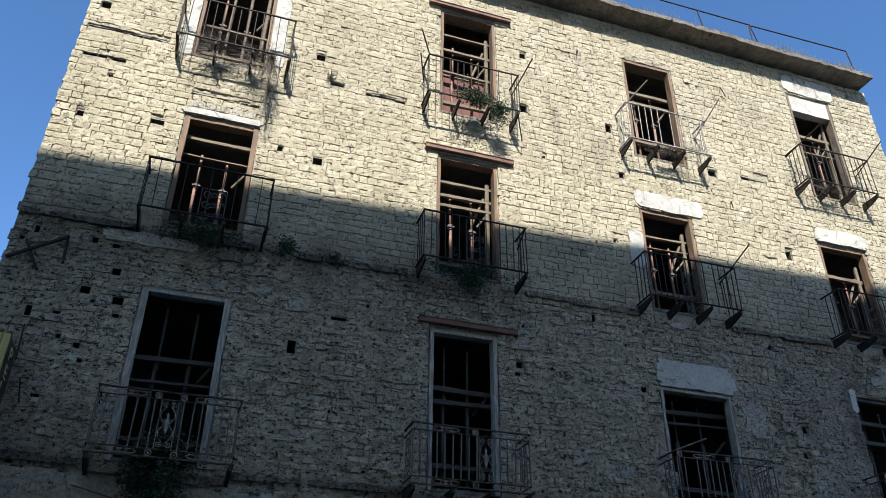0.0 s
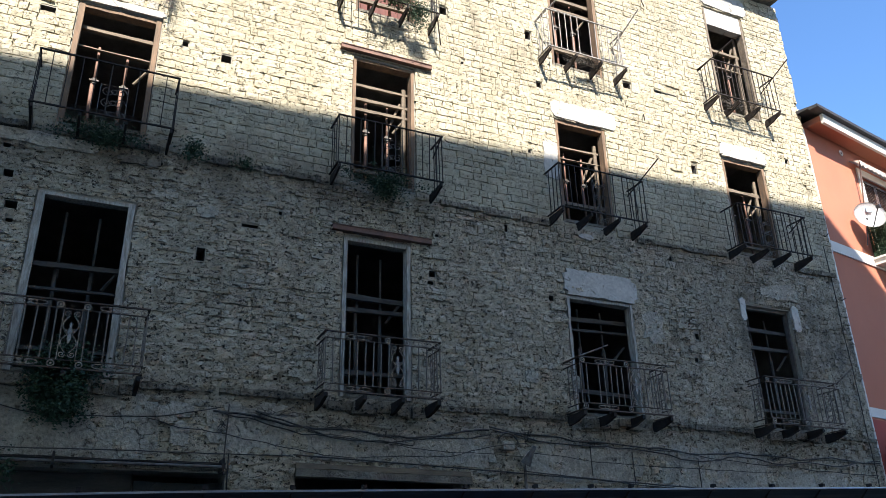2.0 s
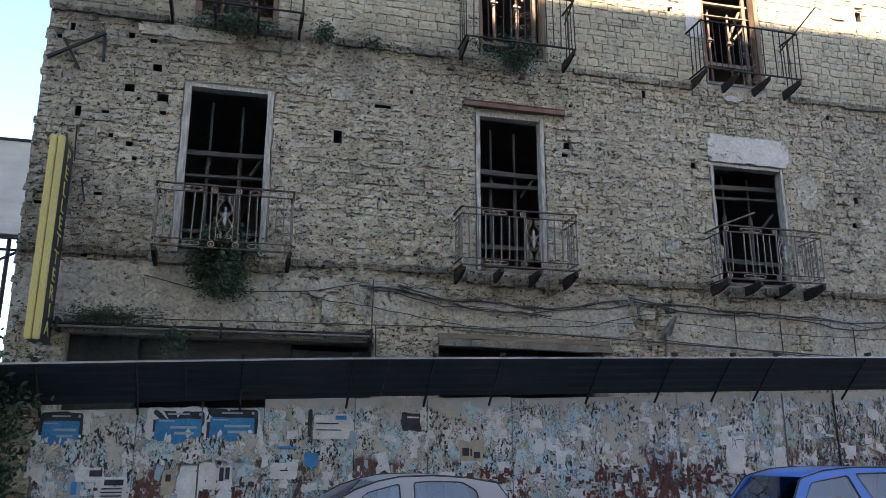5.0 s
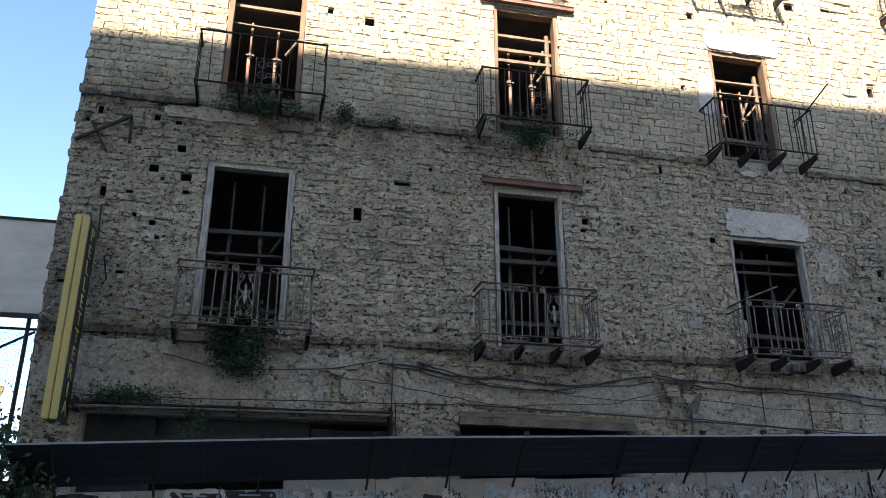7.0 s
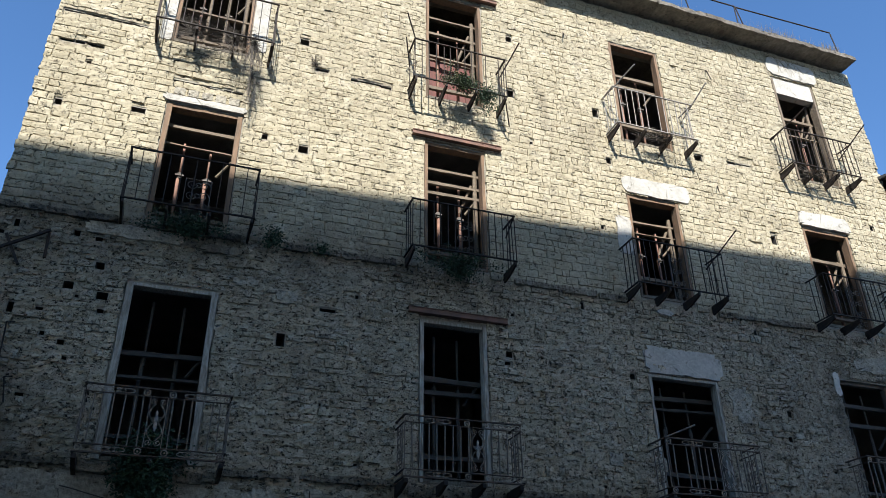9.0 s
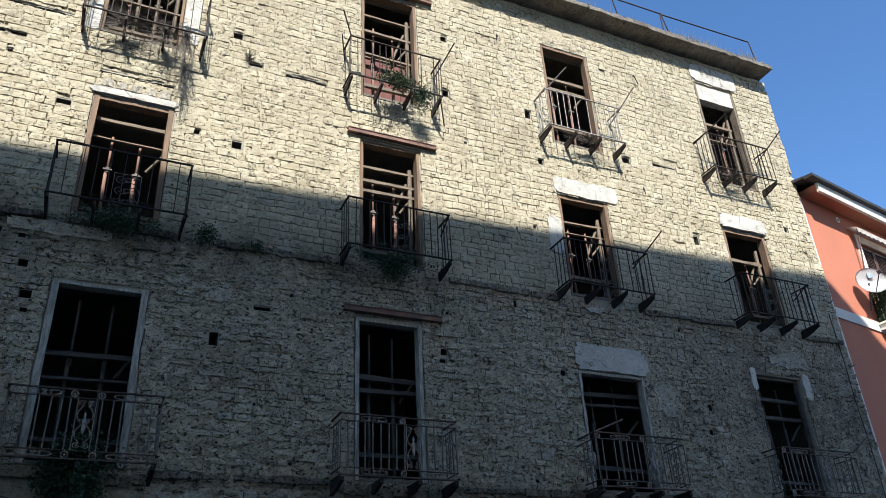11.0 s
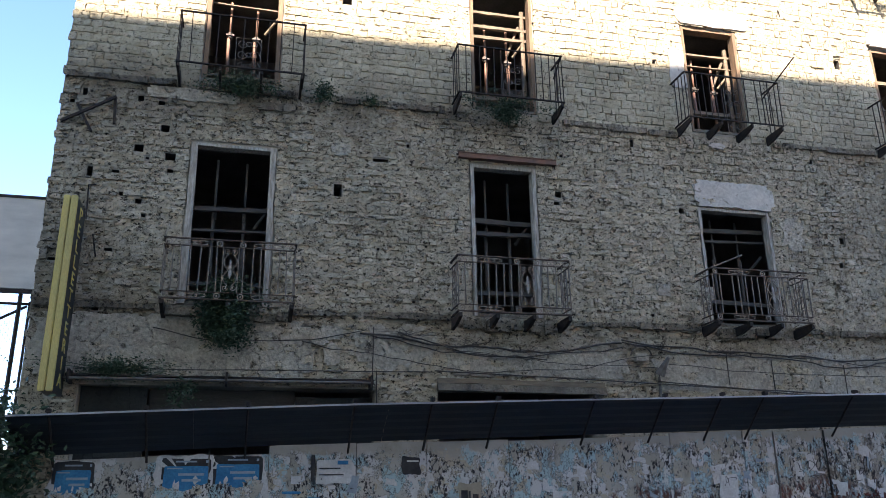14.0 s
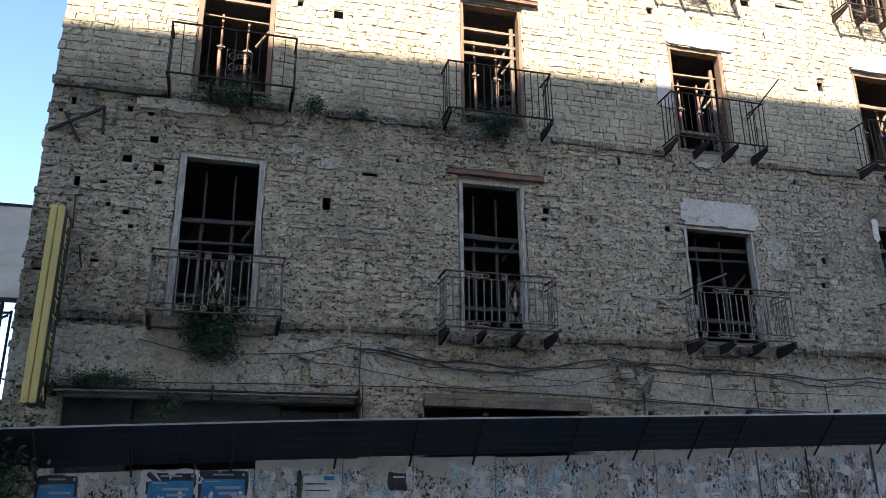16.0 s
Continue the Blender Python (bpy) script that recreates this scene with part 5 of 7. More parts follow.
def scraps():
    """Remains of many layers of paper: torn strips and corners."""
    r = random.Random(13)
    for mat, label, count, s0, s1, lo, hi in (
        (PAPERW, "torn white paper remains on the boards", 420, 0.012, 0.10, 0.5, 1.98), (PAPERP, "torn pale blue paper remains on the boards", 70, 0.015, 0.08, 0.6, 2.0), (PAPERK, "torn black paper remains on the boards", 900, 0.004, 0.018, 0.5, 1.95),
        (PAPERY, "torn beige paper remains on the boards", 45, 0.012, 0.05, 0.5, 1.9), (PAPERB, "torn blue paper remains on the boards", 25, 0.006, 0.025, 0.6, 1.9), (RUST, "rusty bare patches on the boards", 900, 0.008, 0.045, 0.75, 1.36),
    ):
        bm = B()
        k = 0
        for _ in range(count):
            x = r.gauss(r.choice((-1.25, 0.1, 3.2, 3.7, 4.9, 5.5, 6.1, 6.8, 9.5, 12.0)), 0.26) if mat is RUST else r.uniform(-2.8, 15.5)
            zz = r.uniform(lo, hi)
            if x < 0.45 and zz > 1.6:
                continue
            zz += SLOPE * x
            w, h = r.uniform(s0, s1), r.uniform(s0, s1) * r.choice((0.5, 1.0, 1.6))
            k += 1
            y = -1.6165 - 0.00008 * (k % 60) - (0.003 if mat in (PAPERK, PAPERB) else 0.0)
            edge = []
            for (ax, az), (bx, bz) in (((-w, -h), (w, -h)), ((w, -h), (w, h)), ((w, h), (-w, h)), ((-w, h), (-w, -h))):
                n = r.randint(2, 4)
                clean = r.random() < 0.3
                for i in range(n):
                    t = i / n
                    j = 0.05 if clean else 0.55
                    edge.append((ax + (bx - ax) * t - r.uniform(0, j) * (ax + bx) / 2 + r.uniform(-0.2, 0.2) * w * (not clean), az + (bz - az) * t - r.uniform(0, j) * (az + bz) / 2 + r.uniform(-0.2, 0.2) * h * (not clean)))
            lean = r.gauss(0, 0.12)
            vs = [bm.verts.new((x + px - lean * pz, y - 0.003 * r.random(), zz + pz + lean * px)) for px, pz in edge]
            mid = bm.verts.new((x, y - 0.002, zz))
            for i in range(len(vs)):
                bm.faces.new((vs[i], vs[(i + 1) % len(vs)], mid))
        tagged(part("paper_scraps", bm, mat), label, "paper scraps", kind="stuff")


def graffiti():
    """Sprayed tags of quick curved strokes."""
    r = random.Random(8)
    for cx, cz, w, h, loops in ((8.42, 1.80, 0.62, 0.10, 6), (8.55, 1.62, 0.34, 0.03, 1), (9.45, 1.74, 0.30, 0.12, 3), (9.35, 1.56, 0.34, 0.06, 1), (10.2, 1.7, 0.4, 0.2, 3), (7.05, 1.62, 0.2, 0.12, 2), (5.6, 1.3, 0.4, 0.14, 3)):
        bm = B()
        cz += SLOPE * cx
        x = cx - w / 2
        for k in range(loops):
            cell = w / loops
            knots = [Vector((x + cell * r.uniform(-0.2, 1.25), cz + h * r.uniform(-1.1, 1.1))) for _ in range(r.randint(3, 5))]
            pts = []
            ends = [knots[0]] + knots + [knots[-1]]
            for p0, p1, p2, p3 in zip(ends, ends[1:], ends[2:], ends[3:]):
                for i in range(6):
                    t = i / 6
                    q = 0.5 * (2 * p1 + (p2 - p0) * t + (2 * p0 - 5 * p1 + 4 * p2 - p3) * t * t + (3 * p1 - p0 - 3 * p2 + p3) * t ** 3)
                    pts.append((q.x, -1.621, q.y))
            tube(bm, pts, 0.0055, 4)
            x += cell
        tagged(part("graffiti_tag", bm, SPRAY), "black sprayed scribble on the boards", "graffiti", "graffiti")


posters()
scraps()
graffiti()


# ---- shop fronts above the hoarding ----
# grimy plaster, taken far darker to paint in the shade of the opening
SHADEGRIME = simple("grimy_shade_plaster", (0.05, 0.052, 0.05), (0.025, 0.028, 0.027), 2.0, 0.95, bump=0.6, bscale=20, dist=0.02, crack=2.5)
def shop_fronts():
    root = thing("awning_box", "long rusty roller awning housing over a closed shop", "awning box", (-0.2, 0, 3.36))
    bm = B()
    worn_box(bm, -2.2, 2.22, -0.20, -0.03, 0.05, 0.075, 0.02, 20, 3)
    part("top_plate", bm, IRON, root)
    bm = B()
    rod(bm, (-2.2, -0.27, 0.0), (2.2, -0.27, 0.01), 0.022, 10)
    part("roller", bm, GREYIRON, root, "grey metal roller tube")
    for x in (-2.15, 0.0, 2.15):
        bm = B()
        box(bm, x, x + 0.03, -0.33, -0.03, -0.06, 0.12)
        part("end_bracket", bm, IRON, root)
    # added near-black block, standing in for the shade under the lintel
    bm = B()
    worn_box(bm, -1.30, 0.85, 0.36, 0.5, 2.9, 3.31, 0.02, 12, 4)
    tagged(part("lintel_shade_block", bm, SHADEDARK), "near-black block added as shade at the head of a shop opening", "shutter housing")
    root = thing("roller_shutter_box", "sagging grey timber shutter box over a dark shop opening", "shutter box", (4.5, 0, 3.36))
    for z0, z1, y0 in ((0.07, 0.15, -0.05), (-0.05, 0.06, -0.09)):
        bm = B()
        worn_box(bm, -1.44, 1.44, y0, 0.05, z0, z1, 0.015, 14, z0)
        for v in bm.verts:
            v.co.z -= 0.03 * (v.co.x + 1.44) / 2.88
        part("plank", bm, TIMBER if z0 > 0 else LEDGE, root)
    for x0, x1, z1, mat in ((-2.24, -1.32, 3.31, SHADEGRIME), (0.86, 2.05, 3.20, SHADEGRIME)):
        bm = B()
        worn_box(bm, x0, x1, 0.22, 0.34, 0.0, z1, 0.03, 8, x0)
        tagged(part("shop_wall", bm, mat), "dirty patched infill wall, coloured shade-dark, beside a dark shop opening", "wall", kind="structure")


shop_fronts()


# ---- parked cars ----
def car(name, label, at, turn, paint, outline, windows, tail, nose, seats):
    """A small hatchback. Local x runs along the car, nose at -x; outline: the cabin's side, x and z."""
    root = thing(name, label, "car", at, turn)
    belt = outline[0][1]
    half, lean = 0.60, 0.20
    top = max(z for _, z in outline)

    def side_y(z):
        return half + lean * (top - z) / 0.55

    def loft(rows, mat, nm, lab=""):
        bm = B()
        rings = [[bm.verts.new(p) for p in row] for row in rows]
        n = len(rings[0])
        for a, b in zip(rings, rings[1:]):
            for k in range(n):
                bm.faces.new((a[k], a[(k + 1) % n], b[(k + 1) % n], b[k]))
        bm.faces.new(rings[0][::-1])
        bm.faces.new(rings[-1])
        bmesh.ops.recalc_face_normals(bm, faces=bm.faces)
        return part(nm, bm, mat, root, lab, True)

    x0, x1 = outline[0][0], outline[-1][0]
    wide = side_y(belt) + 0.02
    rows = []
    for x, z0, z1, w in ((nose, 0.42, 0.55, 0.86), (nose + 0.1, 0.28, 0.68, 0.94), (x0 - 0.45, 0.22, belt - 0.09, 0.98), (x0 - 0.02, 0.2, belt, 1.0), ((x0 + x1) / 2, 0.2, belt + 0.004, 1.02), (x1, 0.2, belt, 1.0), (tail - 0.03, 0.26, belt - 0.06, 0.97), (tail, 0.42, belt - 0.16, 0.92)):
        w *= wide
        rows.append([(x, -w * 0.96, z0), (x, -w * 1.02, (z0 + z1) / 2), (x, -w, z1 - 0.02), (x, -w * 0.97, z1), (x, w * 0.97, z1), (x, w, z1 - 0.02), (x, w * 1.02, (z0 + z1) / 2), (x, w * 0.96, z0)])
    loft(rows, paint, "body")

    def rounded(pts, rad):
        """Polygon with clipped, rounded corners."""
        out = []
        n = len(pts)
        for k in range(n):
            p, q, t = Vector(pts[k - 1]), Vector(pts[k]), Vector(pts[(k + 1) % n])
            a, b = q + (p - q).normalized() * min(rad, (p - q).length * 0.4), q + (t - q).normalized() * min(rad, (t - q).length * 0.4)
            for i in range(4):
                u = i / 3
                out.append(a * (1 - u) ** 2 + q * 2 * u * (1 - u) + b * u * u)
        return out

    def panel(loops, s, inset, thick, mat, nm, parent, lab=""):
        bm = B()
        edges = []
        for loop in loops:
            vs = [bm.verts.new((p[0], s * (side_y(p[1]) - inset), p[1])) for p in loop]
            for k in range(len(vs)):
                edges.append(bm.edges.new((vs[k], vs[(k + 1) % len(vs)])))
        bmesh.ops.triangle_fill(bm, use_beauty=True, use_dissolve=False, edges=edges)
        ext = bmesh.ops.extrude_face_region(bm, geom=list(bm.faces))
        for e in ext["geom"]:
            if isinstance(e, bmesh.types.BMVert):
                e.co.y -= s * thick
        bmesh.ops.recalc_face_normals(bm, faces=bm.faces)
        return part(nm, bm, mat, parent, lab)

    for s in (-1, 1):
        side = panel([[Vector(p) for p in outline]] + [rounded(w, 0.035) for w in windows], s, 0.0, 0.045, paint, "side_frame", root)
        for w in windows:
            c = sum((Vector(p) for p in w), Vector((0, 0))) / len(w)
            grow = rounded([c + (Vector(p) - c) * 1.015 for p in w], 0.035)
            seal = rounded([c + (Vector(p) - c) * 0.955 for p in w], 0.03)
            panel([grow, seal], s, 0.008, 0.012, BLACKP, "seal", side, "black rubber seal")
            panel([rounded([c + (Vector(p) - c) * 0.965 for p in w], 0.03)], s, 0.014, 0.005, CARGLASS, "side_window", side, "glass tinted to look like reflected sky").visible_shadow = False
        for x in (nose + 0.72, tail - 0.62):
            bm = B()
            rod(bm, (x, s * (wide - 0.16), 0.29), (x, s * (wide + 0.01), 0.29), 0.29, 20)
            w = part("wheel", bm, RUBBER, root, "black tyre")
            bm = B()
            rod(bm, (x, s * (wide - 0.02), 0.29), (x, s * (wide + 0.02), 0.29), 0.18, 16)
            part("rim", bm, GALV, w)
        bm = B()
        box(bm, nose - 0.005, nose + 0.12, s * 0.45 - 0.13, s * 0.45 + 0.13, 0.5, 0.64)
        part("headlight", bm, GLASS, root)
        bm = B()
        worn_box(bm, x0 + 0.22, x0 + 0.34, s * (side_y(belt) + 0.02), s * (side_y(belt) + 0.17), belt + 0.0, belt + 0.13, 0.01, 3, s)
        bmesh.ops.recalc_face_normals(bm, faces=bm.faces)
        part("mirror", bm, BLACKP, root)
    # roof skin, slightly crowned, with dark gutters along its edges
    crown = [p for p in outline if p[1] > top - 0.12]
    rows = []
    for x, z in crown:
        w = side_y(z) - 0.012
        rows.append([(x, w * k / 4, z + 0.004 + 0.012 * (1 - (k / 4) ** 2)) for k in range(-4, 5)] + [(x, w * k / 4, z - 0.03) for k in range(4, -5, -1)])
    roof_skin = loft(rows, paint, "roof")
    for s in (-1, 1):
        bm = B()
        tube(bm, [(x, s * (side_y(z) - 0.012), z + 0.008) for x, z in outline[1:-1]], 0.009, 5)
        part("gutter", bm, BLACKP, roof_skin, "thin dark roof gutter")

    def cross_pane(a, b, nm):
        """Glass between the two sides, from the point a (low) to b (high)."""
        bm = B()
        n = 6
        for d in (0.0, 0.006):
            vs = [[bm.verts.new((p[0] + bow * (1 - (2 * k / n - 1) ** 2), (side_y(p[1]) - 0.03) * (2 * k / n - 1), p[1] - d)) for k in range(n + 1)] for p, bow in ((a, -0.05 if a[0] < 0 else 0.05), (b, 0.0))]
            for k in range(n):
                bm.faces.new((vs[0][k], vs[0][k + 1], vs[1][k + 1], vs[1][k]))
        bmesh.ops.recalc_face_normals(bm, faces=bm.faces)
        part(nm, bm, CARGLASS, root, "glass tinted to look like reflected sky", True).visible_shadow = False

    cross_pane(outline[0], crown[0], "windscreen")
    cross_pane(outline[-1], crown[-1], "rear_window")
    for x in seats:
        for s in (-1, 1):
            bm = B()
            worn_box(bm, x, x + 0.13, s * 0.33 - 0.2, s * 0.33 + 0.2, 0.45, belt + 0.1, 0.03, 3, x)
            bmesh.ops.recalc_face_normals(bm, faces=bm.faces)
            part("seat", bm, BLACKP, root)
            bm = B()
            worn_box(bm, x + 0.03, x + 0.11, s * 0.33 - 0.11, s * 0.33 + 0.11, belt + 0.12, belt + 0.27, 0.02, 3, x)
            bmesh.ops.recalc_face_normals(bm, faces=bm.faces)
            part("headrest", bm, BLACKP, root)


# the road lies 0.20 m above datum beside the blue car, 0.05 m beside the silver one
car("blue_car", "blue small boxy hatchback parked along the hoarding", (6.164, -3.556, 0.05), -8, BLUECAR,
    [(-0.34, 0.87), (-0.16, 1.13), (-0.02, 1.35), (0.05, 1.385), (0.30, 1.45), (0.64, 1.48), (1.24, 1.48), (1.29, 1.45), (1.55, 1.12), (1.72, 0.87)],
    [[(-0.20, 0.90), (0.09, 1.33), (0.55, 1.41), (0.70, 0.90)], [(0.85, 0.90), (0.63, 1.425), (1.26, 1.445), (1.46, 1.13), (1.56, 0.90)]], 1.86, -1.55, (0.22, 0.95))
car("silver_car", "silver small car with an arched roof parked along the hoarding", (1.9, -3.55, -0.08), 0, SILVERCAR,
    [(-1.25, 0.99), (-0.83, 1.335), (-0.67, 1.42), (-0.46, 1.49), (-0.25, 1.53), (0.08, 1.54), (0.42, 1.52), (0.72, 1.47), (0.83, 1.31), (0.98, 0.99)],
    [[(-0.98, 1.03), (-0.57, 1.40), (-0.25, 1.48), (-0.23, 1.03)], [(-0.12, 1.03), (-0.12, 1.49), (0.08, 1.50), (0.37, 1.49), (0.51, 1.41), (0.57, 1.03)]], 1.30, -2.15, (-0.35, 0.35))


# ---- the salmon house next door ----
CREEPER = simple("dark_dry_creeper", (0.075, 0.06, 0.045), (0.04, 0.034, 0.028), 9.0, 0.9, bump=0.1)
DEEPRED = simple("deep_red_render", (0.40, 0.07, 0.05), (0.34, 0.06, 0.045), 1.0, 0.85, bump=0.12, bscale=60, fine=0.08)
HOUSE = thing("salmon_house", "salmon-rendered house with cream bands and balconies, beside the derelict facade", "house", (15.80, 0.05, 0), 10.5)


def salmon_house():
    h = HOUSE
    # local: x along the facade, -y to the street
    doors = [(2.45, 3.95, 9.2, 11.72), (2.35, 3.55, 5.35, 7.62)]
    bm = B()
    xs = sorted({0.0, 16.0} | {v for d in doors for v in d[:2]})
    zs = sorted({0.0, 12.43} | {v for d in doors for v in d[2:]})
    for a, b in zip(xs, xs[1:]):
        for c, d in zip(zs, zs[1:]):
            xm, zm = (a + b) / 2, (c + d) / 2
            if any(p < xm < q and r < zm < s for p, q, r, s in doors):
                continue
            box(bm, a, b, 0.0, 0.4, c, d)
    bmesh.ops.remove_doubles(bm, verts=bm.verts, dist=0.0005)
    inner = [f for f in bm.faces if sum(1 for g in bm.faces if g is not f and (g.calc_center_median() - f.calc_center_median()).length < 1e-4)]
    bmesh.ops.delete(bm, geom=inner, context="FACES")
    bmesh.ops.recalc_face_normals(bm, faces=bm.faces)
    part("wall", bm, ORANGE, h)
    bm = B()
    box(bm, 0.3, 15.8, 0.41, 7.0, 0.0, 12.4)
    part("room_shell", bm, INNER, h)
    # corner strip, bands and eaves
    bm = B()
    box(bm, -0.06, 0.0, -0.03, 0.4, 0.0, 12.35)
    part("corner_trim", bm, CREAM, h)
    for z0, z1 in ((8.98, 9.25), (5.03, 5.24)):
        bm = B()
        box(bm, 0.0, 16.0, -0.035, -0.002, z0, z1)
        part("band", bm, CREAM, h, "cream painted band")
    bm = B()
    box(bm, 0.15, 16.0, -0.5, -0.42, 12.36, 12.62)
    eave = part("eave", bm, CREAM, h, "cream projecting eave")
    bm = B()
    box(bm, 0.15, 16.0, -0.418, 0.4, 12.44, 12.6)
    part("soffit", bm, ORANGE, eave)
    bm = B()
    worn_box(bm, -0.25, 16.0, -0.62, -0.38, 12.63, 12.71, 0.01, 20, 1)
    part("gutter", bm, SLATE, eave, "dark roof gutter")
    bm = B()
    v = [bm.verts.new(p) for p in ((-0.2, -0.6, 12.73), (16, -0.6, 12.73), (16, 4.0, 13.35), (-0.2, 4.0, 13.35), (-0.2, -0.6, 12.72), (16, -0.6, 12.72), (16, 4.0, 12.72), (-0.2, 4.0, 12.72))]
    for f in ((0, 1, 2, 3), (7, 6, 5, 4), (0, 4, 5, 1), (1, 5, 6, 2), (2, 6, 7, 3), (3, 7, 4, 0)):
        bm.faces.new([v[i] for i in f])
    part("roof", bm, SLATE, h)
    bm = B()
    rod(bm, (6.1, -0.09, 5.2), (6.1, -0.09, 12.5), 0.055, 10)
    part("downpipe", bm, REDLEAD, h, "brown downpipe")
    bm = B()
    rod(bm, (1.7, -0.012, 12.2), (1.7, 0.0, 12.2), 0.09, 12)
    vent = part("vent", bm, CREAM, h)
    bm = B()
    rod(bm, (1.7, -0.016, 12.2), (1.7, -0.01, 12.2), 0.035, 8)
    part("grille", bm, BLACKP, vent)

    # balcony door with shutters
    def shutter(parent, x0, x1, z0, z1, y, mat, turn=0.0, hinge=0.0):
        bm = B()
        box(bm, 0, 0.06, -0.02, 0.02, z0, z1)
        box(bm, x1 - x0 - 0.06, x1 - x0, -0.02, 0.02, z0, z1)
        for zz in (z0, (z0 + z1) / 2 - 0.04, z1 - 0.08):
            box(bm, 0.061, x1 - x0 - 0.061, -0.018, 0.018, zz, zz + 0.08)
        s = part("shutter", bm, mat, parent)
        n = int((z1 - z0) / 0.055)
        bm = B()
        for i in range(n):
            zz = z0 + 0.09 + i * (z1 - z0 - 0.18) / n
            box(bm, 0.062, x1 - x0 - 0.062, -0.012, 0.012, zz, zz + 0.028, Matrix.Translation((0, 0, zz)) @ Matrix.Rotation(radians(-35), 4, "X") @ Matrix.Translation((0, 0, -zz)))
        sl = part("slats", bm, mat, s)
        sl["kind"] = "stuff"
        s.matrix_basis = pose(x0, y, 0, 0, 0, turn)

    for i, (a, b, c, d) in enumerate(doors):
        bm = B()
        for q in ((a - 0.18, a, c, d), (b, b + 0.18, c, d), (a - 0.18, b + 0.18, d, d + 0.2)):
            box(bm, q[0], q[1], -0.04, -0.002, q[2], q[3])
        s = part("surround", bm, CREAM, h, "cream window surround")
        bm = B()
        m = (a + b) / 2
        for q in ((a, a + 0.07), (m - 0.05, m + 0.05), (b - 0.07, b)):
            box(bm, q[0], q[1], 0.14, 0.2, c, d)
        box(bm, a + 0.071, b - 0.071, 0.14, 0.2, d - 0.07, d)
        part("window_frame", bm, WHITE, h)
        for q in ((a + 0.07, m - 0.05), (m + 0.05, b - 0.07)):
            bm = B()
            box(bm, q[0], q[1], 0.165, 0.172, c, d - 0.07)
            part("pane", bm, GLASS, h).visible_shadow = False
    a, b, c, d = doors[0]
    shutter(h, a + 0.02, (a + b) / 2 - 0.01, c, d - 0.04, 0.06, BROWN)
    shutter(h, (a + b) / 2 + 0.01, b - 0.02, c, d - 0.04, 0.06, BROWN)
    a, b, c, d = doors[1]
    bm = B()
    worn_box(bm, 0, 0.60, -0.02, 0.02, c, d - 0.04, 0.003, 3, 1)
    for z0, z1 in ((c + 0.1, c + 1.0), (c + 1.12, d - 0.16)):
        box(bm, 0.08, 0.52, -0.028, -0.021, z0, z1)
    bmesh.ops.recalc_face_normals(bm, faces=bm.faces)
    part("shutter", bm, BLACKGREEN, h, "solid dark shutter standing half open").matrix_basis = pose(a - 0.08, -0.06, 0, 0, 0, -48)
    shutter(h, b + 0.02, b + 0.66, c, d - 0.04, -0.06, BROWN, -20)
    # small scalloped awning
    bm = B()
    n = 22
    x0, x1 = 1.95, 4.35
    up = [bm.verts.new((x0 + (x1 - x0) * i / n, -0.02, 12.02)) for i in range(n + 1)]
    fr = [bm.verts.new((x0 + (x1 - x0) * i / n, -0.30, 11.92)) for i in range(n + 1)]
    lo = [bm.verts.new((x0 + (x1 - x0) * i / n, -0.31, 11.74 + (0.06 if i % 2 else 0.0))) for i in range(n + 1)]
    for i in range(n):
        bm.faces.new((up[i], up[i + 1], fr[i + 1], fr[i]))
        bm.faces.new((fr[i], fr[i + 1], lo[i + 1], lo[i]))
    geom = bmesh.ops.solidify(bm, geom=list(bm.faces), thickness=0.012)
    part("awning", bm, CREAM, h, "small cream scalloped awning")
    bm = B()
    rod(bm, (2.0, -0.28, 11.9), (2.05, -0.03, 10.3), 0.02, 6)
    part("awning_arm", bm, BROWN, h)

    # upper balcony
    def slab(x0, x1, z0, z1, d, mat):
        bm = B()
        box(bm, x0, x1, -d, -0.04, z0, z1)
        box(bm, x0 - 0.04, x1 + 0.04, -d - 0.04, -0.04, z1, z1 + 0.05)
        part("balcony_slab", bm, mat, h, "cream balcony slab")

    slab(1.95, 3.95, 9.02, 9.16, 0.72, CREAM)
    bm = B()
    r = random.Random(6)
    for x0, y0, x1, y1 in ((1.98, -0.06, 1.98, -0.72), (1.98, -0.72, 3.92, -0.72), (3.92, -0.72, 3.92, -0.06)):
        n = int(math.hypot(x1 - x0, y1 - y0) / 0.022)
        for i in range(n):
            k = i / n
            x, y = x0 + (x1 - x0) * k + r.uniform(-0.006, 0.006), y0 + (y1 - y0) * k + r.uniform(-0.006, 0.006)
            rod(bm, (x, y, 9.22), (x + r.uniform(-0.02, 0.02), y, 9.22 + r.uniform(0.86, 0.97)), 0.012, 4)
    leaves(bm, 1500, lambda q: (1.96 + q.uniform(-0.03, 0.02), q.uniform(-0.74, -0.06), q.uniform(9.22, 10.14)), 0.045, 5)
    leaves(bm, 2600, lambda q: (q.uniform(1.96, 3.94), -0.74 + q.uniform(-0.03, 0.02), q.uniform(9.22, 10.14)), 0.045, 6)
    ob = part("reed_screen", bm, REED, h, "green reed balcony screen")
    bm = B()
    tube(bm, [(1.98, -0.06, 10.2), (1.98, -0.72, 10.2), (3.92, -0.72, 10.2), (3.92, -0.06, 10.2)], 0.018, 6)
    part("balcony_rail", bm, IRON, h)
    # lower balcony
    slab(2.05, 5.2, 4.98, 5.13, 0.75, LEDGE)
    bm = B()
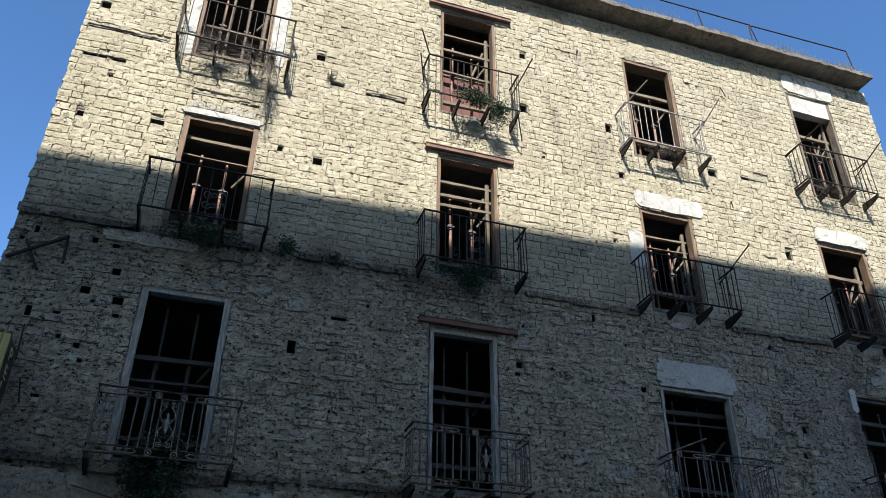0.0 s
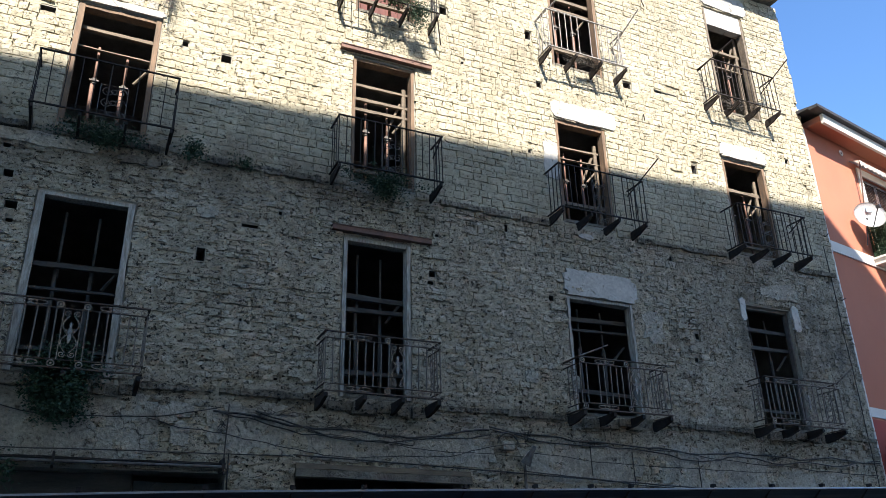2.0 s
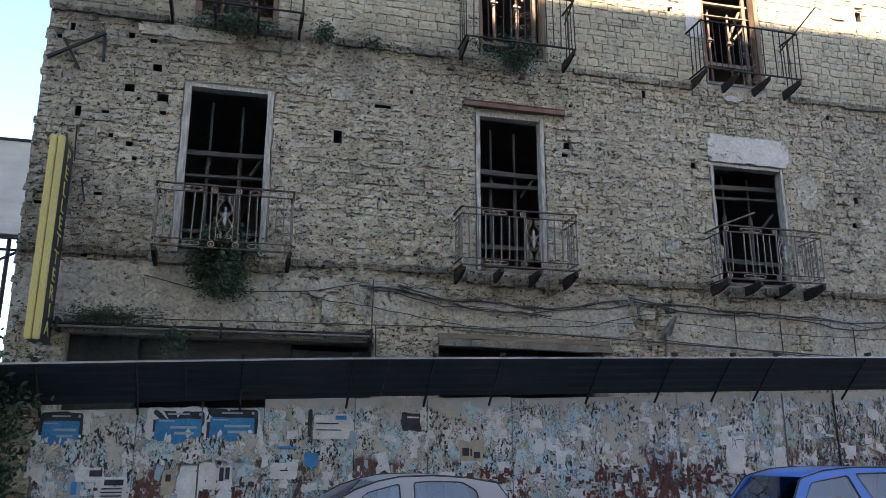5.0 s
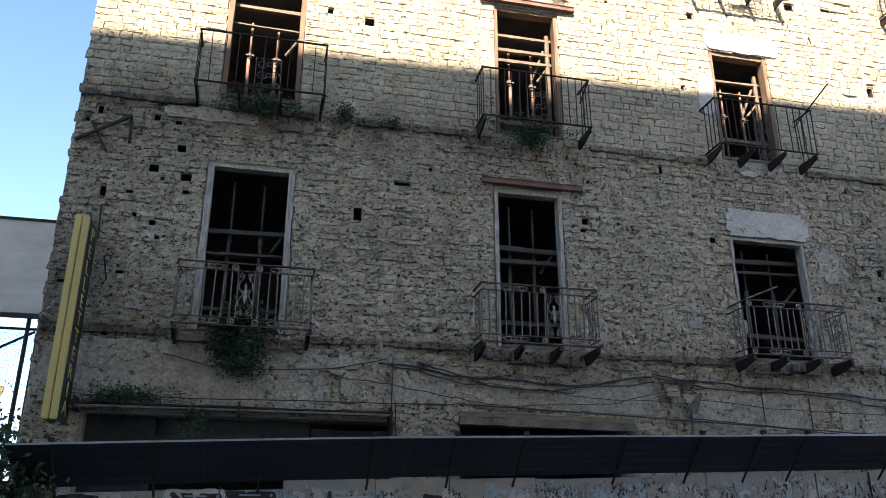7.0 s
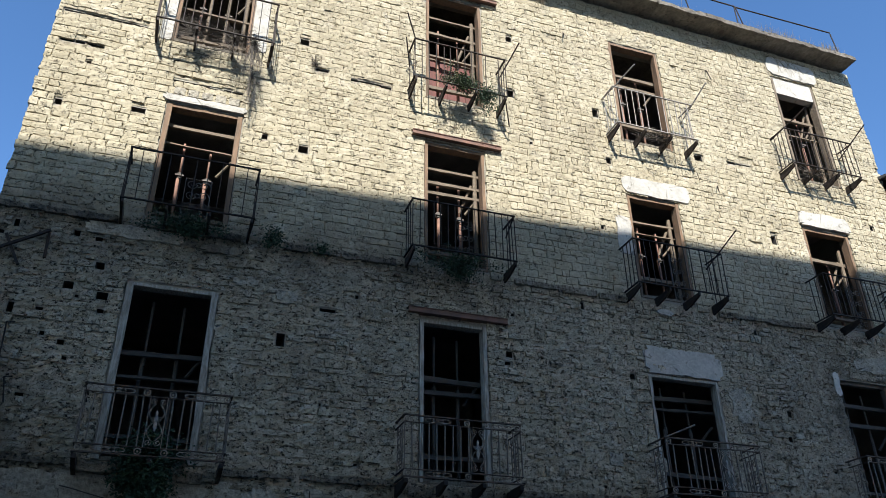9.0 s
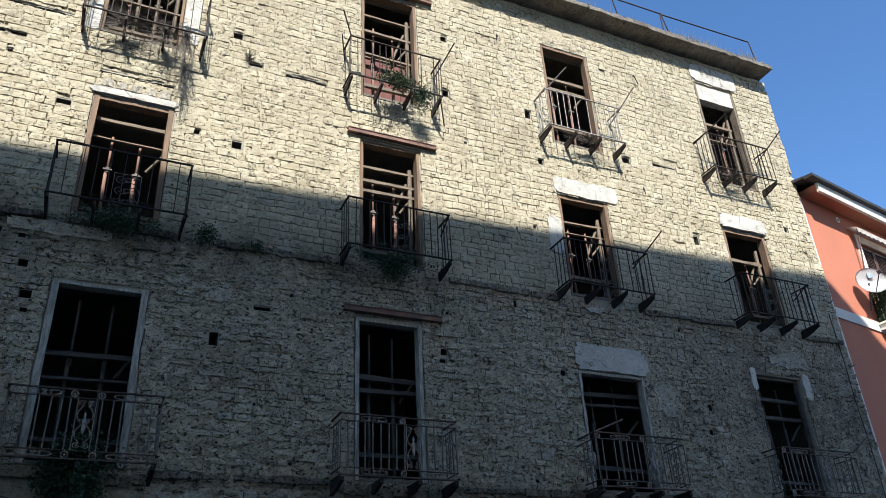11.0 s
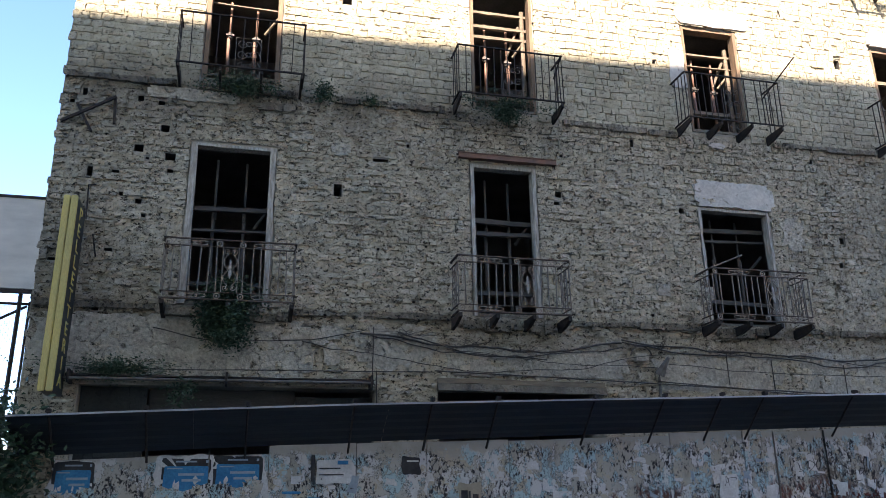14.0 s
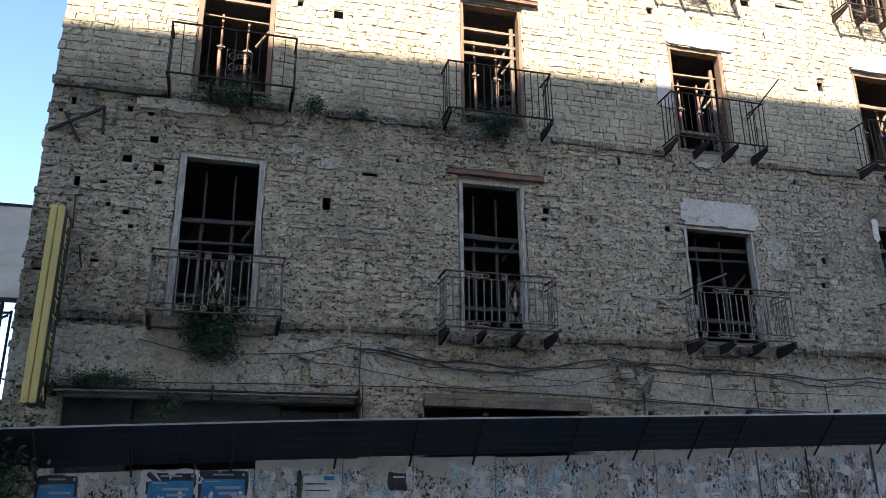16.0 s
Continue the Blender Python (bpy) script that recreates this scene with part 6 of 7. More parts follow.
    for x0, y0, x1, y1 in ((2.1, -0.06, 2.1, -0.76), (2.1, -0.76, 5.15, -0.76)):
        n = int(math.hypot(x1 - x0, y1 - y0) / 0.1)
        for i in range(n + 1):
            k = i / n
            x, y = x0 + (x1 - x0) * k, y0 + (y1 - y0) * k
            rod(bm, (x, y, 5.18), (x, y, 6.22), 0.009, 4)
            if y1 == y0:
                scroll(bm, (x, y, 5.4 + 0.5 * (i % 2)), 0.05, 0.006, 1, i, 1.3, seg=10)
    ob = part("lower_railing", bm, IRON, h, "dark iron balcony railing")
    ob["kind"] = "stuff"
    bm = B()
    leaves(bm, 3000, lambda q: (q.uniform(2.05, 5.1), -0.80 + q.uniform(-0.06, 0.06), q.uniform(5.2, 6.22)), 0.06, 3)
    leaves(bm, 2200, lambda q: (2.08 + q.uniform(-0.06, 0.06), q.uniform(-0.84, -0.05), q.uniform(5.2, 6.24)), 0.055, 4)
    for k in range(90):
        y, z = r.uniform(-0.8, -0.06), r.uniform(5.2, 6.2)
        rod(bm, (2.08, y, z), (2.08 + r.uniform(-0.05, 0.05), y + r.uniform(-0.25, 0.25), z + r.uniform(-0.12, 0.12)), 0.009, 4)
    part("dry_creeper", bm, CREEPER, h, "dry brown creeper on the railing")["kind"] = "stuff"
    bm = B()
    box(bm, 0.0, 16.0, -0.02, -0.002, 3.0, 4.98)
    part("red_band", bm, DEEPRED, h, "dark red painted band over the shop")


salmon_house()


def in_house(x, y, z):
    return HOUSE.matrix_basis @ Vector((x, y, z))


def house_things():
    # satellite dish on the balcony
    c = in_house(1.5, -0.42, 10.16)
    root = thing("satellite_dish", "white oval satellite dish on a balcony railing", "satellite dish", tuple(c), 10.5)
    bm = B()
    n, m = 20, 6
    rows = []
    for j in range(m + 1):
        k = j / m
        rows.append([bm.verts.new((0.42 * k * math.cos(2 * math.pi * i / n), 0.10 * (1 - k * k), 0.36 * k * math.sin(2 * math.pi * i / n))) for i in range(n)] if j else [bm.verts.new((0, 0.10, 0))])
    for i in range(n):
        bm.faces.new((rows[0][0], rows[1][i], rows[1][(i + 1) % n]))
        for j in range(1, m):
            bm.faces.new((rows[j][i], rows[j + 1][i], rows[j + 1][(i + 1) % n], rows[j][(i + 1) % n]))
    bmesh.ops.solidify(bm, geom=list(bm.faces), thickness=0.012)
    turn = Euler((radians(-4), 0, radians(-34))).to_matrix().to_4x4()
    for v in bm.verts:
        v.co = turn @ v.co
    d = part("reflector", bm, DISH, root, smooth=True)
    bm = B()
    rod(bm, turn @ Vector((0, 0.02, -0.34)), turn @ Vector((-0.05, -0.45, -0.05)), 0.012, 6)
    rod(bm, (0, 0.1, -0.05), (0, 0.25, -0.75), 0.02, 6)
    part("arm", bm, BLACKP, root)
    bm = B()
    p = turn @ Vector((-0.05, -0.47, -0.04))
    box(bm, p.x - 0.035, p.x + 0.035, p.y - 0.05, p.y + 0.05, p.z - 0.035, p.z + 0.035)
    part("receiver", bm, BLACKP, root)
    bm = B()
    q = [turn @ Vector(w) for w in ((-0.06, 0.02, 0.08), (0.13, 0.02, 0.08), (0.15, -0.005, 0.26), (-0.02, -0.005, 0.27))]
    box(bm, -0.05, 0.08, 0.03, 0.052, 0.09, 0.22, turn @ Matrix.Translation((0, 0.0, 0)))
    part("emblem", bm, PAPERP, root, "faded blue emblem")
    # flower pots
    for i in range(5):
        c = in_house(2.25 + 0.38 * i, -0.78, 10.20)
        root = thing("flower_pot", "terracotta balcony box hung on the railing", "flower pot", tuple(c), 10.5, group="flower pots on the balcony")
        bm = B()
        for z0, z1, w0, w1 in ((0.0, 0.14, 0.13, 0.16), (0.14, 0.18, 0.18, 0.18)):
            v = [[bm.verts.new((sx * w, sy * w * 0.7, z)) for sx, sy in ((-1, -1), (1, -1), (1, 1), (-1, 1))] for z, w in ((z0, w0), (z1, w1))]
            for k in range(4):
                bm.faces.new((v[0][k], v[0][(k + 1) % 4], v[1][(k + 1) % 4], v[1][k]))
            bm.faces.new(v[0][::-1])
            bm.faces.new(v[1])
        part("pot", bm, TERRA, root)
    for x in (4.5, 3.3):
        a, b = in_house(x, -0.74, 10.2), in_house(x + 0.3, -1.35, 10.32)
        bm = B()
        rod(bm, a, b, 0.014, 6)
        tagged(part("clothes_line_arm", bm, IRON), "thin metal clothes-line arm on a balcony", "clothes line", "clothes-line arms")
    # air conditioner over the shop
    c = in_house(0.55, -0.34, 3.45)
    root = thing("air_conditioner", "white outdoor air-conditioning unit over the shop", "air conditioner", tuple(c), 10.5)
    bm = B()
    box(bm, -0.42, 0.50, -0.17, 0.17, 0.0, 0.83)
    bmesh.ops.bevel(bm, geom=list(bm.edges), offset=0.015, segments=2, affect="EDGES")
    body = part("casing", bm, PLASTICW, root)
    bm = B()
    rod(bm, (0.10, -0.185, 0.36), (0.10, -0.172, 0.36), 0.27, 24)
    fan = part("fan_grille", bm, BLACKP, root, "round black fan grille")
    for k in range(4):
        bm = B()
        ring(bm, (0.10, -0.19, 0.36), 0.06 + 0.06 * k, 0.006, "xz", 20)
        part("grille_ring", bm, IRON, fan)
    for i in range(7):
        bm = B()
        y = -0.13 + 0.043 * i
        box(bm, -0.428, -0.42, y - 0.005, y + 0.005, 0.05, 0.66)
        part("side_slat", bm, BLACKP, root)
    for i in range(9):
        bm = B()
        box(bm, -0.427, -0.421, -0.15, 0.15, 0.07 + 0.07 * i, 0.082 + 0.07 * i)
        part("side_slat", bm, BLACKP, root)
    for x in (-0.3, 0.3):
        bm = B()
        box(bm, x - 0.02, x + 0.02, -0.18, 0.30, -0.05, -0.002)
        part("bracket", bm, IRON, root)
    # shop sign and hoop awning
    c = in_house(2.75, -0.22, 3.46)
    root = thing("shop_sign", "white shop sign board with dark script letters", "sign", tuple(c), 10.5)
    bm = B()
    box(bm, -1.5, 4.5, -0.06, 0.16, 0.0, 0.80)
    board = part("board", bm, DISH, root)
    bm = B()
    box(bm, -1.45, 4.4, -0.066, -0.0605, 0.10, 0.16)
    part("stripe", bm, BLACKP, board)
    t = bpy.data.curves.new("letters", "FONT")
    t.body = "Coff"
    t.size = 0.62
    t.extrude = 0.004
    tmp = new("letters_tmp", t)
    me = bpy.data.meshes.new_from_object(tmp)
    bpy.data.objects.remove(tmp)
    me.materials.append(BLACKP)
    ob = new("letters", me)
    ob.parent = board
    ob.matrix_basis = Matrix.Translation((-1.32, -0.066, 0.26)) @ Matrix.Rotation(radians(90), 4, "X")
    root = thing("hoop_awning", "black iron hoop awning frame with scrolls over the shop", "awning", tuple(in_house(0.2, -0.1, 4.2)), 10.5)
    def arc(k, drop, y):
        a = math.pi * k
        return (1.05 - 1.15 * math.cos(a), y, 0.08 - drop + 0.36 * math.sin(a))

    for y in (-0.02, -0.62):
        for drop in (0.0, 0.09):
            bm = B()
            tube(bm, [arc(i / 16, drop * (1 - abs(i - 8) / 16), y) for i in range(17)], 0.016, 5)
            part("hoop", bm, IRON, root)
        for i in range(1, 16):
            bm = B()
            rod(bm, arc(i / 16, 0.0, y), arc((i + (0.6 if i % 2 else -0.6)) / 16, 0.09 * (1 - abs(i - 8) / 16), y), 0.010, 4)
            part("tie", bm, IRON, root)
    for i in (0, 4, 8, 12, 16):
        bm = B()
        rod(bm, arc(i / 16, 0.0, -0.02), arc(i / 16, 0.0, -0.62), 0.014, 5)
        part("purlin", bm, IRON, root)


house_things()


# ---- things on the facade ----
def shop_blade_sign():
    root = thing("blade_sign", "tall faded yellow light-box sign with yellow letters on a dark side", "sign", (-2.50, -0.45, 3.10))
    bm = B()
    for a, b in ((-0.095, -0.004), (0.004, 0.095)):
        box(bm, a, b, -0.36, -0.30, 0.0, 2.80)
    bmesh.ops.bevel(bm, geom=list(bm.edges), offset=0.012, segments=2, affect="EDGES")
    part("front_panel", bm, YELLOW, root)
    bm = B()
    box(bm, -0.09, 0.088, -0.298, 0.30, 0.01, 2.79)
    side = part("side_panel", bm, BLACKP, root, "dark side panel")
    for k, ch in enumerate("PELLETTERIA"):
        t = bpy.data.curves.new("letter", "FONT")
        t.body = ch
        t.size = 0.27
        t.extrude = 0.004
        t.align_x = "CENTER"
        tmp = new("letter_tmp", t)
        me = bpy.data.meshes.new_from_object(tmp)
        bpy.data.objects.remove(tmp)
        me.materials.append(LETTER)
        ob = new("letter", me)
        ob.parent = side
        ob.matrix_basis = Matrix.Translation((0.092, 0.0, 2.53 - 0.243 * k)) @ Matrix.Rotation(radians(90), 4, "Z") @ Matrix.Rotation(radians(90), 4, "X") @ Matrix.Diagonal((1.5, 1, 1, 1))
    for z in (0.4, 2.4):
        bm = B()
        rod(bm, (0, 0.30, z), (0, 0.47, z), 0.03, 6)
        part("wall_bracket", bm, IRON, root)


shop_blade_sign()


def wall_irons():
    root = thing("iron_anchor", "rusty iron bars crossed on the wall", "wall anchor", (-2.55, -0.06, 7.65))
    for a, b in (((-0.42, 0, -0.25), (0.36, -0.02, 0.25)), ((-0.22, 0.01, 0.10), (0.04, 0.01, -0.38)), ((0.34, 0.03, 0.22), (0.36, 0.03, -0.20))):
        bm = B()
        rod(bm, a, b, 0.028, 4)
        part("bar", bm, IRON, root)
    for x, z, dx, dz in ((11.0, 14.9, 0.1, -0.3), (10.6, 11.45, 0.02, -0.2), (7.15, 14.9, -0.03, -0.2), (-2.35, 6.4, 0.0, -0.6), (-2.2, 5.6, 0.05, -0.4), (15.6, 9.3, 0.12, 0.05), (15.65, 7.7, 0.14, 0.03)):
        bm = B()
        tube(bm, [(x, 0.0, z), (x - 0.08, -0.10, z - 0.05), (x - 0.06 + dx, -0.08, z + dz)], 0.012, 5)
        tagged(part("wall_hook", bm, IRON), "bent rusty iron hook in the wall", "hook", "wall hooks")


wall_irons()


def wandering(x0, x1, z0, sag, amp, seed, y=-0.05, n=40):
    pts = []
    for i in range(n + 1):
        k = i / n
        x = x0 + (x1 - x0) * k
        z = z0(k) - sag * math.sin(k * math.pi) + amp * noise.noise(Vector((x * 0.9, seed, 0))) + 0.25 * amp * noise.noise(Vector((x * 4, seed, 3)))
        pts.append((x, y - 0.03 * abs(noise.noise(Vector((x * 2, seed, 7)))), z))
    return pts


def cables():
    for i, (x0, x1, za, zb, sag, amp, r) in enumerate((
        (1.8, 6.3, 4.24, 4.16, 0.22, 0.10, 0.016), (1.9, 6.3, 4.20, 4.13, 0.30, 0.10, 0.010), (6.3, 15.6, 4.16, 4.05, 0.10, 0.12, 0.014), (6.3, 15.6, 4.10, 4.00, 0.14, 0.14, 0.012),
        (-1.3, 1.9, 4.15, 4.27, 0.22, 0.05, 0.008), (0.9, 7.0, 4.02, 3.95, 0.30, 0.12, 0.007), (-2.3, 3.0, 3.52, 3.60, 0.0, 0.02, 0.008), (3.0, 15.4, 3.62, 3.25, 0.03, 0.02, 0.012),
        (6.9, 15.4, 3.52, 3.15, 0.06, 0.03, 0.010), (3.2, 7.0, 3.95, 3.75, 0.06, 0.08, 0.006), (2.4, 4.9, 4.22, 3.9, 0.16, 0.10, 0.012), (9.5, 15.4, 4.02, 3.75, 0.06, 0.08, 0.008), (7.0, 12.5, 3.8, 3.7, 0.04, 0.05, 0.006),
    )):
        bm = B()
        tube(bm, wandering(x0, x1, lambda k: za + (zb - za) * k, sag, amp, i * 3.1, -0.05 - 0.006 * i), r, 5)
        tagged(part("cable", bm, CABLE), "grey slack cable strung along the wall", "cable", "cables on the wall")
    for x, z0, z1 in ((2.02, 3.3, 4.3), (2.08, 2.6, 3.6), (6.95, 3.2, 3.75), (8.3, 3.5, 4.05), (9.2, 3.4, 3.95), (10.7, 3.3, 3.9), (15.45, 3.2, 9.0)):
        bm = B()
        tube(bm, [(x + 0.03 * noise.noise(Vector((x, z, 0))), -0.045, z) for z in [z0 + (z1 - z0) * k / 8 for k in range(9)]], 0.010, 5)
        tagged(part("pipe", bm, CABLE), "thin grey conduit running up the wall", "pipe", "conduits")
    # lamp head
    root = thing("wall_lamp", "grey conical street lamp head on a short wall pipe", "wall lamp", (6.95, -0.05, 3.55))
    bm = B()
    rod(bm, (0, 0, -0.35), (0, 0, 0.05), 0.025, 8)
    part("pipe", bm, GREYIRON, root)
    bm = B()
    rod(bm, (-0.02, -0.06, 0.08), (0.10, -0.2, 0.36), 0.09, 12, 0.025)
    part("shade", bm, GREYIRON, root)
    # junction box in a cable loop
    root = thing("junction_box", "small grey junction box on the wall", "junction box", (6.65, -0.03, 3.93))
    bm = B()
    box(bm, -0.12, 0.12, -0.06, 0.03, -0.07, 0.07)
    bmesh.ops.bevel(bm, geom=list(bm.edges), offset=0.012, segments=2, affect="EDGES")
    part("casing", bm, PLASTER, root)
    bm = B()
    ring(bm, (0, -0.03, 0.0), 0.20, 0.012, "xz", 12, 0.2, 2.8)
    part("cable_loop", bm, CABLE, root)


cables()


# ---- plants ----
def plant(name, label, at, spread_xyz, count, size, mat, seed, hang=0.0, stalks=18, stem_mat=None, squash=1.0, thick=0.006):
    root = thing(name, label, "plant", at)
    r = random.Random(seed)
    ax, ay, az = spread_xyz
    tips = []
    for _ in range(stalks):
        t = Vector((r.gauss(0, 0.45) * ax, -abs(r.gauss(0.3, 0.4)) * ay, r.uniform(-hang, 1 - hang) * az))
        tips.append(t)
    bm = B()
    stems(bm, [((r.uniform(-0.2, 0.2) * ax, 0.0, 0), t) for t in tips], thick, 0.08, seed)
    part("stem_tangle", bm, stem_mat or DRY, root)["kind"] = "stuff"
    if count:
        bm = B()

        def spot(q):
            t = tips[q.randrange(len(tips))]
            k = q.random() ** 0.6
            return (t.x * k + q.gauss(0, 0.07) * squash, min(0.0, t.y * k + q.gauss(0, 0.05)), t.z * k + q.gauss(0, 0.07) * squash)

        leaves(bm, count, spot, size, seed)
        part("leaves", bm, mat, root)["kind"] = "stuff"


plant("hanging_bush", "dense dark green bush growing out of the wall under a balcony", (-0.26, -0.10, 4.58), (0.40, 0.42, 0.95), 15000, 0.05, LEAF_DARK, 31, 0.72, 90, LEAF_DARK, 1.2)
plant("wall_plant", "dark green plant growing on a bare balcony", (4.35, -0.12, 8.32), (0.85, 0.45, 0.55), 2600, 0.04, LEAF_DARK, 32, 0.5, 30, LEAF_DARK)
plant("wall_plant", "dark green weeds growing at the foot of a balcony", (-0.25, -0.1, 8.28), (1.1, 0.4, 0.35), 2200, 0.038, LEAF_DARK, 33, 0.5, 26, LEAF_DARK)
plant("wall_plant", "small dark shrub growing on the string course", (1.1, -0.06, 8.32), (0.35, 0.25, 0.3), 420, 0.045, LEAF_DARK, 34, 0.4, 16, LEAF_DARK)
plant("wall_plant", "small dark weeds growing on the string course", (1.95, -0.06, 8.28), (0.3, 0.2, 0.2), 200, 0.04, LEAF_DARK, 35, 0.5, 12, LEAF_DARK)
plant("balcony_plant", "sunlit green plant hanging over a bare balcony", (4.40, -0.34, 12.35), (0.55, 0.3, 0.45), 2400, 0.04, LEAF, 36, 0.5, 22, LEAF)
plant("balcony_plant", "half-dry plant hanging from a balcony", (4.92, -0.42, 12.15), (0.3, 0.25, 0.6), 1500, 0.038, LEAF_DARK, 37, 0.75, 22, DRY)
for x, y, z, wide, tall, hang, seed, stalks, label in (
    (-0.65, -0.26, 12.25, 0.75, 0.8, 0.55, 38, 260, "dry grey vine tangled on a balcony and hanging down"),
    (0.05, -0.30, 12.22, 0.55, 0.8, 0.7, 47, 180, "dry grey vine tangled on a balcony and hanging down"),
    (0.36, -0.34, 12.2, 0.30, 1.0, 0.85, 39, 200, "dry grey vine hanging from a balcony over a doorway"),
    (0.40, -0.20, 11.6, 0.14, 1.1, 0.95, 48, 60, "thin end of a dry vine hanging over a doorway"),
):
    plant("dry_vine", label, (x, y, z), (wide, 0.3, tall), 0, 0.03, VINE, seed, hang, stalks, VINE, 1.0, 0.0035)
plant("dry_weeds", "dry weeds tangled on a bare balcony", (9.0, -0.25, 12.22), (0.8, 0.3, 0.4), 0, 0.03, VINE, 40, 0.5, 160, VINE, 1.0, 0.0035)
plant("dry_weeds", "dry weeds tangled on a bare balcony", (13.3, -0.25, 12.22), (0.8, 0.3, 0.4), 0, 0.03, VINE, 41, 0.5, 120, VINE, 1.0, 0.0035)
plant("dry_weeds", "dry tuft growing from a crack in the wall", (1.55, -0.03, 12.32), (0.3, 0.15, 0.35), 0, 0.03, VINE, 49, 0.4, 70, VINE, 1.0, 0.003)
plant("creeper", "green creeper trailing along the awning housing", (-1.75, -0.12, 3.5), (1.3, 0.3, 0.22), 1800, 0.036, LEAF_DARK, 42, 0.4, 40, LEAF_DARK)
plant("creeper", "thin green weeds beside the awning housing", (-0.75, -0.2, 3.25), (0.3, 0.25, 0.6), 180, 0.06, LEAF_DARK, 43, 0.8, 10, LEAF_DARK)
for i, (x, z, wide, tall) in enumerate(((1.95, 4.0, 0.18, 0.4), (2.6, 4.18, 1.0, 0.22), (3.6, 4.05, 0.8, 0.2), (4.6, 3.95, 0.9, 0.2), (7.0, 4.1, 0.4, 0.3), (8.2, 4.05, 0.8, 0.15), (12.6, 3.95, 0.7, 0.25))):
    plant("wire_tangle", "dark tangle of loose wires and dead stems on the wall", (x, -0.06, z), (wide, 0.1, tall), 0, 0.03, DRY, 60 + i, 0.5, 20, CABLE, 1.0, 0.004)
plant("corner_bush", "tall dark green ivy bush at the building's corner", (-2.85, -1.78, 0.4), (0.75, 0.4, 3.0), 17000, 0.08, LEAF_DARK, 44, 0.1, 70, LEAF_DARK, 2.4)
plant("corner_bush", "sunlit green shrub behind the building's corner", (-4.6, 3.6, 2.0), (0.9, 0.8, 1.6), 7000, 0.09, LEAF_DARK, 45, 0.0, 60, LEAF_DARK, 3.0)


# ---- beyond the left corner ----
def billboard():
    root = thing("billboard", "large weathered grey billboard panel on a steel frame", "billboard", (-5.9, 6.0, 6.2))
    bm = B()
    worn_box(bm, -1.6, 1.5, 0.0, 0.06, 0.0, 2.08, 0.0, 2)
    part("panel", bm, BILL, root)
    bm = B()
    for q in ((-1.6, 1.56, -0.10, -0.02), (-1.6, 1.56, 2.08, 2.14)):
        box(bm, q[0], q[1], -0.03, 0.08, q[2], q[3])
    box(bm, 1.5, 1.57, -0.03, 0.08, -0.02, 2.08)
    part("border", bm, IRON, root)
    for x in (1.52, 1.12):
        bm = B()
        rod(bm, (x, 0.1, -6.3), (x, 0.1, -0.1), 0.045, 6)
        part("leg", bm, IRON, root)
    root = thing("mesh_fence", "tall wire mesh fence on a dark steel frame", "fence", (-6.2, 6.4, 0))
    bm = B()
    for i in range(60):
        x = -1.4 + 0.05 * i
        rod(bm, (x, 0, 2.5), (x, 0, 5.95), 0.003, 3)
    for i in range(70):
        z = 2.5 + 0.05 * i
        rod(bm, (-1.4, 0, z), (1.55, 0, z), 0.003, 3)
    part("mesh", bm, GALV, root)["kind"] = "stuff"
    for a, b in (((1.55, 0, 0), (1.55, 0, 6.0)), ((-1.4, 0, 5.95), (1.55, 0, 5.95)), ((-1.4, 0, 4.2), (1.5, 0, 5.9))):
        bm = B()
        rod(bm, a, b, 0.03, 6)
        part("rail", bm, IRON, root)
    root = thing("street_lamp", "far street lamp with a yellowish lantern", "street lamp", (-12.0, 30.0, -0.5))
    bm = B()
    rod(bm, (0, 0, 0), (0, 0, 8.6), 0.08, 8, 0.05)
    part("pole", bm, GALV, root)
    bm = B()
    rod(bm, (0, 0, 8.6), (0, 0, 9.2), 0.18, 8, 0.30)
    part("lantern", bm, YELLOW, root)


billboard()


# ---- masonry courses ----
def stone(bm, x0, x1, z0, z1, proud, rough, seed):
    """A roughly squared block face with a chipped, uneven surface."""
    nx, nz = (4, 3) if x1 - x0 > 0.16 else (3, 3)
    grid = []
    for j in range(nz):
        line = []
        for i in range(nx):
            u, v = i / (nx - 1), j / (nz - 1)
            x, z = x0 + (x1 - x0) * u, z0 + (z1 - z0) * v
            e = i in (0, nx - 1) or j in (0, nz - 1)
            x += (0.022 if e else 0.03) * noise.noise(Vector((x * 9, z * 9, seed)))
            z += (0.020 if e else 0.02) * noise.noise(Vector((x * 9, z * 9, seed + 5)))
            y = -proud + rough * noise.noise(Vector((x * 7, z * 7, seed * 0.37))) + (0.007 if e else 0.0)
            line.append(bm.verts.new((x, min(y, 0.03), z)))
        grid.append(line)
    for j in range(nz - 1):
        for i in range(nx - 1):
            bm.faces.new((grid[j][i], grid[j][i + 1], grid[j + 1][i + 1], grid[j + 1][i]))
    rim = grid[0] + [grid[j][-1] for j in range(1, nz)] + grid[-1][-2::-1] + [grid[j][0] for j in range(nz - 2, 0, -1)]
    back = [bm.verts.new((v.co.x, 0.045, v.co.z)) for v in rim]
    for i in range(len(rim)):
        j = (i + 1) % len(rim)
        bm.faces.new((rim[j], rim[i], back[i], back[j]))


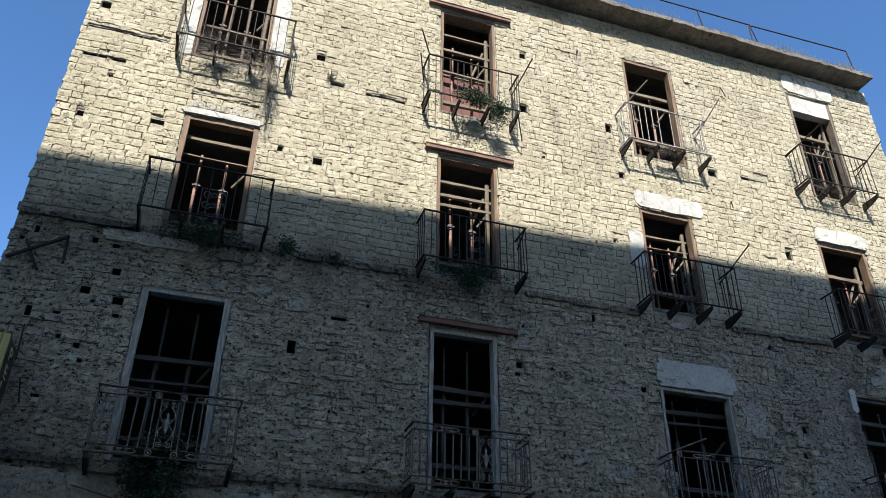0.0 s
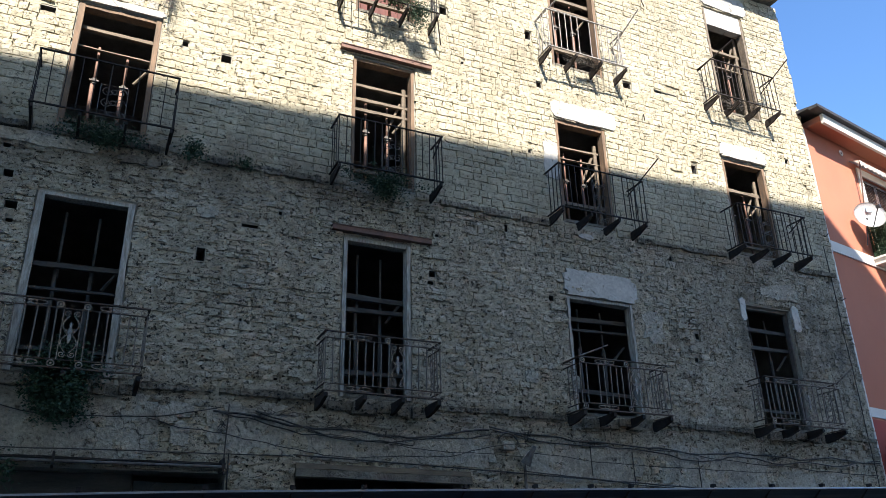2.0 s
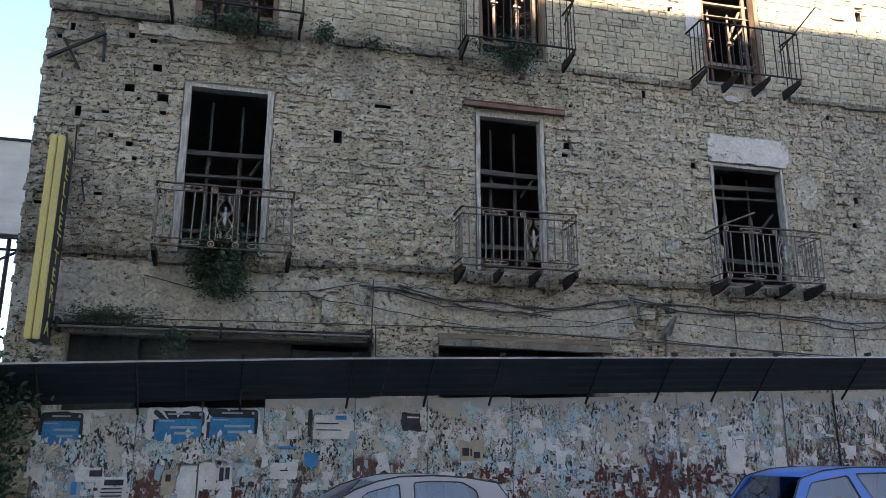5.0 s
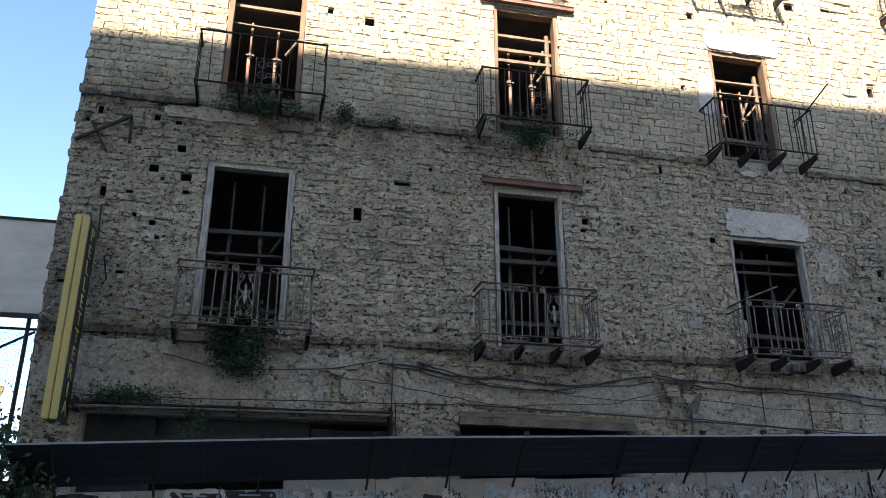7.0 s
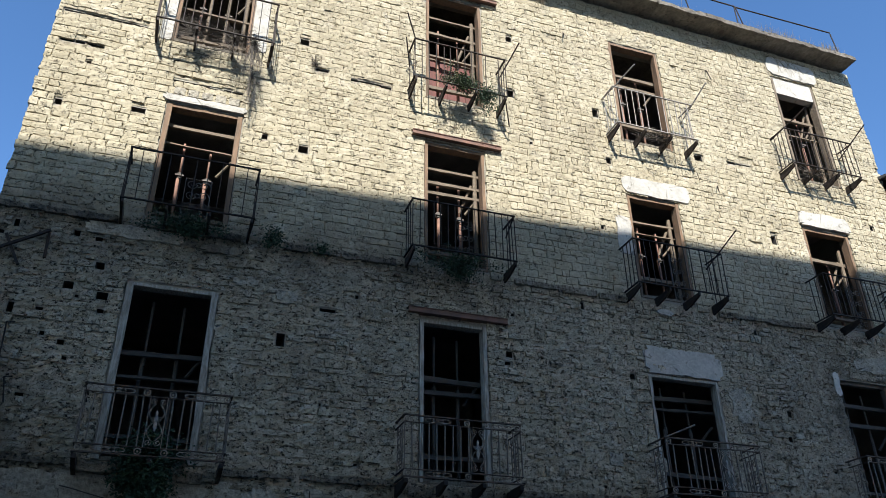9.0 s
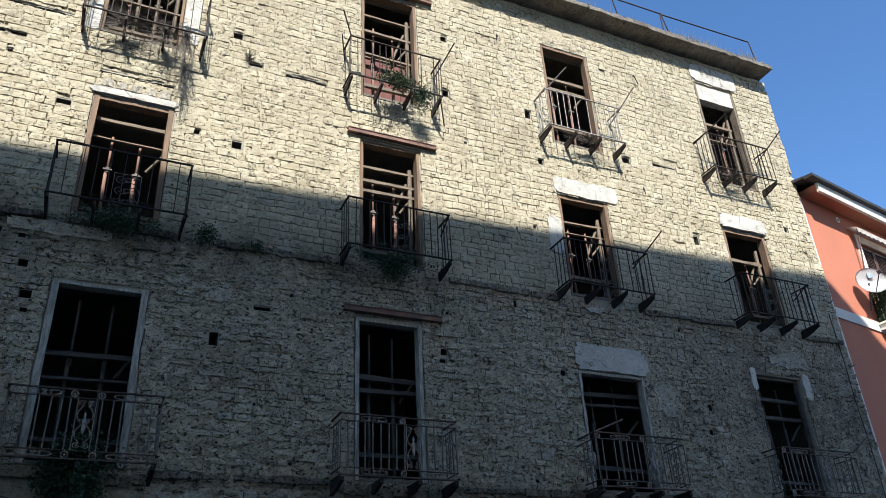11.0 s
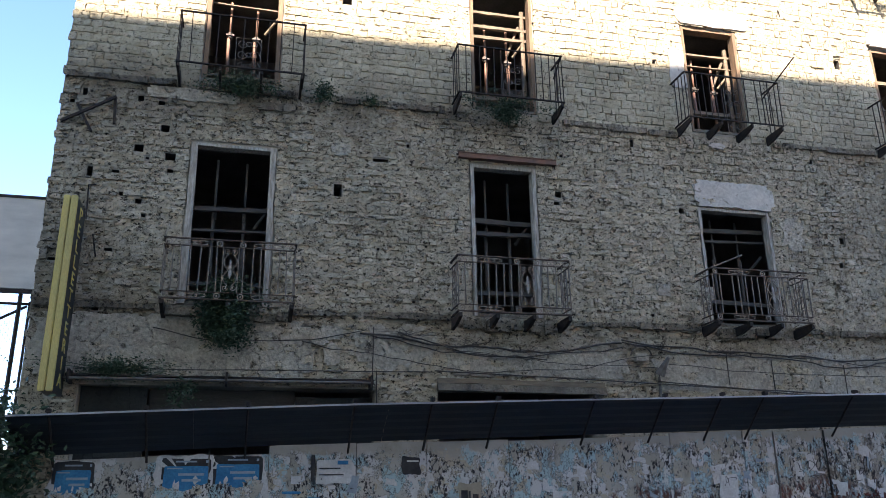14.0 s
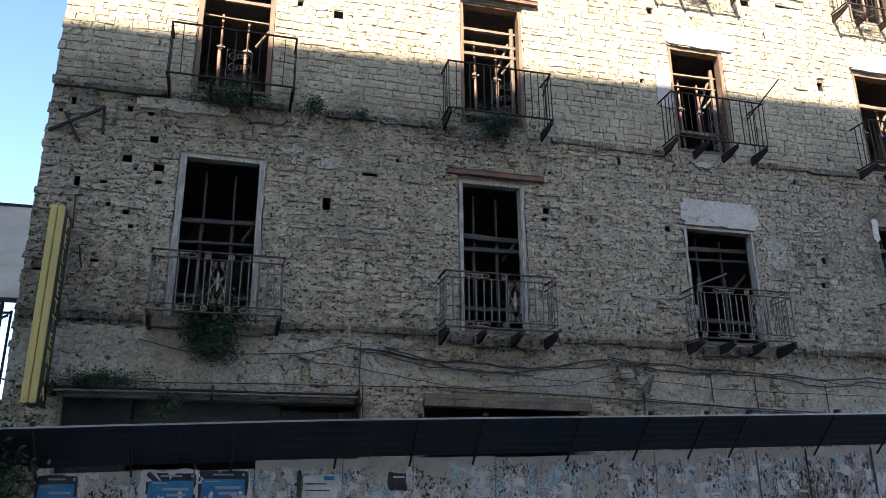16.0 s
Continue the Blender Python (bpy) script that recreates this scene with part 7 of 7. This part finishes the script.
def masonry():
    r = random.Random(21)
    blocks = []
    z = 0.5
    holes = [(x - w / 2, x + w / 2, c - h / 2, c + h / 2) for x, c, w, h in HOLES]
    while z < TOP - 0.05:
        upper = z > 8.2
        h = r.uniform(0.125, 0.175) if upper else r.uniform(0.09, 0.17)
        z1 = min(z + h, TOP - 0.005)
        gaps = sorted((a - 0.01, b + 0.01) for a, b, c, d in (*DOORS.values(), *SHOPS.values(), *holes) if c - 0.01 < z1 - 0.01 and d + 0.01 > z + 0.01)
        x = LEFT + r.uniform(-0.03, 0.02)
        for a, b in gaps + [(RIGHT + r.uniform(-0.02, 0.03), None)]:
            while x < a - 0.05:
                w = r.uniform(0.12, 0.36) if upper else r.uniform(0.10, 0.30)
                e = x + w
                if e > a - 0.1:
                    e = a
                blocks.append((x, e, z, z1, upper))
                x = e
            if b is not None:
                x = max(x, b)
        z = z1
    near = 0
    rest, rest_upper = B(), B()
    for i, (x0, x1, z0, z1, upper) in enumerate(blocks):
        if z1 < 2.3:
            continue
        worn = noise.noise(Vector((x0 * 0.8, 0, z0 * 0.8)))
        if r.random() < (0.015 if upper else 0.06):
            continue
        joint = r.uniform(0.005, 0.009) if upper else r.uniform(0.004, 0.011)
        wob = (0.032 if upper else 0.04) * noise.noise(Vector((x0 * 2.2, 3.3, z0)))
        proud = 0.010 + (r.uniform(-0.004, 0.005) if upper else r.uniform(-0.010, 0.012)) + 0.010 * worn
        rough = 0.013 if upper else 0.042
        single = near < 300 and 2.2 < x0 < 7.4 and 4.7 < z0 < 8.1
        bm = B() if single else (rest_upper if upper else rest)
        stone(bm, x0 + joint, x1 - joint, z0 + joint + wob, z1 - joint + wob, proud, rough, i * 0.731)
        if single:
            part("stone", bm, STONE, WALL)
            near += 1
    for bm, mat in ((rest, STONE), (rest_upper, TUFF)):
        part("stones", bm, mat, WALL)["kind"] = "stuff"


masonry()


def mortar_skin():
    """Smeared mortar and crumbled render between and over the stones."""
    step = 0.034
    nx, nz = int((RIGHT - LEFT - 0.04) / step), int((TOP - 2.35) / step)
    rects = [(a - 0.02, b + 0.02, c - 0.02, d + 0.02) for a, b, c, d in (*DOORS.values(), *SHOPS.values())] + [(x - w / 2 - 0.008, x + w / 2 + 0.008, z - h / 2 - 0.008, z + h / 2 + 0.008) for x, z, w, h in HOLES]
    xs = LEFT + 0.02 + step * np.arange(nx + 1)
    zs = 2.35 + step * np.arange(nz + 1)
    blocked = np.zeros((nz + 1, nx + 1), bool)
    for a, b, c, d in rects:
        blocked |= ((zs > c) & (zs < d))[:, None] & ((xs > a) & (xs < b))[None, :]
    verts, faces = [], []
    for z in zs:
        base = 0.011 if z < 8.25 else 0.017
        for x in xs:
            big = noise.noise(Vector((x * 0.55, 2.0, z * 0.55)))
            mid = noise.noise(Vector((x * 3.4, 8.0, z * 4.6)))
            fine = noise.noise(Vector((x * 11.0, 5.0, z * 13.0)))
            jx = 0.014 * noise.noise(Vector((x * 21, z * 17, 1)))
            verts.append((x + jx, min(0.034, base - 0.020 * big - 0.022 * mid - 0.016 * fine), z + jx))
    w = nx + 1
    for j in range(nz):
        for i in range(nx):
            if not (blocked[j, i] or blocked[j + 1, i] or blocked[j, i + 1] or blocked[j + 1, i + 1]):
                k = j * w + i
                faces.append((k, k + 1, k + w + 1, k + w))
    me = bpy.data.meshes.new("mortar")
    me.from_pydata(verts, [], faces)
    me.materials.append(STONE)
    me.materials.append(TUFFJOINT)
    for poly in me.polygons:
        poly.material_index = 1 if poly.center.z > 8.25 else 0
    ob = new("mortar", me)
    ob.parent = WALL
    ob["kind"] = "stuff"
    ob["label"] = "crumbled mortar smeared over the stones"


mortar_skin()
